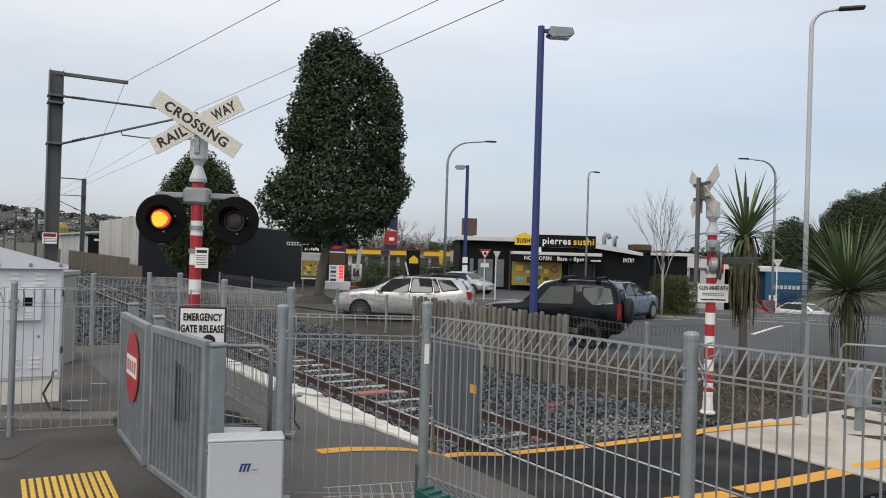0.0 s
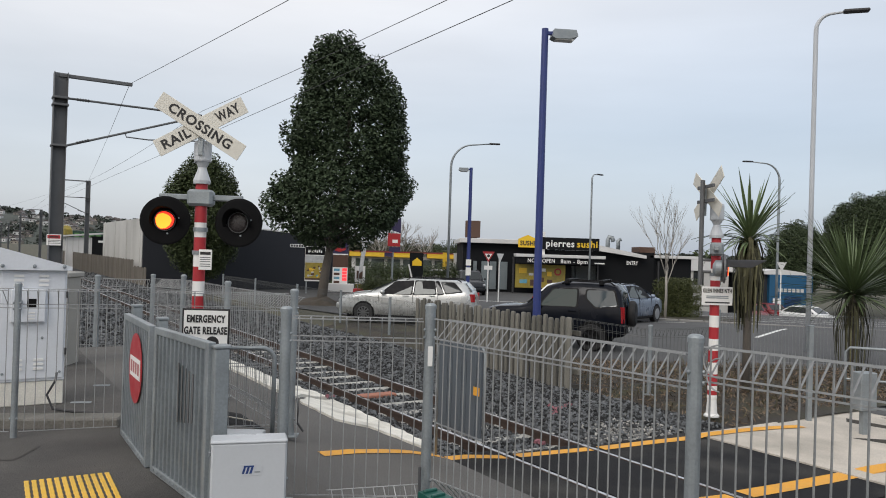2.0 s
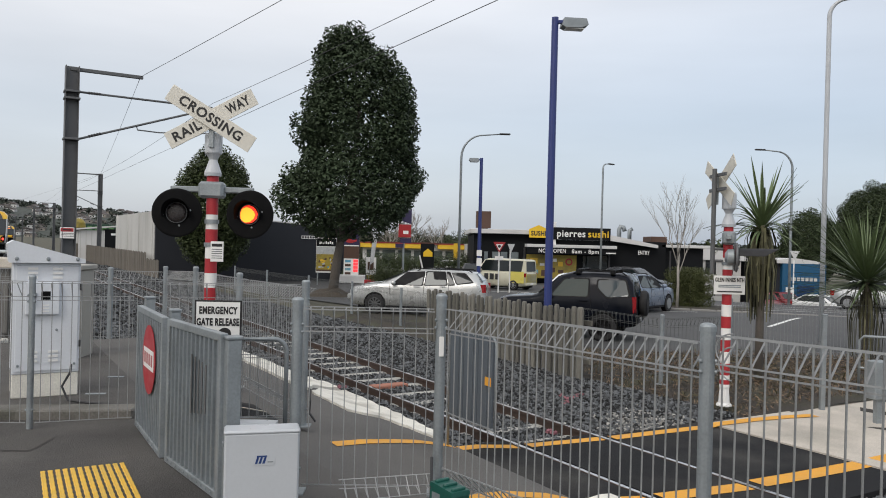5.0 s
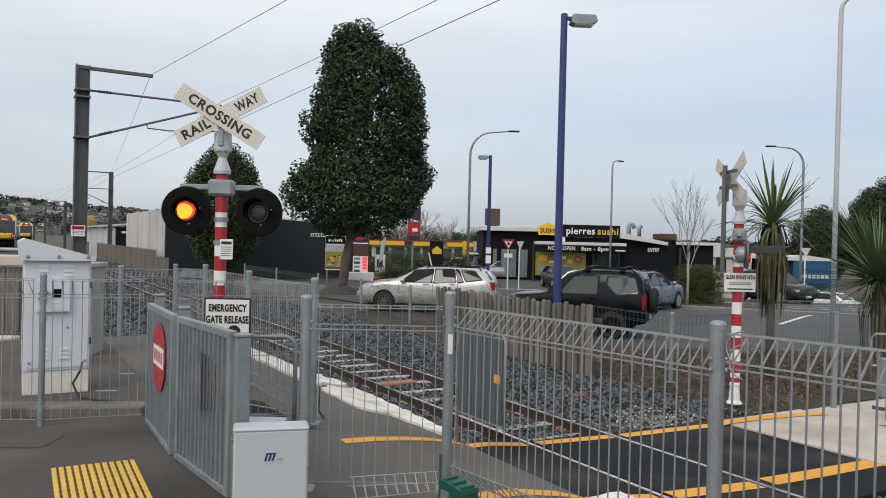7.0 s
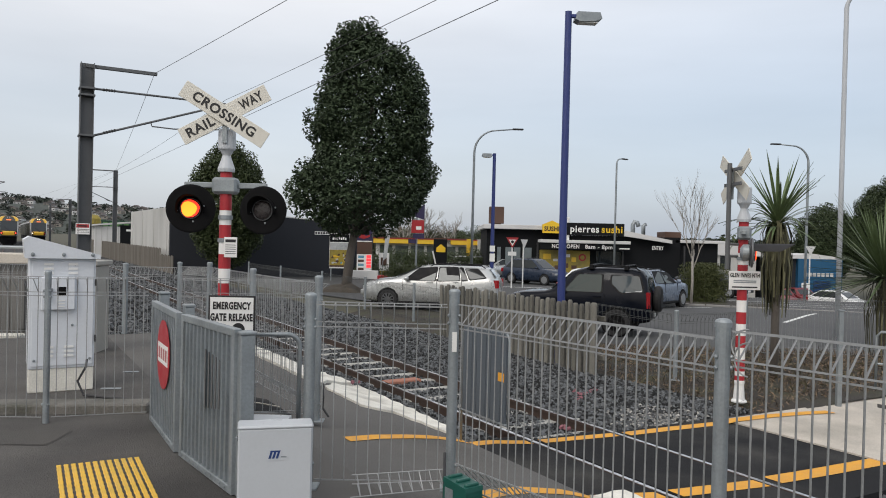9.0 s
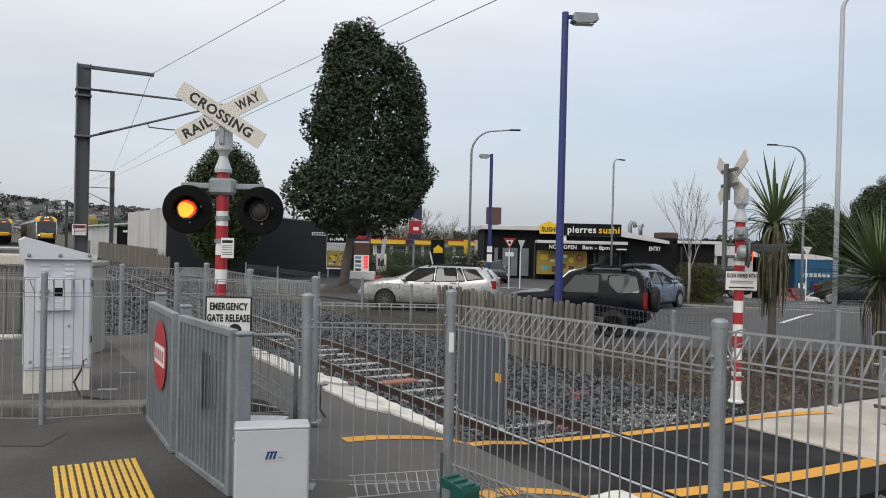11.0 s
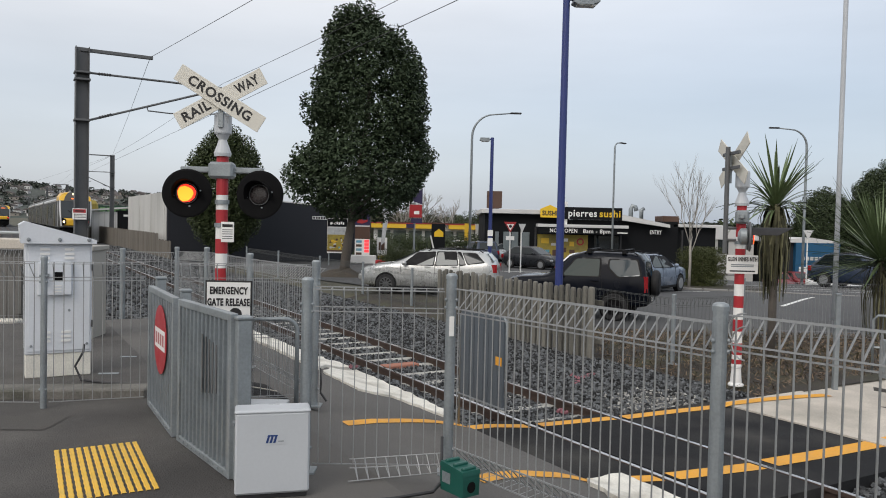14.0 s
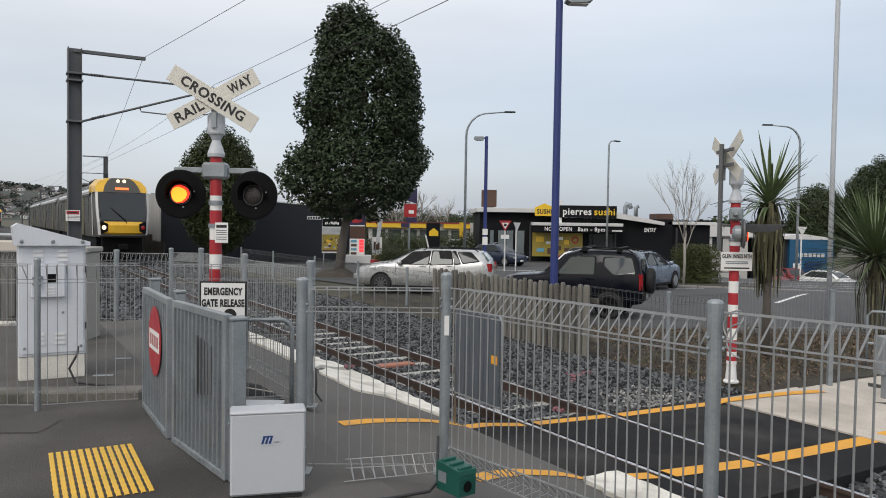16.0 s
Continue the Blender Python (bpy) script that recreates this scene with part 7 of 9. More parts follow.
# the tall magnolia beside the street
tree("magnolia_tree", pose(-4.62, 38, -0.25), "tall dense dark green evergreen tree with uneven outline", [(3.2, 1.7), (3.85, 2.9), (4.5, 3.25), (5.8, 3.35), (6.3, 3.0), (7.2, 2.85), (8.1, 2.95), (9.75, 2.75), (10.65, 2.5), (11.55, 1.9), (12.1, 1.45), (12.5, 1.3), (12.85, 1.2), (13.05, 0.9)],
     0.27, 11.5, 0.19, 430, 0.55, MAGNOLIA, 11, lumps=0.3, skew=lambda z: float(np.interp(z, (0, 3.2, 3.85, 4.5, 5.8, 6.3, 7.2, 8.1, 9.75, 10.65, 11.55, 12.2, 12.7, 13.3), (-0.25, 0.2, 0.38, 0.43, 0.58, 0.92, 1.05, 0.9, 0.88, 0.78, 0.55, 0.22, 0.26, 0.6))), gaps=0.2)
tree("dome_tree", pose(-13.0, 46, -0.25), "rounded dark green tree in front of the dark wall", [(1.2, 1.1), (2.5, 1.95), (3.6, 2.35), (5.0, 2.35), (6.7, 1.75), (7.9, 0.6)], 0.25, 6.5, 0.16, 620, 0.55, DOME, 21, gaps=0.05)
for x, y, prof, seed in ((31.4, 62, [(0.9, 1.6), (2.0, 2.6), (3.4, 3.0), (4.8, 2.7), (5.8, 1.9), (6.5, 0.9)], 31), (36.3, 61, [(1.0, 2.4), (3.0, 3.8), (5.2, 4.0), (7.0, 3.2), (8.4, 2.1), (9.3, 0.9)], 41), (42, 64, [(1.5, 2), (4, 4.5), (7, 4.6), (9.5, 3.2), (10.8, 1.4)], 51)):
    tree("spreading_tree", pose(x * 1.13, y * 1.15, -2.3), "broad dark green spreading tree across the street", [(h + 1.9, w) for h, w in prof], 0.4, prof[-1][0] + 0.9, 0.19, 420, 0.75, CONIFER, seed, gaps=0.04, lumps=0.25)


def shrub(name, m, label, clumps, leaf, per, material, seed, category="bush"):
    ob = thing(name, m, label, category)
    bm = B()
    for c in clumps[::2]:
        pipe(bm, [(c[0] * 0.2, c[1] * 0.2, -0.1), (c[0] * 0.6, c[1] * 0.6, c[2] * 0.5), (c[0] * 0.9, c[1] * 0.9, c[2])], 0.03, 5, 0.008)
    part("stem", bm, BARK, ob)
    v, f = crown(clumps, per, leaf, seed)
    stuff("foliage", v, f.tolist(), material, "", "", ob)
    return ob


g = np.random.default_rng(8)
BUSH = leaf_mat("bush_leaf", (0.085, 0.105, 0.042), 0.65)
shrub("hedge_bush", pose(11.7, 34.5, -0.25), "dense olive green clipped bush behind the kerb", [(0.75 * math.cos(t) * r, 0.6 * math.sin(t) * r, z, 0.42) for z in (0.4, 0.8, 1.2, 1.55) for r in (0.4, 1.0) for t in np.arange(0, 6.28, 0.9)], 0.07, 2600, HEDGE, 61)
shrub("round_bush", pose(-2.25, 40.5, -0.35), "rounded olive green bush beside the street", [(0.75 * math.cos(t) * r, 0.7 * math.sin(t) * r, z, 0.40) for z in (0.35, 0.7, 1.05) for r in (0.4, 1.0) for t in np.arange(0, 6.28, 1.0)], 0.10, 1500, BUSH, 62)
for x, y, k in ((-5.7, 53.9, 0.8), (-5.2, 62, 1.3), (1.2, 66, 1.6), (3.5, 66, 1.2), (-4.1, 70, 1.7), (-1.6, 71.5, 1.5), (2.9, 71, 1.8), (5.4, 70, 1.4)):
    shrub("garden_bush", pose(x, y, -0.44), "dark green garden bush by the fuel station", [(1.2 * k * math.cos(t) * r, 0.9 * k * math.sin(t) * r, z * k, 0.36 * k) for z in (0.3, 0.6, 0.9) for r in (0.4, 1.0) for t in np.arange(0, 6.28, 1.1)], 0.14, 420, DOME, int(70 + 10 * k))

WOODS = leaf_mat("winter_wood_leaf", (0.085, 0.085, 0.062), 0.8)
g = np.random.default_rng(77)
for x, h, green in ((-13.5, 3.4, 0), (-10.4, 4.0, 0), (-7.2, 4.6, 0), (-3.9, 4.9, 0), (-0.8, 4.4, 0), (2.4, 3.8, 1), (5.2, 4.3, 1), (8.0, 3.4, 1)):
    shrub("far_tree", pose(x, 108 + 3 * g.random(), -0.5), "dark green tree far behind the fuel station" if green else "brownish winter tree far behind the fuel station",
          [(2.0 * math.cos(t) * r + 0.3 * g.normal(), 1.2 * math.sin(t) * r, z * h + 0.25 * g.normal(), 0.55 + 0.35 * g.random()) for z in (0.35, 0.55, 0.75, 0.95) for r in (0.3, 0.9) for t in np.arange(0.3 * z, 6.28, 1.2)], 0.2, 170, DOME if green else WOODS, 90 + int(x), category="tree")


def blade_strip(base, out, length, width, rise, droop, n=6):
    """One long strap leaf: rows of left and right points."""
    out = Vector(out).normalized()
    side = out.cross(Vector((0, 0, 1))).normalized()
    L, R = [], []
    for i in range(n + 1):
        u = i / n
        p = Vector(base) + out * (length * u * (1 - 0.25 * droop * u)) + Vector((0, 0, length * (rise * u - droop * u * u)))
        w = width * (0.55 + 1.1 * u if u < 0.35 else 0.935 * (1 - ((u - 0.35) / 0.65) ** 1.6) + 0.02)
        L.append(p + side * w / 2 + Vector((0, 0, w * 0.18)))
        R.append(p - side * w / 2 + Vector((0, 0, w * 0.18)))
    M = [(a + b) / 2 - Vector((0, 0, width * 0.16)) for a, b in zip(L, R)]
    return L, M, R


def cordyline(m, label, trunk_h, r, n_leaf, length, skirt, seed, lean=0.0, trunk_r=0.09, stiff=0.0, up=1.5):
    ob = thing("cabbage_tree", m, label, "palm-like tree", group="cabbage trees")
    g = random.Random(seed)
    part("trunk", pipe(B(), [(0, 0, -0.1), (lean * 0.3, 0, trunk_h * 0.4), (lean * 0.7, 0, trunk_h * 0.75), (lean, 0, trunk_h)], trunk_r, 10, trunk_r * 0.75), BARK, ob, smooth=True)
    base = Vector((lean, 0, trunk_h))
    for i in range(n_leaf):
        t = g.random() * 6.283
        k = (i / n_leaf) ** 0.8
        rise = up * (1 - k) ** 1.2 + 0.10 + 0.2 * g.random() - 0.5 * stiff * k
        out = Vector((math.cos(t), math.sin(t), 0))
        ln = length * (0.75 + 0.4 * g.random()) / math.sqrt(1 + rise * rise * 0.7)
        bm = B()
        L, M, R = blade_strip(base + Vector((0, 0, -0.25 * k + 0.1)) + out * 0.05, out, ln, r * (0.8 + 0.4 * g.random()), rise, (0.12 + 0.75 * k * g.random() + 0.25 * k) * (1 - stiff))
        sheet(bm, [L, M, R])
        part("leaf", bm, CORDY, ob, smooth=True)
    bm = B()
    for i in range(skirt):
        t = g.random() * 6.283
        out = Vector((math.cos(t), math.sin(t), 0))
        z = trunk_h + 0.02 - 0.55 * g.random()
        ln = length * (0.55 + 0.95 * g.random())
        p0 = base * 1.0
        p0.z = z
        reach = (0.16 + 0.27 * g.random()) * length / 1.28
        side = out.cross(Vector((0, 0, 1)))
        w = r * 0.9
        rows = []
        for u in (0, 0.2, 0.45, 0.75, 1.0):
            x = reach * math.sin(min(1, u * 2.2) * math.pi / 2) * (1 - 0.25 * u)
            zz = z + 0.10 * math.sin(u * 6) * (1 - u) - ln * max(0, u - 0.08) * 0.95
            zz = max(zz, 0.03)
            rows.append((p0.x + out.x * x, p0.y + out.y * x, zz))
        sheet(bm, [[(x + side.x * w * s * (1 - 0.6 * j / 4), y + side.y * w * s * (1 - 0.6 * j / 4), zz) for j, (x, y, zz) in enumerate(rows)] for s in (-0.5, 0.5)])
    if skirt:
        tagged(part("dead_leaf_skirt", bm, DEADSKIRT, ob, "hanging skirt of olive and brown dead leaves"), kind="stuff")
    return ob


WEED = leaf_mat("weed_leaf", (0.09, 0.08, 0.045), 0.8, 0.4)
DEADSKIRT = leaf_mat("olive_dead_leaf", (0.095, 0.092, 0.05), 0.7, 0.6, island=0.7)
cordyline(pose(5.89, 13.6, 0), "cabbage tree with upright sword leaves and hanging dead skirt", 2.85, 0.055, 85, 1.02, 230, 5, trunk_r=0.075, stiff=0.2, up=1.9)
cordyline(pose(9.70, 16.9, -0.12), "low cabbage tree with a full round head of sword leaves", 1.95, 0.046, 300, 1.55, 60, 9, trunk_r=0.09, stiff=0.8, up=1.8)


def bare_tree(m, label, height, seed, r=0.09, spread=0.5, fan=0.55):
    ob = thing("bare_tree", m, label, "tree", group="bare winter trees")
    g = random.Random(seed)
    part("trunk", pipe(B(), [(0, 0, -0.1), (0.03, 0, height * 0.2), (0.0, 0.02, height * 0.42)], r, 8, r * 0.7), PALE_BARK, ob, smooth=True)

    def grow(bm, p, d, ln, rr, depth):
        q = p + d * ln
        mid = p.lerp(q, 0.5) + Vector((g.uniform(-1, 1), g.uniform(-1, 1), 0)) * ln * 0.06
        pipe(bm, [p, mid, q], rr, 5, rr * 0.62)
        if depth == 0:
            return
        for k in range(3 if depth > 1 else 2):
            nd = (d + Vector((g.uniform(-1, 1), g.uniform(-1, 1), g.uniform(-0.15, 0.75))) * spread).normalized()
            grow(bm, p.lerp(q, 0.55 + 0.45 * g.random()) if k else q, nd, ln * g.uniform(0.55, 0.8), rr * 0.58, depth - 1)
    for k in range(5):
        bm = B()
        t = 2 * math.pi * k / 5 + g.random()
        d = Vector((math.cos(t) * fan, math.sin(t) * fan, 1.0)).normalized()
        grow(bm, Vector((0, 0, height * (0.26 + 0.04 * k))), d, height * 0.22, r * 0.40, 4)
        part("branch", bm, PALE_BARK, ob, smooth=True)
    return ob


bare_tree(pose(10.72, 33.2, -0.25), "slender leafless tree with pale bark", 5.7, 3, 0.068, 0.40, 0.36)
for x, y, h, s in ((-2.2, 84, 7.0, 5), (-4.6, 88, 6.0, 6), (0.5, 90, 6.5, 7)):
    bare_tree(pose(x, y, -0.5), "leafless winter tree far behind the fuel station", h, s, 0.16, 0.6)

# dead leaves, twigs and weeds on the verge
g = np.random.default_rng(17)
n = 15000
x, y = g.uniform(3.0, 12.0, n), g.uniform(10.5, 17.3, n)
a, s = (x - ORG.x) * AL.x + (y - ORG.y) * AL.y, (x - ORG.x) * AC.x + (y - ORG.y) * AC.y
keep = (a > 0.3) & (s > 2.9)
p = np.stack([x[keep], y[keep], np.zeros(keep.sum())], 1)
p[:, 2] = [HG(u, v) + 0.055 for u, v, _ in p]
p[:, 2] += g.random(len(p)) * 0.05
v, f = leaves(p, np.tile((0, 0, 0.6), (len(p), 1)), 0.12, 0.10, 0.8, 18)
stuff("dead_leaves", v, f.tolist(), DEADLEAF, "dry grey-brown strap leaves and twigs littering the soil", "leaf litter")
n = 600
a, s = g.uniform(0.6, 4.2, n), g.uniform(3.4, 8.0, n)
p = np.array(ORG)[None] + a[:, None] * np.array(AL)[None] + s[:, None] * np.array(AC)[None]
p[:, 2] = [HG(x, y) + 0.02 for x, y, _ in p]
p[:, 2] += g.random(len(p)) ** 2 * 0.35
v, f = leaves(p, np.tile((1.0, 0, 0.0), (len(p), 1)), 0.17, 0.14, 0.9, 19)
stuff("weeds", v, f.tolist(), WEED, "low dull green and brown weeds along the fence", "weeds")


# ---- buildings ----
BLACK_WALL = mat("black_painted_wall", (0.011, 0.012, 0.0135), 0.8, vary=0.25, scale=0.8, fine=20, bump=0.1)
BLACK_WALL.node_tree.nodes["Principled BSDF"].inputs["Specular IOR Level"].default_value = 0.12
CHARCOAL_WALL = mat("charcoal_block_wall", (0.032, 0.035, 0.042), 0.8, vary=0.15, scale=0.5, fine=15, bump=0.15)
CHARCOAL_WALL.node_tree.nodes["Principled BSDF"].inputs["Specular IOR Level"].default_value = 0.15
PALE_WALL = mat("pale_grey_wall", (0.52, 0.52, 0.50), 0.85, vary=0.14, scale=0.5, fine=15, bump=0.1, dirt=(0.30, 0.30, 0.28), dirt_amount=0.7, stretch=(1, 1, 0.3))
OFFWHITE = mat("off_white_fascia", (0.62, 0.62, 0.61), 0.6, vary=0.08, scale=1, fine=20, bump=0.05, dirt=(0.5, 0.5, 0.48), dirt_amount=0.5)
SIGN_YELLOW = mat("sign_yellow", (0.78, 0.50, 0.02), 0.45, vary=0.06, scale=2, fine=30, bump=0.0)
CANOPY_YELLOW = mat("canopy_yellow", (0.72, 0.46, 0.03), 0.5, vary=0.08, scale=1, fine=20, bump=0.0)
BROWN = mat("brown_cladding", (0.085, 0.045, 0.03), 0.7, vary=0.2, scale=2, fine=20, bump=0.1)
SIGN_RED = mat("sign_red", (0.36, 0.02, 0.025), 0.45, vary=0.08, bump=0.0)
SIGN_BLUE = mat("sign_navy", (0.028, 0.022, 0.07), 0.45, vary=0.08, bump=0.0)
BRIGHT_BLUE = mat("bright_blue_wall", (0.010, 0.085, 0.18), 0.6, vary=0.12, scale=0.8, fine=20, bump=0.05)
GREEN_SIGN = mat("dark_green_sign", (0.012, 0.05, 0.028), 0.6, vary=0.1, bump=0.0)
POSTER = mat("yellow_poster", (0.32, 0.245, 0.035), 0.5, vary=0.25, scale=2.2, fine=9, bump=0.0, dirt=(0.16, 0.14, 0.05), dirt_amount=0.8)
POSTER_PALE = mat("pale_poster", (0.42, 0.44, 0.45), 0.5, vary=0.3, scale=3, fine=9, bump=0.0)
POSTER_BLUE = mat("blue_poster", (0.10, 0.30, 0.42), 0.5, vary=0.3, scale=2, fine=8, bump=0.0, dirt=(0.45, 0.40, 0.20), dirt_amount=0.8)
NEON = glow("red_display", (1.0, 0.05, 0.06), 0.8)
PAVE = mat("street_pavement", (0.24, 0.235, 0.225), 0.9, vary=0.15, scale=1, fine=30, bump=0.2)
GZ = -0.44

# sushi shop: black single-storey block with a pale roof edge
AWAY = Matrix.Translation((0, 0, 2.32)) @ Matrix.Diagonal((1.17, 1.17, 1.17, 1)) @ Matrix.Translation((0, 0, -2.32))
shop = thing("sushi_shop", AWAY @ pose(0, 0, GZ), "black single-storey takeaway shop with pale roof edge", "shop")
part("wall", box(B(), 2.8, 8.4, 51.2, 60, 0, 3.65), BLACK_WALL, shop)
part("front_wall", box(B(), 8.41, 15.4, 50.2, 60, 0, 3.35), BLACK_WALL, shop)
part("side_wall", box(B(), 15.41, 18.0, 50.6, 60, 0, 3.0), BLACK_WALL, shop)
part("roof_edge", box(B(), 2.55, 8.6, 50.7, 60.2, 3.655, 3.95, 0.02), OFFWHITE, shop, "pale roof fascia")
part("roof_edge", prism(B(), [(11.6, 3.36), (14.7, 2.95), (14.7, 3.15), (11.6, 3.72)], 9.6, m=pose(0, 49.6, 0)), OFFWHITE, shop, "sloping pale roof fascia")
part("roof_edge", box(B(), 15.1, 18.3, 50.2, 60.2, 3.01, 3.2, 0.02), OFFWHITE, shop, "pale roof fascia")
board = part("name_board", box(B(), 7.9, 11.62, 49.75, 49.9, 3.35, 4.15, 0.02), BLACK_WALL, shop, "black sign board with white and yellow name")
lettering("lettering", "pierres", 0.62, WHITE, board, pose(9.04, 49.73, 3.74, 90, 0, 0), width=1.85, bold=0.012)
lettering("lettering", "sushi", 0.62, SIGN_YELLOW, board, pose(10.82, 49.73, 3.74, 90, 0, 0), width=1.35, bold=0.012)
house = part("yellow_house_sign", prism(B(), [(6.40, 3.45), (7.62, 3.45), (7.62, 3.98), (7.64, 4.0), (7.02, 4.28), (6.38, 4.0)], 0.12, m=pose(0, 50.4, 0)), SIGN_YELLOW, shop, "yellow house-shaped sign")
lettering("lettering", "SUSHI", 0.42, LETTER, house, pose(7.01, 50.385, 3.72, 90, 0, 0), width=0.98, bold=0.015)
for x, w in ((8.0, 0.08),):
    part("flagpole", box(B(), x - w, x + w, 49.9, 50.1, 2.6, 4.5), WHITE, shop)
canopy = part("canopy", box(B(), 6.1, 11.9, 49.1, 50.35, 2.82, 3.02, 0.02), OFFWHITE, shop, "pale flat awning edge")
under = part("awning_board", box(B(), 6.15, 11.85, 49.2, 49.3, 2.42, 2.80), BLACK_WALL, shop, "black board with opening hours")
lettering("lettering", "NOW OPEN", 0.36, WHITE, under, pose(7.75, 49.18, 2.6, 90, 0, 0), width=1.75, bold=0.006)
lettering("lettering", "8am - 8pm", 0.36, WHITE, under, pose(9.88, 49.18, 2.6, 90, 0, 0), width=1.75, bold=0.006)
lettering("lettering", "ENTRY", 0.36, WHITE, shop, pose(13.75, 49.55, 2.62, 90, 0, 0), width=0.74, bold=0.006)
part("small_bar", box(B(), 11.2, 11.85, 49.17, 49.19, 2.5, 2.58), WHITE, under)
part("poster_window", box(B(), 6.2, 9.5, 50.1, 50.16, 0.8, 2.35, 0.01), POSTER, shop, "yellow poster that covers the shop window")
for x, z, w, h, m_ in ((6.5, 1.1, 0.5, 0.25, POSTER_BLUE), (7.5, 1.9, 0.7, 0.2, WHITE), (8.3, 1.15, 0.35, 0.22, BROWN), (7.1, 1.62, 0.3, 0.16, OFFWHITE), (6.45, 1.75, 0.5, 0.35, CANOPY_YELLOW), (7.7, 1.2, 0.4, 0.3, BROWN), (8.3, 1.6, 0.3, 0.3, CANOPY_YELLOW), (7.2, 0.95, 0.25, 0.4, BROWN)):
    part("poster_patch", box(B(), x, x + w, 50.085, 50.098, z, z + h), m_, shop)
part("poster_ring", lathe(B(), [(0.24, 0), (0.24, 0.01), (0.01, 0.011)], 20, m=pose(9.0, 50.09, 1.9, 90, 0, 0)), SIGN_RED, shop)
part("poster_dot", lathe(B(), [(0.14, 0), (0.14, 0.01), (0.01, 0.011)], 16, m=pose(9.0, 50.07, 1.9, 90, 0, 0)), POSTER, shop)
part("shop_window", box(B(), 9.9, 11.6, 50.1, 50.16, 0.5, 2.35, 0.01), WINDOW, shop)
# the reflections in these panes are put in as a mottled pale colour
for x0, x1 in ((3.5, 3.75), (4.05, 4.5), (4.6, 5.05), (5.2, 5.8)):
    part("door_pane", box(B(), x0, x1, 51.1, 51.16, 0.6, 2.45, 0.01), mat("pale_reflection_glass", (0.16, 0.19, 0.20), 0.1, vary=0.3, scale=1.5, bump=0.0), shop)
for x in (6.05, 11.6, 15.6):
    part("post", box(B(), x - 0.05, x + 0.05, 49.9, 50.05, 0, 2.8), PLASTIC, shop)
part("roof_pipe", pipe(B(), [(13.2, 54, 3.3), (13.2, 54, 4.2), (13.3, 54, 4.45), (13.5, 54, 4.4), (13.6, 54, 4.1)], 0.16, 8), GALV, shop, smooth=True)
part("roof_pipe", pipe(B(), [(14.2, 55, 3.2), (14.2, 55, 4.2), (14.4, 55, 4.3)], 0.15, 8), GALV, shop, smooth=True)
part("roof_box", box(B(), 14.9, 16.0, 52, 54, 3.21, 3.75, 0.02), BROWN, shop)
part("foundation", box(B(), 2.9, 18.4, 50.0, 59.9, -2.2, -0.01), BLACK_WALL, shop)
part("step", box(B(), 2.6, 18.6, 48.4, 50.05, 0.0, 0.10, 0.02), PAVE, shop)
part("dome", lathe(B(), [(0.5, 3.65), (0.45, 3.9), (0.2, 4.05)], 12, m=pose(10.4, 51.5, 0)), PLASTIC, shop)
tower = thing("brown_roof_sign", AWAY @ pose(3.68, 55, GZ), "brown box sign raised above the shop roof", "sign")
part("box", box(B(), -0.55, 0.5, -0.3, 0.4, 4.1, 5.3, 0.02), BROWN, tower)
part("stand", box(B(), -0.3, 0.3, -0.1, 0.1, 0, 4.1), BROWN, tower)

# charcoal warehouse with a pale side
wh = thing("warehouse", pose(-17.2, 48, -0.35, 0, 0, 30.18) @ Matrix.Diagonal((0.8, 0.8, 0.912, 1)), "charcoal block warehouse with pale grey side wall", "building")
part("front_wall", prism(B(), [(0, 0), (17, 0), (17, 3.95), (9.2, 4.38), (0, 4.80)], 0.3), CHARCOAL_WALL, wh, "charcoal painted wall")
part("roof_edge", prism(B(), [(0, 4.81), (9.2, 4.39), (17, 3.96), (17, 4.04), (9.2, 4.47), (0, 4.89)], 0.35), OFFWHITE, wh)
part("side_wall", box(B(), -0.05, 0.25, 0.31, 20.4, 0, 4.82), PALE_WALL, wh, "stained pale grey wall")
for k in range(4):
    part("wall_rib", box(B(), -0.10, -0.052, 1.0 + 6.0 * k, 1.25 + 6.0 * k, 0, 4.9), PALE_WALL, wh)
part("roof", box(B(), 0.26, 17, 0.36, 20.4, 3.7, 3.9), PALE_WALL, wh)
part("lettering_bar", box(B(), 11.9, 14.1, -0.06, -0.02, 3.18, 3.42), WHITE, wh)
for k in range(9):
    part("writing_bar", box(B(), 11.95 + 0.235 * k, 12.12 + 0.235 * k, -0.065, -0.061, 3.22, 3.38), PLASTIC, wh)
bb = thing("billboard", pose(-6.8, 49.6, GZ, 0, 0, 8) @ Matrix.Diagonal((0.8, 0.8, 0.92, 1)), "tall advertising panel with black header and yellow picture", "billboard")
part("panel", box(B(), -0.8, 0.8, -0.05, 0.05, 0.9, 3.35, 0.01), WHITE, bb)
part("header", box(B(), -0.78, 0.78, -0.06, -0.052, 2.75, 3.3), BLACK_WALL, bb)
for k in range(7):
    part("writing_bar", box(B(), -0.57 + 0.165 * k, -0.45 + 0.165 * k, -0.066, -0.061, 2.9 + 0.03 * (k % 2), 3.06 + 0.05 * ((k * 3) % 2)), WHITE, bb)
part("picture", box(B(), -0.78, 0.78, -0.06, -0.052, 1.0, 2.2), POSTER, bb)
part("picture_sky", box(B(), -0.78, 0.78, -0.06, -0.052, 2.21, 2.7), POSTER_PALE, bb)
part("picture_base", box(B(), -0.78, 0.78, -0.066, -0.061, 1.0, 1.12), BROWN, bb)
g = np.random.default_rng(41)
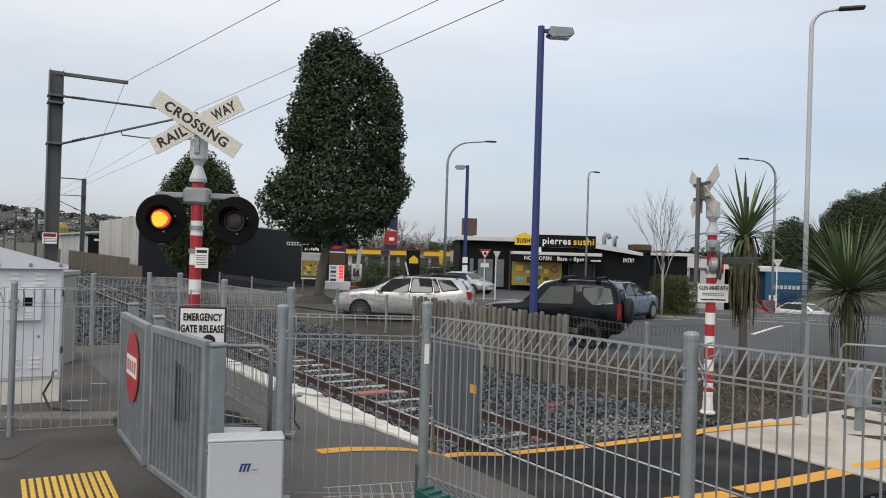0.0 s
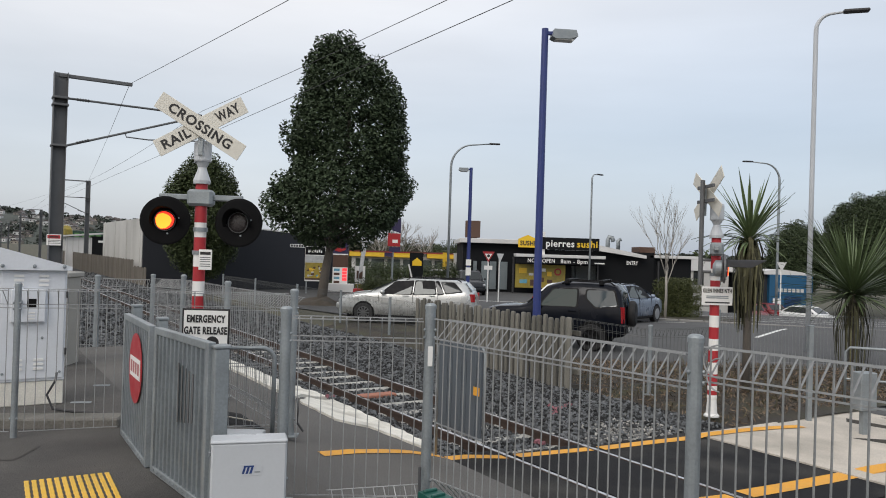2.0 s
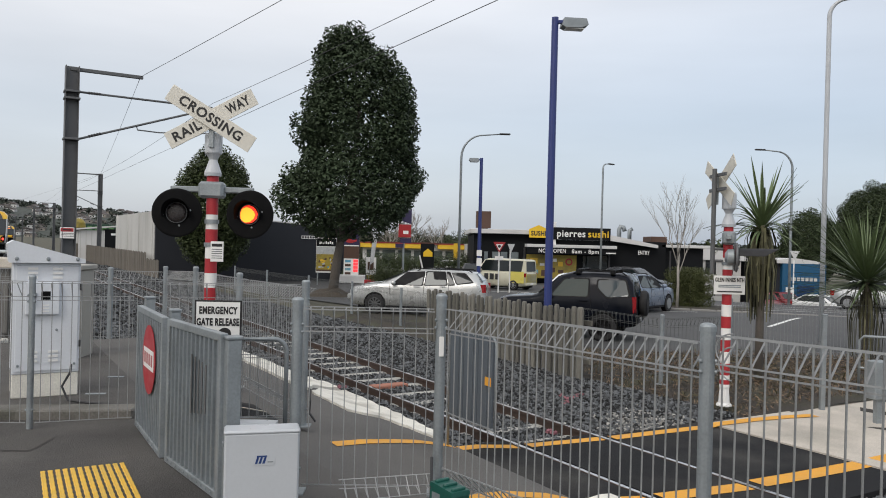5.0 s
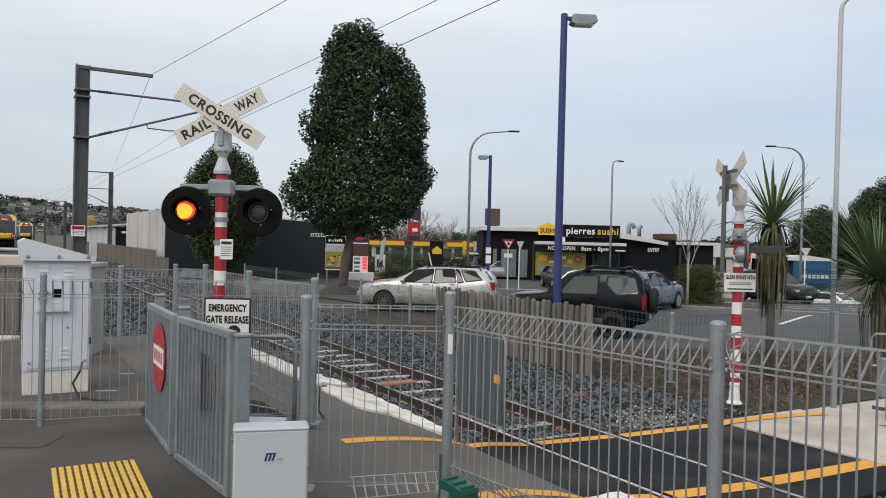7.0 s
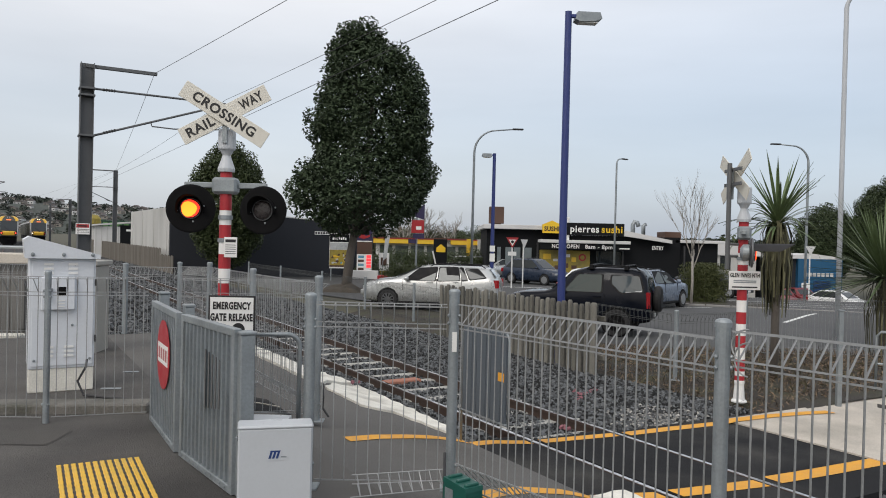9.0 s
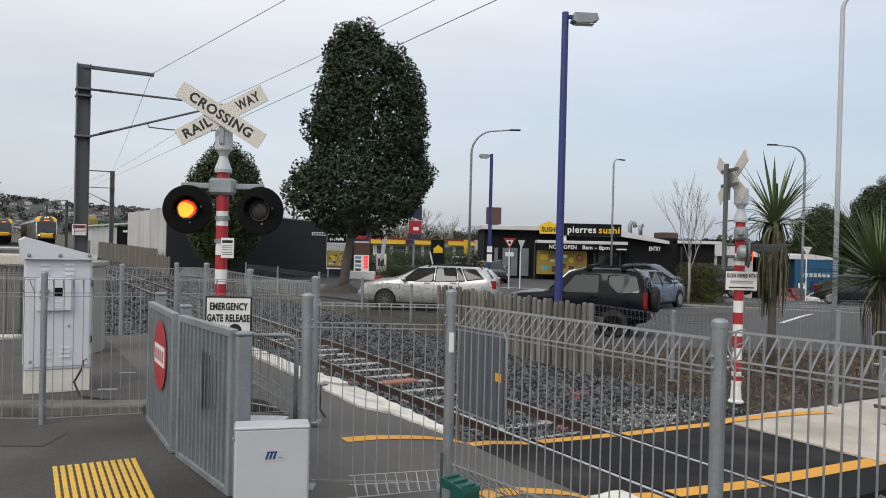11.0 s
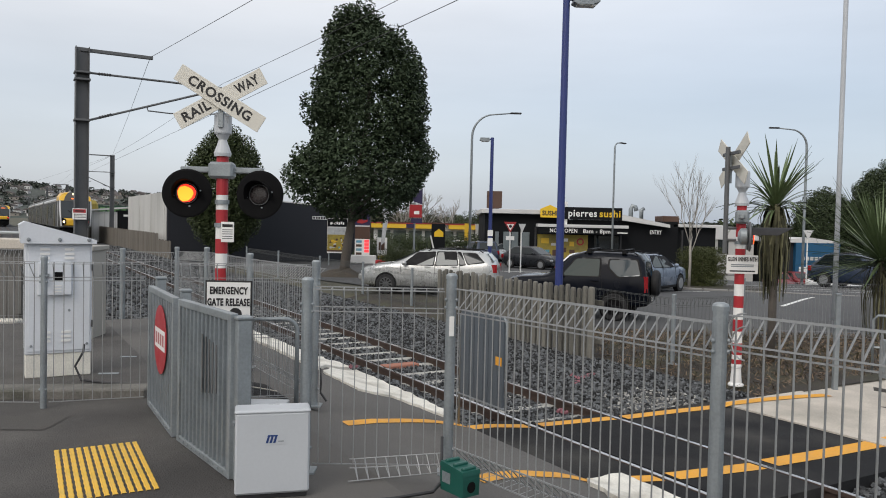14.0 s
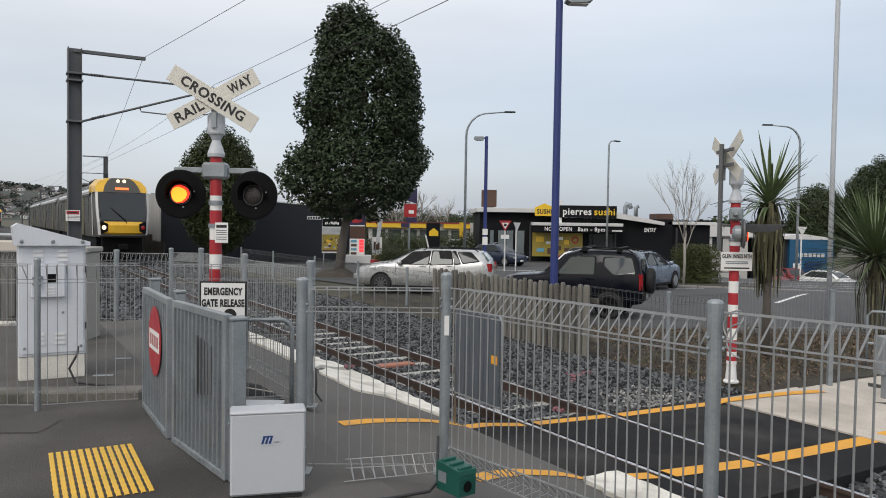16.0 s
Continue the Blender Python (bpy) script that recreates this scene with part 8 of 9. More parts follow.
for k in range(22):
    x, z, w, h = -0.7 + 1.2 * g.random(), 1.15 + 0.75 * g.random(), 0.10 + 0.22 * g.random(), 0.05 + 0.12 * g.random()
    part("picture_patch", prism(B(), [(x, z), (x + w * 0.6, z - h * 0.3), (x + w, z + h * 0.4), (x + w * 0.7, z + h), (x + w * 0.1, z + h * 0.8)], 0.005, m=pose(0, -0.062 - 0.0004 * k, 0)),
         (BROWN, CANOPY_YELLOW, POSTER_BLUE if x > -0.1 else BROWN, POSTER_PALE)[k % 4], bb)
part("leg", box(B(), -0.7, -0.6, -0.04, 0.04, 0, 0.9), GALV, bb)
part("leg", box(B(), 0.6, 0.7, -0.04, 0.04, 0, 0.9), GALV, bb)

# shed and shops left of the warehouse
shed = thing("white_shed", pose(-31.6, 76, -0.4, 0, 0, 25), "low white shed with dark front and pale roof", "shed")
part("wall", box(B(), -2.85, -0.55, 0, 6, 0, 3.35), OFFWHITE, shed)
for k in range(5):
    part("wall_rib", box(B(), -2.75 + 0.5 * k, -2.68 + 0.5 * k, -0.03, -0.001, 0, 3.3), PALE_WALL, shed)
part("dark_front", box(B(), -0.54, 3.4, -0.05, 6, 0, 3.5), BLACK_WALL, shed)
part("writing_bar", box(B(), 0.0, 0.8, -0.07, -0.052, 2.9, 3.1), WHITE, shed)
part("roof", prism(B(), [(-3.2, 3.36), (3.6, 4.05), (3.6, 4.2), (-3.2, 3.51)], 6.6, m=pose(0, -0.3, 0)), OFFWHITE, shed)
sg = thing("green_store_sign", pose(-41.6, 98, -0.4, 0, 0, 20) @ Matrix.Diagonal((0.75, 1, 1.2, 1)), "dark green store sign with yellow end", "sign")
part("board", box(B(), -3.6, 3.2, 0, 0.4, 2.7, 3.6, 0.02), GREEN_SIGN, sg)
part("stripe", box(B(), 3.21, 9.5, 0, 0.4, 3.2, 3.7, 0.02), CANOPY_YELLOW, sg)
for k in range(4):
    part("writing_bar", box(B(), -2.6 + 1.1 * k, -1.85 + 1.1 * k, -0.03, -0.01, 2.9, 3.4), mat("sign_green_letter", (0.10, 0.22, 0.08), 0.5, bump=0.0) if k == 0 else bpy.data.materials["sign_green_letter"], sg)
part("stand", box(B(), -3.2, 9.2, 0.1, 0.3, 0, 2.6), PALE_WALL, sg)
dome = thing("yellow_dome_sign", pose(-41.3, 90, -0.42) @ Matrix.Diagonal((0.55, 0.55, 0.97, 1)), "rounded dull yellow roof sign", "sign")
part("cap", lathe(B(), [(1.3, 3.6), (1.55, 3.9), (1.5, 4.5), (1.0, 4.9), (0.3, 5.0)], 18), POSTER, dome)
part("stand", box(B(), -0.9, 0.9, -0.6, 0.6, 0, 3.6), PALE_WALL, dome)

# fuel station: long low shop with a yellow band
fs = thing("fuel_station", pose(0, 0, GZ), "low fuel station shop with a yellow fascia band", "fuel station")
part("wall", box(B(), -7.0, 3.2, 78, 86, 0, 2.5), OFFWHITE, fs)
part("fascia", box(B(), -7.2, -0.8, 77.4, 86.2, 2.40, 2.86, 0.02), CANOPY_YELLOW, fs, "yellow fascia band")
part("fascia", box(B(), 0.6, 3.6, 77.4, 86.2, 2.40, 2.86, 0.02), CANOPY_YELLOW, fs, "yellow fascia band")
part("red_line", box(B(), -7.25, 3.65, 77.35, 86.3, 2.87, 2.93), SIGN_RED, fs)
part("roof", prism(B(), [(-7.2, 2.94), (3.6, 2.94), (2.6, 3.04), (-6.2, 3.04)], 8, m=pose(0, 78, 0)), BROWN, fs)
for k in range(6):
    part("shop_window", box(B(), -6.6 + 1.6 * k, -5.3 + 1.6 * k, 77.9, 77.98, 0.5, 2.2, 0.01), mat("pale_shop_glass", (0.07, 0.085, 0.08), 0.15, vary=0.6, scale=1.2, bump=0.0) if k == 0 else bpy.data.materials["pale_shop_glass"], fs)
part("yellow_column", box(B(), 2.0, 2.35, 70, 70.3, 0, 3.0), CANOPY_YELLOW, fs)
part("grey_wing", box(B(), 3.3, 7.0, 74, 80, 0, 3.0), PALE_WALL, fs)
mb = thing("menu_board", pose(-0.35, 62, GZ), "black drive-through menu board with yellow house mark", "sign")
part("panel", box(B(), -0.55, 0.55, -0.1, 0.1, 0.4, 2.9, 0.02), BLACK_WALL, mb)
part("yellow_mark", prism(B(), [(-0.32, 1.85), (0.42, 1.85), (0.42, 2.2), (0.05, 2.5), (-0.32, 2.2)], 0.02, m=pose(0, -0.13, 0)), SIGN_YELLOW, mb)
part("slogan_strip", box(B(), -0.06, 0.06, -0.13, -0.105, 0.7, 1.9, m=pose(-0.15, 0, 0.1, 0, -14, 0)), OFFWHITE, mb)
part("stand", box(B(), -0.3, 0.3, -0.05, 0.05, 0, 0.4), PLASTIC, mb)
ps = thing("price_sign", pose(-5.55, 53, GZ) @ Matrix.Diagonal((0.88, 0.88, 0.93, 1)), "tall navy fuel price sign with glowing red digits", "sign")
part("pillar", box(B(), -0.55, 0.62, -0.12, 0.12, 0, 4.1, 0.02), SIGN_BLUE, ps)
part("red_swoosh", prism(B(), [(-0.40, 3.05), (0.0, 2.98), (0.40, 3.12), (0.45, 3.3), (0.1, 3.2), (-0.2, 3.45), (-0.05, 3.75), (-0.35, 3.5)], 0.02, m=pose(0, -0.15, 0)), SIGN_RED, ps)
part("brown_band", box(B(), -0.55, 0.62, -0.14, -0.122, 1.85, 2.75), BROWN, ps)
part("pale_line", box(B(), -0.55, 0.62, -0.14, -0.122, 2.76, 2.84), WHITE, ps)
part("pale_panel", box(B(), -0.55, 0.62, -0.14, -0.122, 0.55, 1.84), WHITE, ps)
for k in range(4):
    part("price_row", box(B(), -0.45, 0.0, -0.148, -0.141, 0.66 + 0.3 * k, 0.84 + 0.3 * k), POSTER_BLUE if k % 2 else BROWN, ps)
    part("price_display", box(B(), 0.2, 0.56, -0.15, -0.141, 0.85 + 0.24 * k, 1.06 + 0.24 * k, 0.01), NEON, ps, "glowing red price digits")
flag = thing("feather_flag", pose(-4.35, 53.2, GZ), "narrow grey feather flag leaning on its pole", "flag")
part("pole", rod(B(), (0, 0, 0), (0.28, 0, 3.6), 0.02, n=6), GALV, flag)
part("cloth", prism(B(), [(0.10, 1.3), (0.34, 1.5), (0.58, 3.2), (0.50, 3.55), (0.28, 3.6)], 0.02, m=pose(0, -0.03, 0)), POSTER_PALE, flag)
fl = thing("pole_sign", pose(-2.15, 56, GZ) @ Matrix.Diagonal((0.85, 1, 1.2, 1)), "red and navy sign panel on a pole", "sign")
part("pole", rod(B(), (0.1, 0, 0), (0.1, 0, 4.3), 0.09, n=10), GALV, fl)
part("upper", prism(B(), [(-0.15, 3.75), (0.75, 3.55), (0.75, 4.5), (0.5, 4.4), (-0.15, 4.1)], 0.12, m=pose(0, -0.1, 0)), SIGN_BLUE, fl)
part("lower", box(B(), -0.35, 0.72, -0.12, -0.02, 2.75, 3.53), SIGN_RED, fl)
part("lower_bar", box(B(), 0.05, 0.5, -0.13, -0.121, 2.95, 3.15), WHITE, fl)
part("name_plate", box(B(), -0.2, 0.75, -0.12, -0.04, 2.4, 2.7), SIGN_BLUE, fl)
part("name_plate", box(B(), -0.6, 0.1, -0.12, -0.04, 2.1, 2.36), SIGN_BLUE, fl)
wb = thing("white_planter", pose(-5.5, 52.3, GZ), "long white planter box beside the street", "planter")
part("trough", box(B(), -1.0, 1.0, -0.3, 0.3, 0.05, 0.62, 0.03), OFFWHITE, wb)
part("foot", box(B(), -0.9, 0.9, -0.2, 0.2, 0.0, 0.05), PLASTIC, wb)
pb = thing("poster_stand", pose(-4.55, 58, GZ), "white upright poster stand with dark picture", "sign")
part("panel", box(B(), -0.38, 0.38, -0.04, 0.04, 0.4, 1.75, 0.01), WHITE, pb)
part("picture", box(B(), -0.25, 0.2, -0.05, -0.042, 0.8, 1.4), BROWN, pb)
part("foot", box(B(), -0.3, 0.3, -0.1, 0.1, 0.0, 0.4), POSTER, pb)
rk = thing("red_kerb_block", pose(-3.85, 52.2, GZ), "low bright red kerb block", "kerb")
part("block", box(B(), -0.7, 0.7, -0.2, 0.2, 0, 0.32, 0.04), SIGN_RED, rk)


# road signs
def triangle(bm, w, y, grow=0.0, depth=0.01):
    h = w * 0.866
    return prism(bm, [(-w / 2 - grow, h / 2 + grow * 0.6), (w / 2 + grow, h / 2 + grow * 0.6), (0, -h / 2 - grow * 1.2)], depth, m=pose(0, y, 0))


gw = thing("give_way_sign", pose(4.05, 46.0, GZ), "red-edged roundabout give way sign on a white post", "road sign")
part("post", rod(B(), (0, 0, 0), (0, 0, 2.9), 0.045, n=8), WHITE, gw)
face = part("face", triangle(B(), 0.74, -0.07), SIGN_RED, gw, m=pose(0, 0, 2.75))
part("white_field", triangle(B(), 0.44, -0.085), WHITE, face)
part("ring_mark", lathe(B(), [(0.09, 0), (0.09, 0.004)], 16, m=pose(0, -0.087, 0.06, 90, 0, 0)), LETTER, face)
part("sub_plate", box(B(), -0.25, 0.25, -0.08, -0.065, 1.98, 2.22, 0.005), WHITE, gw)
gw2 = thing("sign_back", pose(4.75, 46.3, GZ, 0, 0, 40), "pale back of a triangular road sign on a post", "road sign", group="road sign backs")
part("post", rod(B(), (0, 0, 0), (0.0, 0, 2.75), 0.04, n=8), WHITE, gw2)
part("face", triangle(B(), 0.62, -0.07), OFFWHITE, gw2, m=pose(0, 0, 2.7))
gw3 = thing("sign_back", pose(22.6, 47.5, GZ, 0, 0, 5), "pale back of a triangular road sign on a post", "road sign", group="road sign backs")
part("post", rod(B(), (0, 0, -2.0), (0.0, 0, 2.75), 0.04, n=8), WHITE, gw3)
part("face", triangle(B(), 0.66, -0.07), OFFWHITE, gw3, m=pose(0, 0, 2.7))
part("notice", box(B(), -0.13, 0.13, 0.09, 0.11, 2.25, 2.55), WHITE, stop_pole, "small white notice")
part("notice", box(B(), -0.13, 0.13, 0.09, 0.11, 1.75, 2.15), WHITE, stop_pole, "small white notice")

# blue shop and white roofs across the street
bs = thing("blue_shop", pose(29.8, 64, GZ), "bright blue shop with white roof across the street", "shop")
part("wall", box(B(), -0.3, 3.4, 0, 6, -2.0, 2.0), BRIGHT_BLUE, bs)
part("side_wing", box(B(), -2.2, -0.31, 0.4, 6, -2.0, 2.0), CHARCOAL_WALL, bs)
part("gable", prism(B(), [(-2.4, 2.01), (3.6, 2.01), (3.6, 2.12), (0.9, 2.45), (-2.4, 2.14)], 6.2), OFFWHITE, bs)
for k in range(7):
    part("writing_bar", box(B(), 0.2 + 0.36 * k, 0.46 + 0.36 * k, -0.05, -0.02, 0.55, 0.85), PALE_WALL, bs)
part("door", box(B(), 0.0, 0.7, -0.05, -0.02, -2.0, 0.0), WHITE, bs)
part("window", box(B(), 1.0, 2.4, -0.05, -0.02, -1.0, 0.2), mat("blue_glass", (0.02, 0.05, 0.12), 0.15, bump=0.0), bs)
ww = thing("white_house", pose(23.6, 66, GZ), "pale house with low white gable roof", "house")
part("wall", box(B(), -3.4, 3.2, 0, 8, -2.0, 2.1), PALE_WALL, ww)
part("roof", prism(B(), [(-3.9, 2.11), (3.7, 2.11), (3.7, 2.4), (0.6, 3.3), (-3.9, 2.5)], 8.4, m=pose(0, -0.2, 0)), OFFWHITE, ww)
for k in range(4):
    part("window", box(B(), -2.9 + 1.5 * k, -2.0 + 1.5 * k, -0.04, -0.01, 0.9, 2.1), WINDOW, ww)
# kerbs and markings of the car park
bm = B()
for k in range(24):
    box(bm, -4 + 1.0 * k, -3.03 + 1.0 * k, 0, 0.18, -0.1, 0.13, 0.02)
kerb = part("kerb", bm, PAVE, m=pose(9.0, 32.5, -0.18, 0, 0, -20))
tagged(kerb, "grey concrete street kerb", "kerb", kind="structure")
LINE = mat("white_road_paint", (0.70, 0.70, 0.68), 0.7, vary=0.1, scale=4, fine=60, bump=0.1)
for p, q, w in (((10.73, 24.1), (13.7, 28.2), 0.14), ((14.6, 20.3), (17.4, 24.0), 0.14), ((7.2, 30.0), (10.8, 30.8), 0.13), ((15.0, 33.8), (24.0, 31.2), 0.14), ((14.5, 36.0), (25.0, 33.4), 0.14), ((14.0, 38.5), (27.0, 35.6), 0.14), ((3.0, 47.2), (7.6, 46.5), 0.25)):
    p, q = Vector(p), Vector(q)
    d = (q - p).normalized()
    side = Vector((-d.y, d.x)) * w / 2
    n = 8
    bm = B()
    L, R = [], []
    for i in range(n + 1):
        c = p.lerp(q, i / n)
        L.append((c.x + side.x, c.y + side.y, HG(c.x + side.x, c.y + side.y) + 0.024))
        R.append((c.x - side.x, c.y - side.y, HG(c.x - side.x, c.y - side.y) + 0.024))
    sheet(bm, [L, R])
    tagged(part("road_marking", bm, LINE), "white painted line on the asphalt", "line marking", kind="structure")
# raised island round the hedge and the bare tree
bm = B()
lathe(bm, [(2.6, -0.1), (2.6, 0.10), (2.5, 0.13), (1.2, 0.18)], 26)
for v in bm.verts:
    v.co.x *= 1.5
tagged(part("verge_island", bm, SOIL, m=pose(11.2, 34.2, -0.28, 0, 0, -15)), "low planted traffic island with brown soil", "verge", kind="structure")

# ---- far hillside with houses ----
# distance haze is put into this colour, lighter and bluer than the woods
HILL = mat("hazed_wooded_hillside", (0.055, 0.066, 0.058), 0.95, vary=0.5, scale=0.01, fine=0.1, bump=0.0, dirt=(0.08, 0.088, 0.076), dirt_amount=0.7)
FAR = 2.2


def hill_z(x, y):
    u = max(0, min(1, (y / FAR - 430) / 160))
    x = x / FAR
    v = max(0, min(1, (x + 235) / 90))
    peak = 4.8 + 14.5 * (1 - v * v * (3 - 2 * v)) + 11 * math.exp(-((x + 390) / 85) ** 2)
    peak += 1.4 * noise.noise(Vector((x * 0.05, y * 0.02, 0))) + 0.9 * noise.noise(Vector((x * 0.2, 0, 3)))
    return -2 + FAR * peak * math.sin(u * math.pi / 2)


bm = B()
rows = []
for j in range(9):
    y = FAR * (430 + 20 * j)
    rows.append([(FAR * (-560 + 10.5 * i), y, hill_z(FAR * (-560 + 10.5 * i), y)) for i in range(90)])
sheet(bm, rows)
tagged(part("backdrop", bm, HILL, smooth=True), "distant wooded hillside", "hill", kind="structure")
g = np.random.default_rng(77)
HOUSE_WHITE, HOUSE_TAN, HOUSE_ROOF = mat("far_house_white", (0.52, 0.52, 0.51), 0.8, vary=0.15, scale=0.1, fine=1, bump=0.0, rand=0.5), mat("far_house_tan", (0.26, 0.24, 0.21), 0.8, vary=0.15, scale=0.1, fine=1, bump=0.0), mat("far_roof", (0.09, 0.08, 0.078), 0.8, vary=0.3, scale=0.1, fine=1, bump=0.0, rand=0.6)
proto = []
for w, d, h, wall in ((10, 8, 6.0, HOUSE_WHITE), (14, 8, 5.5, HOUSE_TAN), (9, 7, 7.5, HOUSE_WHITE)):
    ob = thing("hillside_house", pose(0, 0, -60), "small pale house with dark roof on the far hillside", "house", group="hillside houses")
    part("wall", box(B(), -w / 2, w / 2, 0, d, -3, h * 0.62), wall, ob)
    part("roof", prism(B(), [(-w / 2 - 0.4, h * 0.62), (w / 2 + 0.4, h * 0.62), (0.6, h), (-0.6, h)], d + 0.8, m=pose(0, -0.4, 0)), HOUSE_ROOF, ob)
    for k in (-0.28, 0.22):
        part("window", box(B(), w * k - 0.9, w * k + 0.9, -0.06, 0.0, 0.8, 2.4), TRAIN_GLASS, ob)
    proto.append(ob)
for i in range(250):
    x = FAR * (float(g.uniform(-420, -190)) if i < 215 else float(g.uniform(-150, 20)))
    y = FAR * (430 + 145 * float(g.random()) ** 0.9)
    mm = pose(x, y, hill_z(x, y), 0, 0, float(g.uniform(-35, 35)))
    if i < 3:
        proto[i].matrix_basis = mm
    else:
        copy_thing(proto[i % 3], mm)
# woods on the hillside
clumps = []
for i in range(1500):
    x = FAR * float(g.uniform(-520, 330))
    y = FAR * (430 + 160 * float(g.random()) if g.random() < 0.7 else 590)
    r = float(g.uniform(3.0, 7.5))
    clumps.append((x, y, hill_z(x, y) + r * 0.5, r))
v, f = crown(clumps, 1.3, 3.6, 91, aspect=0.8)
# leaf colour lightened to hold the haze
FAR_WOOD = leaf_mat("hazed_wood_leaf", (0.045, 0.055, 0.045), 0.9, 0.4)
stuff("far_woods", v, f.tolist(), FAR_WOOD, "dark trees scattered over the far hillside", "woods")
# lower trees just behind the shops
clumps = []
for i in range(170):
    x = float(g.uniform(-26, 60))
    y = float(g.uniform(112, 140))
    r = float(g.uniform(1.0, 2.1))
    clumps.append((x, y, -0.4 - dip(x, y) * float(g.random()) + float(g.uniform(0.6, 3.4)), r))
v, f = crown(clumps, 26, 0.75, 95, aspect=0.7)
stuff("street_woods", v, f.tolist(), DOME, "row of dark trees behind the street", "woods")


# ---- what moves ----
def lane(px, near=False):
    """A place on the street by its bearing."""
    k = (px - 784) / 1358
    y = (53.4 if near else 56.8) / (1 + (0.663 if k < 0 else 0.6 if near else 0.9) * k)
    return Vector((k * y, y, HG(k * y, y) + 0.02))


def drive(ob, rows, near=False, lead=6.0, tail=None, swing=((0.0, 0.0),)):
    """Rows of (seconds, bearing). Before the first a car comes down the side road; tail keeps it going after the last; swing turns it further."""
    pts = []
    t0, b0 = rows[0]
    p0 = lane(b0, near)
    if lead and t0 > 0:
        far = p0 + Vector((-0.4, 6.0, 0))
        pts += [(max(0.0, t0 - 0.9), far)] if t0 - 0.9 > 0.05 else []
        if t0 - 0.9 > 0.05:
            pts = [(0.0, far + Vector((0.01 * (t0 - 0.9), 1.0, 0)) * lead * (t0 - 0.9))] + pts
    pts += [(t, lane(b, near)) for t, b in rows]
    if tail:
        pts += tail
    if pts[0][0] > 0:
        pts = [(0.0, pts[0][1] - (pts[1][1] - pts[0][1]) / (pts[1][0] - pts[0][0]) * pts[0][0])] + pts
    if pts[-1][0] < 16:
        v = (pts[-1][1] - pts[-2][1]) / (pts[-1][0] - pts[-2][0])
        pts.append((16.0, pts[-1][1] + v * (16 - pts[-1][0])))
    pts = [p for p in pts if p[0] <= 16.0]
    keyed = []
    last = None
    for i, (t, p) in enumerate(pts):
        a, b = pts[max(i - 1, 0)][1], pts[min(i + 1, len(pts) - 1)][1]
        d = b - a
        yaw = math.degrees(math.atan2(d.y, d.x)) + 180 + float(np.interp(t, [r[0] for r in swing], [r[1] for r in swing]))
        if last is not None:
            while yaw - last > 180:
                yaw -= 360
            while yaw - last < -180:
                yaw += 360
            yaw = max(min(yaw, last + 85), last - 85)
        last = yaw
        keyed.append((t, pose(p.x, p.y, p.z, 0, 0, yaw)))
    walk(ob, keyed)


def run_train(cars, rows, s_of):
    """Rows of (seconds, place of the cab along the track)."""
    def where(a):
        return T(a, s_of(a))
    for k, ob in enumerate(cars):
        keyed = []
        for t, a in rows:
            a0, a1 = a + 24.4 * k, a + 24.4 * k + 20
            p, q = where(a0), where(a1)
            d = q - p
            keyed.append((t, pose(p.x, p.y, 0, 0, 0, math.degrees(math.atan2(d.y, d.x)) - 90)))
        walk(ob, keyed)


def other_track(a):
    return float(np.interp(a, (0, 10, 30, 53, 66, 100, 130, 400), (-8.6, -8.4, -7.3, -6.05, -5.55, -4.97, -4.8, -4.6)))


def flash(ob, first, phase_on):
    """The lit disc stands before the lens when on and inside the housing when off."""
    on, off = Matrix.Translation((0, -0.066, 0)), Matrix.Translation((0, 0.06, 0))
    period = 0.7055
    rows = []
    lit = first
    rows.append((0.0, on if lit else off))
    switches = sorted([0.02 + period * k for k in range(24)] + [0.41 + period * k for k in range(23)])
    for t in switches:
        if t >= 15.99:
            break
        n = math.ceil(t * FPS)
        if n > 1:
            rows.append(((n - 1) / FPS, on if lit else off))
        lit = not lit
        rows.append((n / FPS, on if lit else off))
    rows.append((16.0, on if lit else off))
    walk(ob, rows)


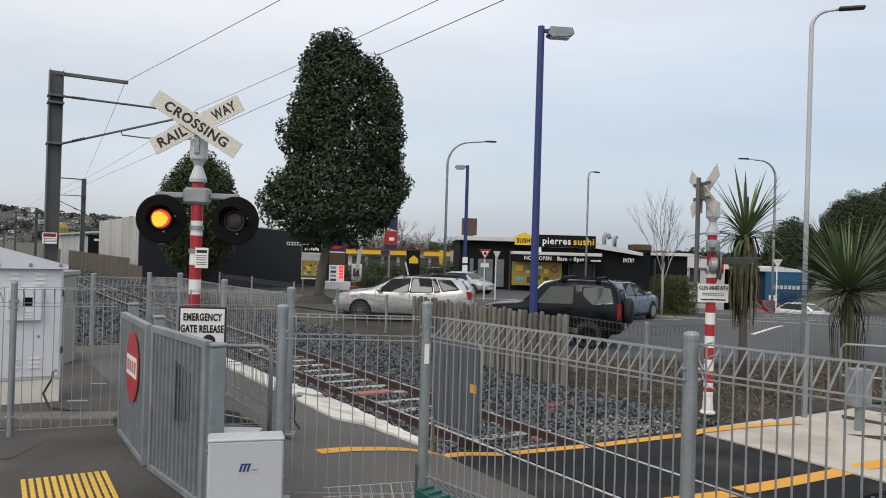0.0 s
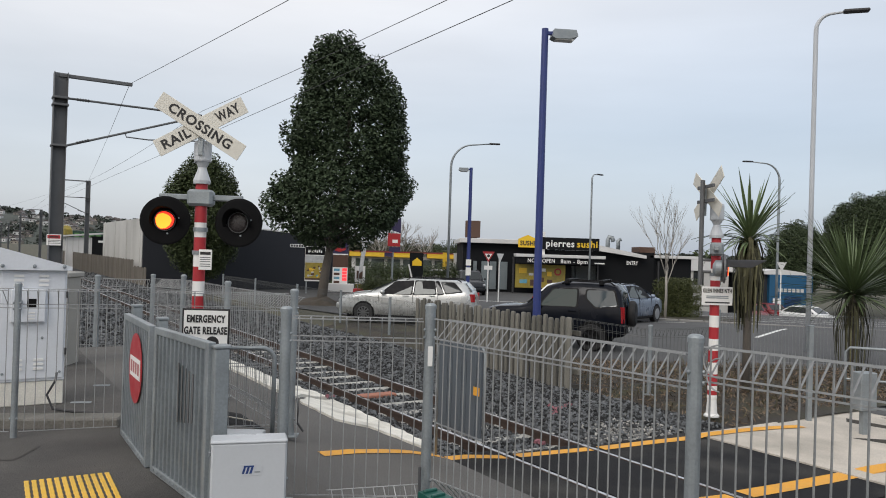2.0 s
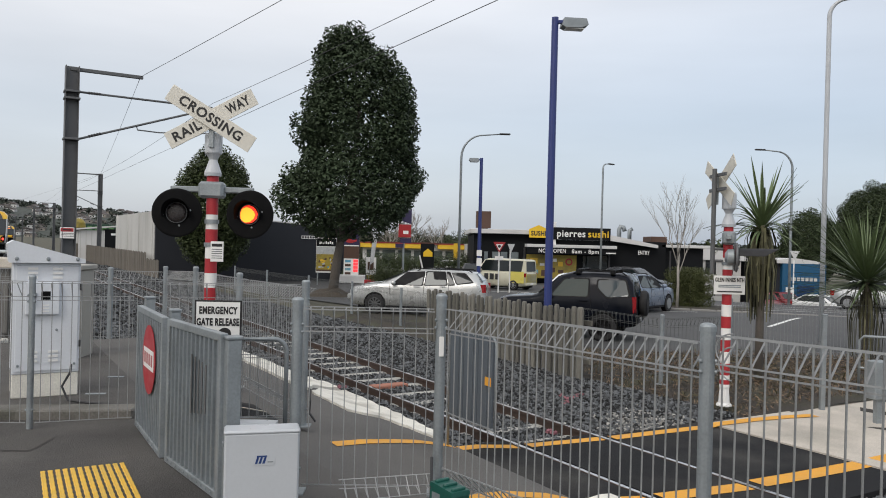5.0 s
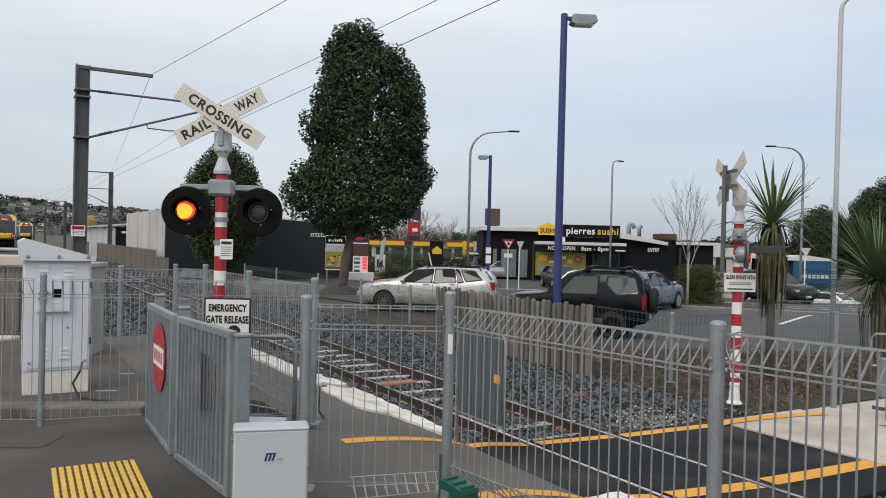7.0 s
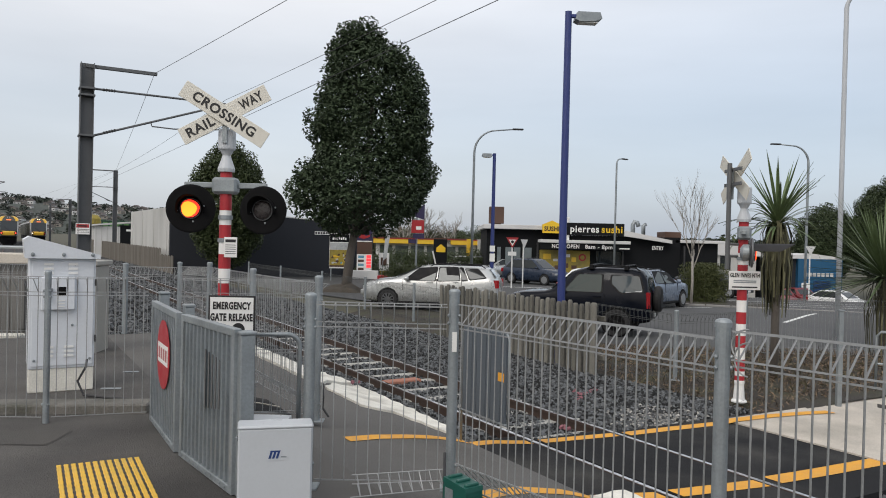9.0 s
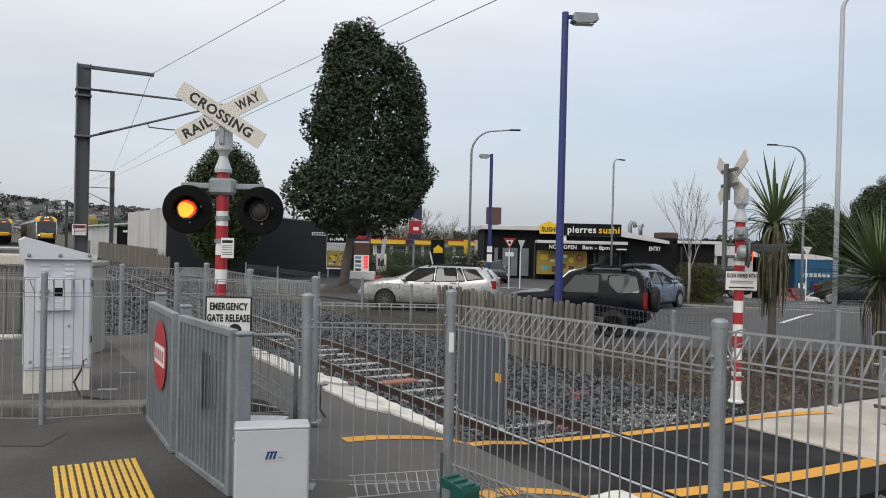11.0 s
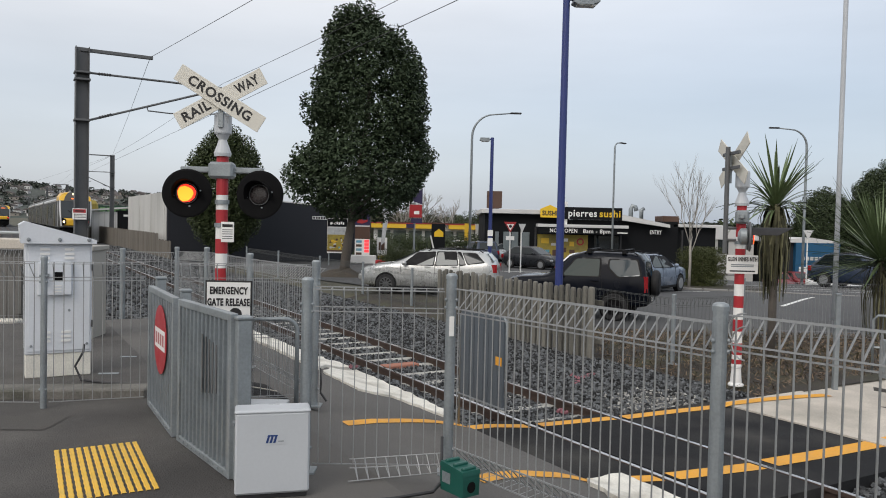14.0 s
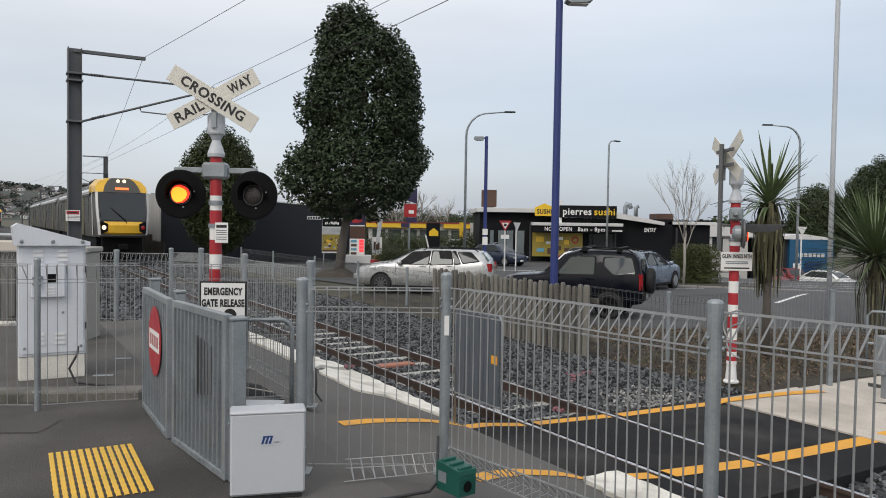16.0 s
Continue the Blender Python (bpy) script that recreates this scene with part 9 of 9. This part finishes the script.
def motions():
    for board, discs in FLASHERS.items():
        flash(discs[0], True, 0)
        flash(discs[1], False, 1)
    drive(TRAFFIC["silver"], [(0.0, 871), (0.3, 902), (0.9, 946), (1.5, 1010), (2.4, 1176), (2.7, 1205), (4.1, 1402), (4.6, 1490), (5.2, 1640), (7, 2100)], lead=0)
    drive(TRAFFIC["ute"], [(2.4, 884), (2.7, 903), (3.0, 919), (3.4, 954), (3.8, 984), (5.0, 1145), (6.6, 1327), (6.9, 1362), (7.1, 1390), (7.4, 1436), (7.6, 1465), (7.8, 1496), (8.2, 1590), (10, 2100)], swing=((6.0, 0), (6.8, -25), (7.8, -22), (8.4, 0)))
    drive(TRAFFIC["dark"], [(5.6, 872), (6.3, 928), (6.5, 947), (6.7, 969), (6.9, 987), (7.2, 1018), (8.2, 1150), (10.2, 1400), (10.8, 1480), (11.2, 1590), (13, 2100)], swing=((5.0, 0), (5.6, -30), (6.2, -42), (6.9, -42), (8.2, 0)))
    drive(TRAFFIC["wagon"], [(8.2, 880), (8.6, 909), (8.8, 924), (9.0, 945), (9.2, 957), (10.2, 1060), (11.4, 1195), (12.6, 1308), (12.9, 1347), (13.2, 1396), (13.5, 1448), (13.8, 1487), (14.2, 1570), (16, 2000)], swing=((12.0, 0), (12.8, -25), (13.8, -22), (14.4, 0)))
    drive(TRAFFIC["last"], [(11.0, 872), (11.3, 888), (11.6, 896), (11.9, 905), (12.3, 907), (12.8, 909), (13.2, 920), (13.6, 940), (14.0, 944), (14.5, 951), (15.0, 969), (15.5, 1000), (16.0, 1060)])
    drive(TRAFFIC["end"], [(15.4, 866), (16.0, 891)])
    away = [Vector((3.2, 58, GZ)), Vector((3.0, 66, GZ)), Vector((3.0, 80, GZ))]
    drive(TRAFFIC["blue"], [(11.3, 1180), (11.6, 1100), (11.9, 1030), (12.1, 995), (12.5, 957), (12.9, 932), (13.1, 924), (13.3, 915), (13.6, 892)], near=True, lead=0, tail=[(14.0, away[0]), (14.6, away[1]), (16.0, away[2])])
    drive(TRAFFIC["van"], [(2.6, 1640), (3.1, 1490), (3.3, 1447), (3.5, 1410), (3.7, 1352), (3.9, 1277), (4.1, 1194), (4.5, 1040), (4.9, 930), (5.3, 880)], near=True, lead=0, tail=[(5.9, away[0]), (6.8, away[1]), (8.2, away[2]), (16.0, away[2] + Vector((0, 60, 0)))])
    run_train(ARRIVING, [(0.0, 345), (3.0, 270), (6.3, 198), (7.0, 184), (8.0, 164), (9.0, 147), (11.3, 107), (12.0, 97), (13.0, 83), (14.0, 68), (14.5, 58.8), (15.0, 52.5), (15.5, 43.5), (16.0, 36.5)], lambda a: 0.0)
    run_train(LEAVING, [(0.0, 34), (3.0, 53), (4.2, 65), (7.0, 104), (8.0, 117), (9.0, 129), (11.3, 152), (12.5, 166), (14.5, 190), (16.0, 210)], other_track)


motions()
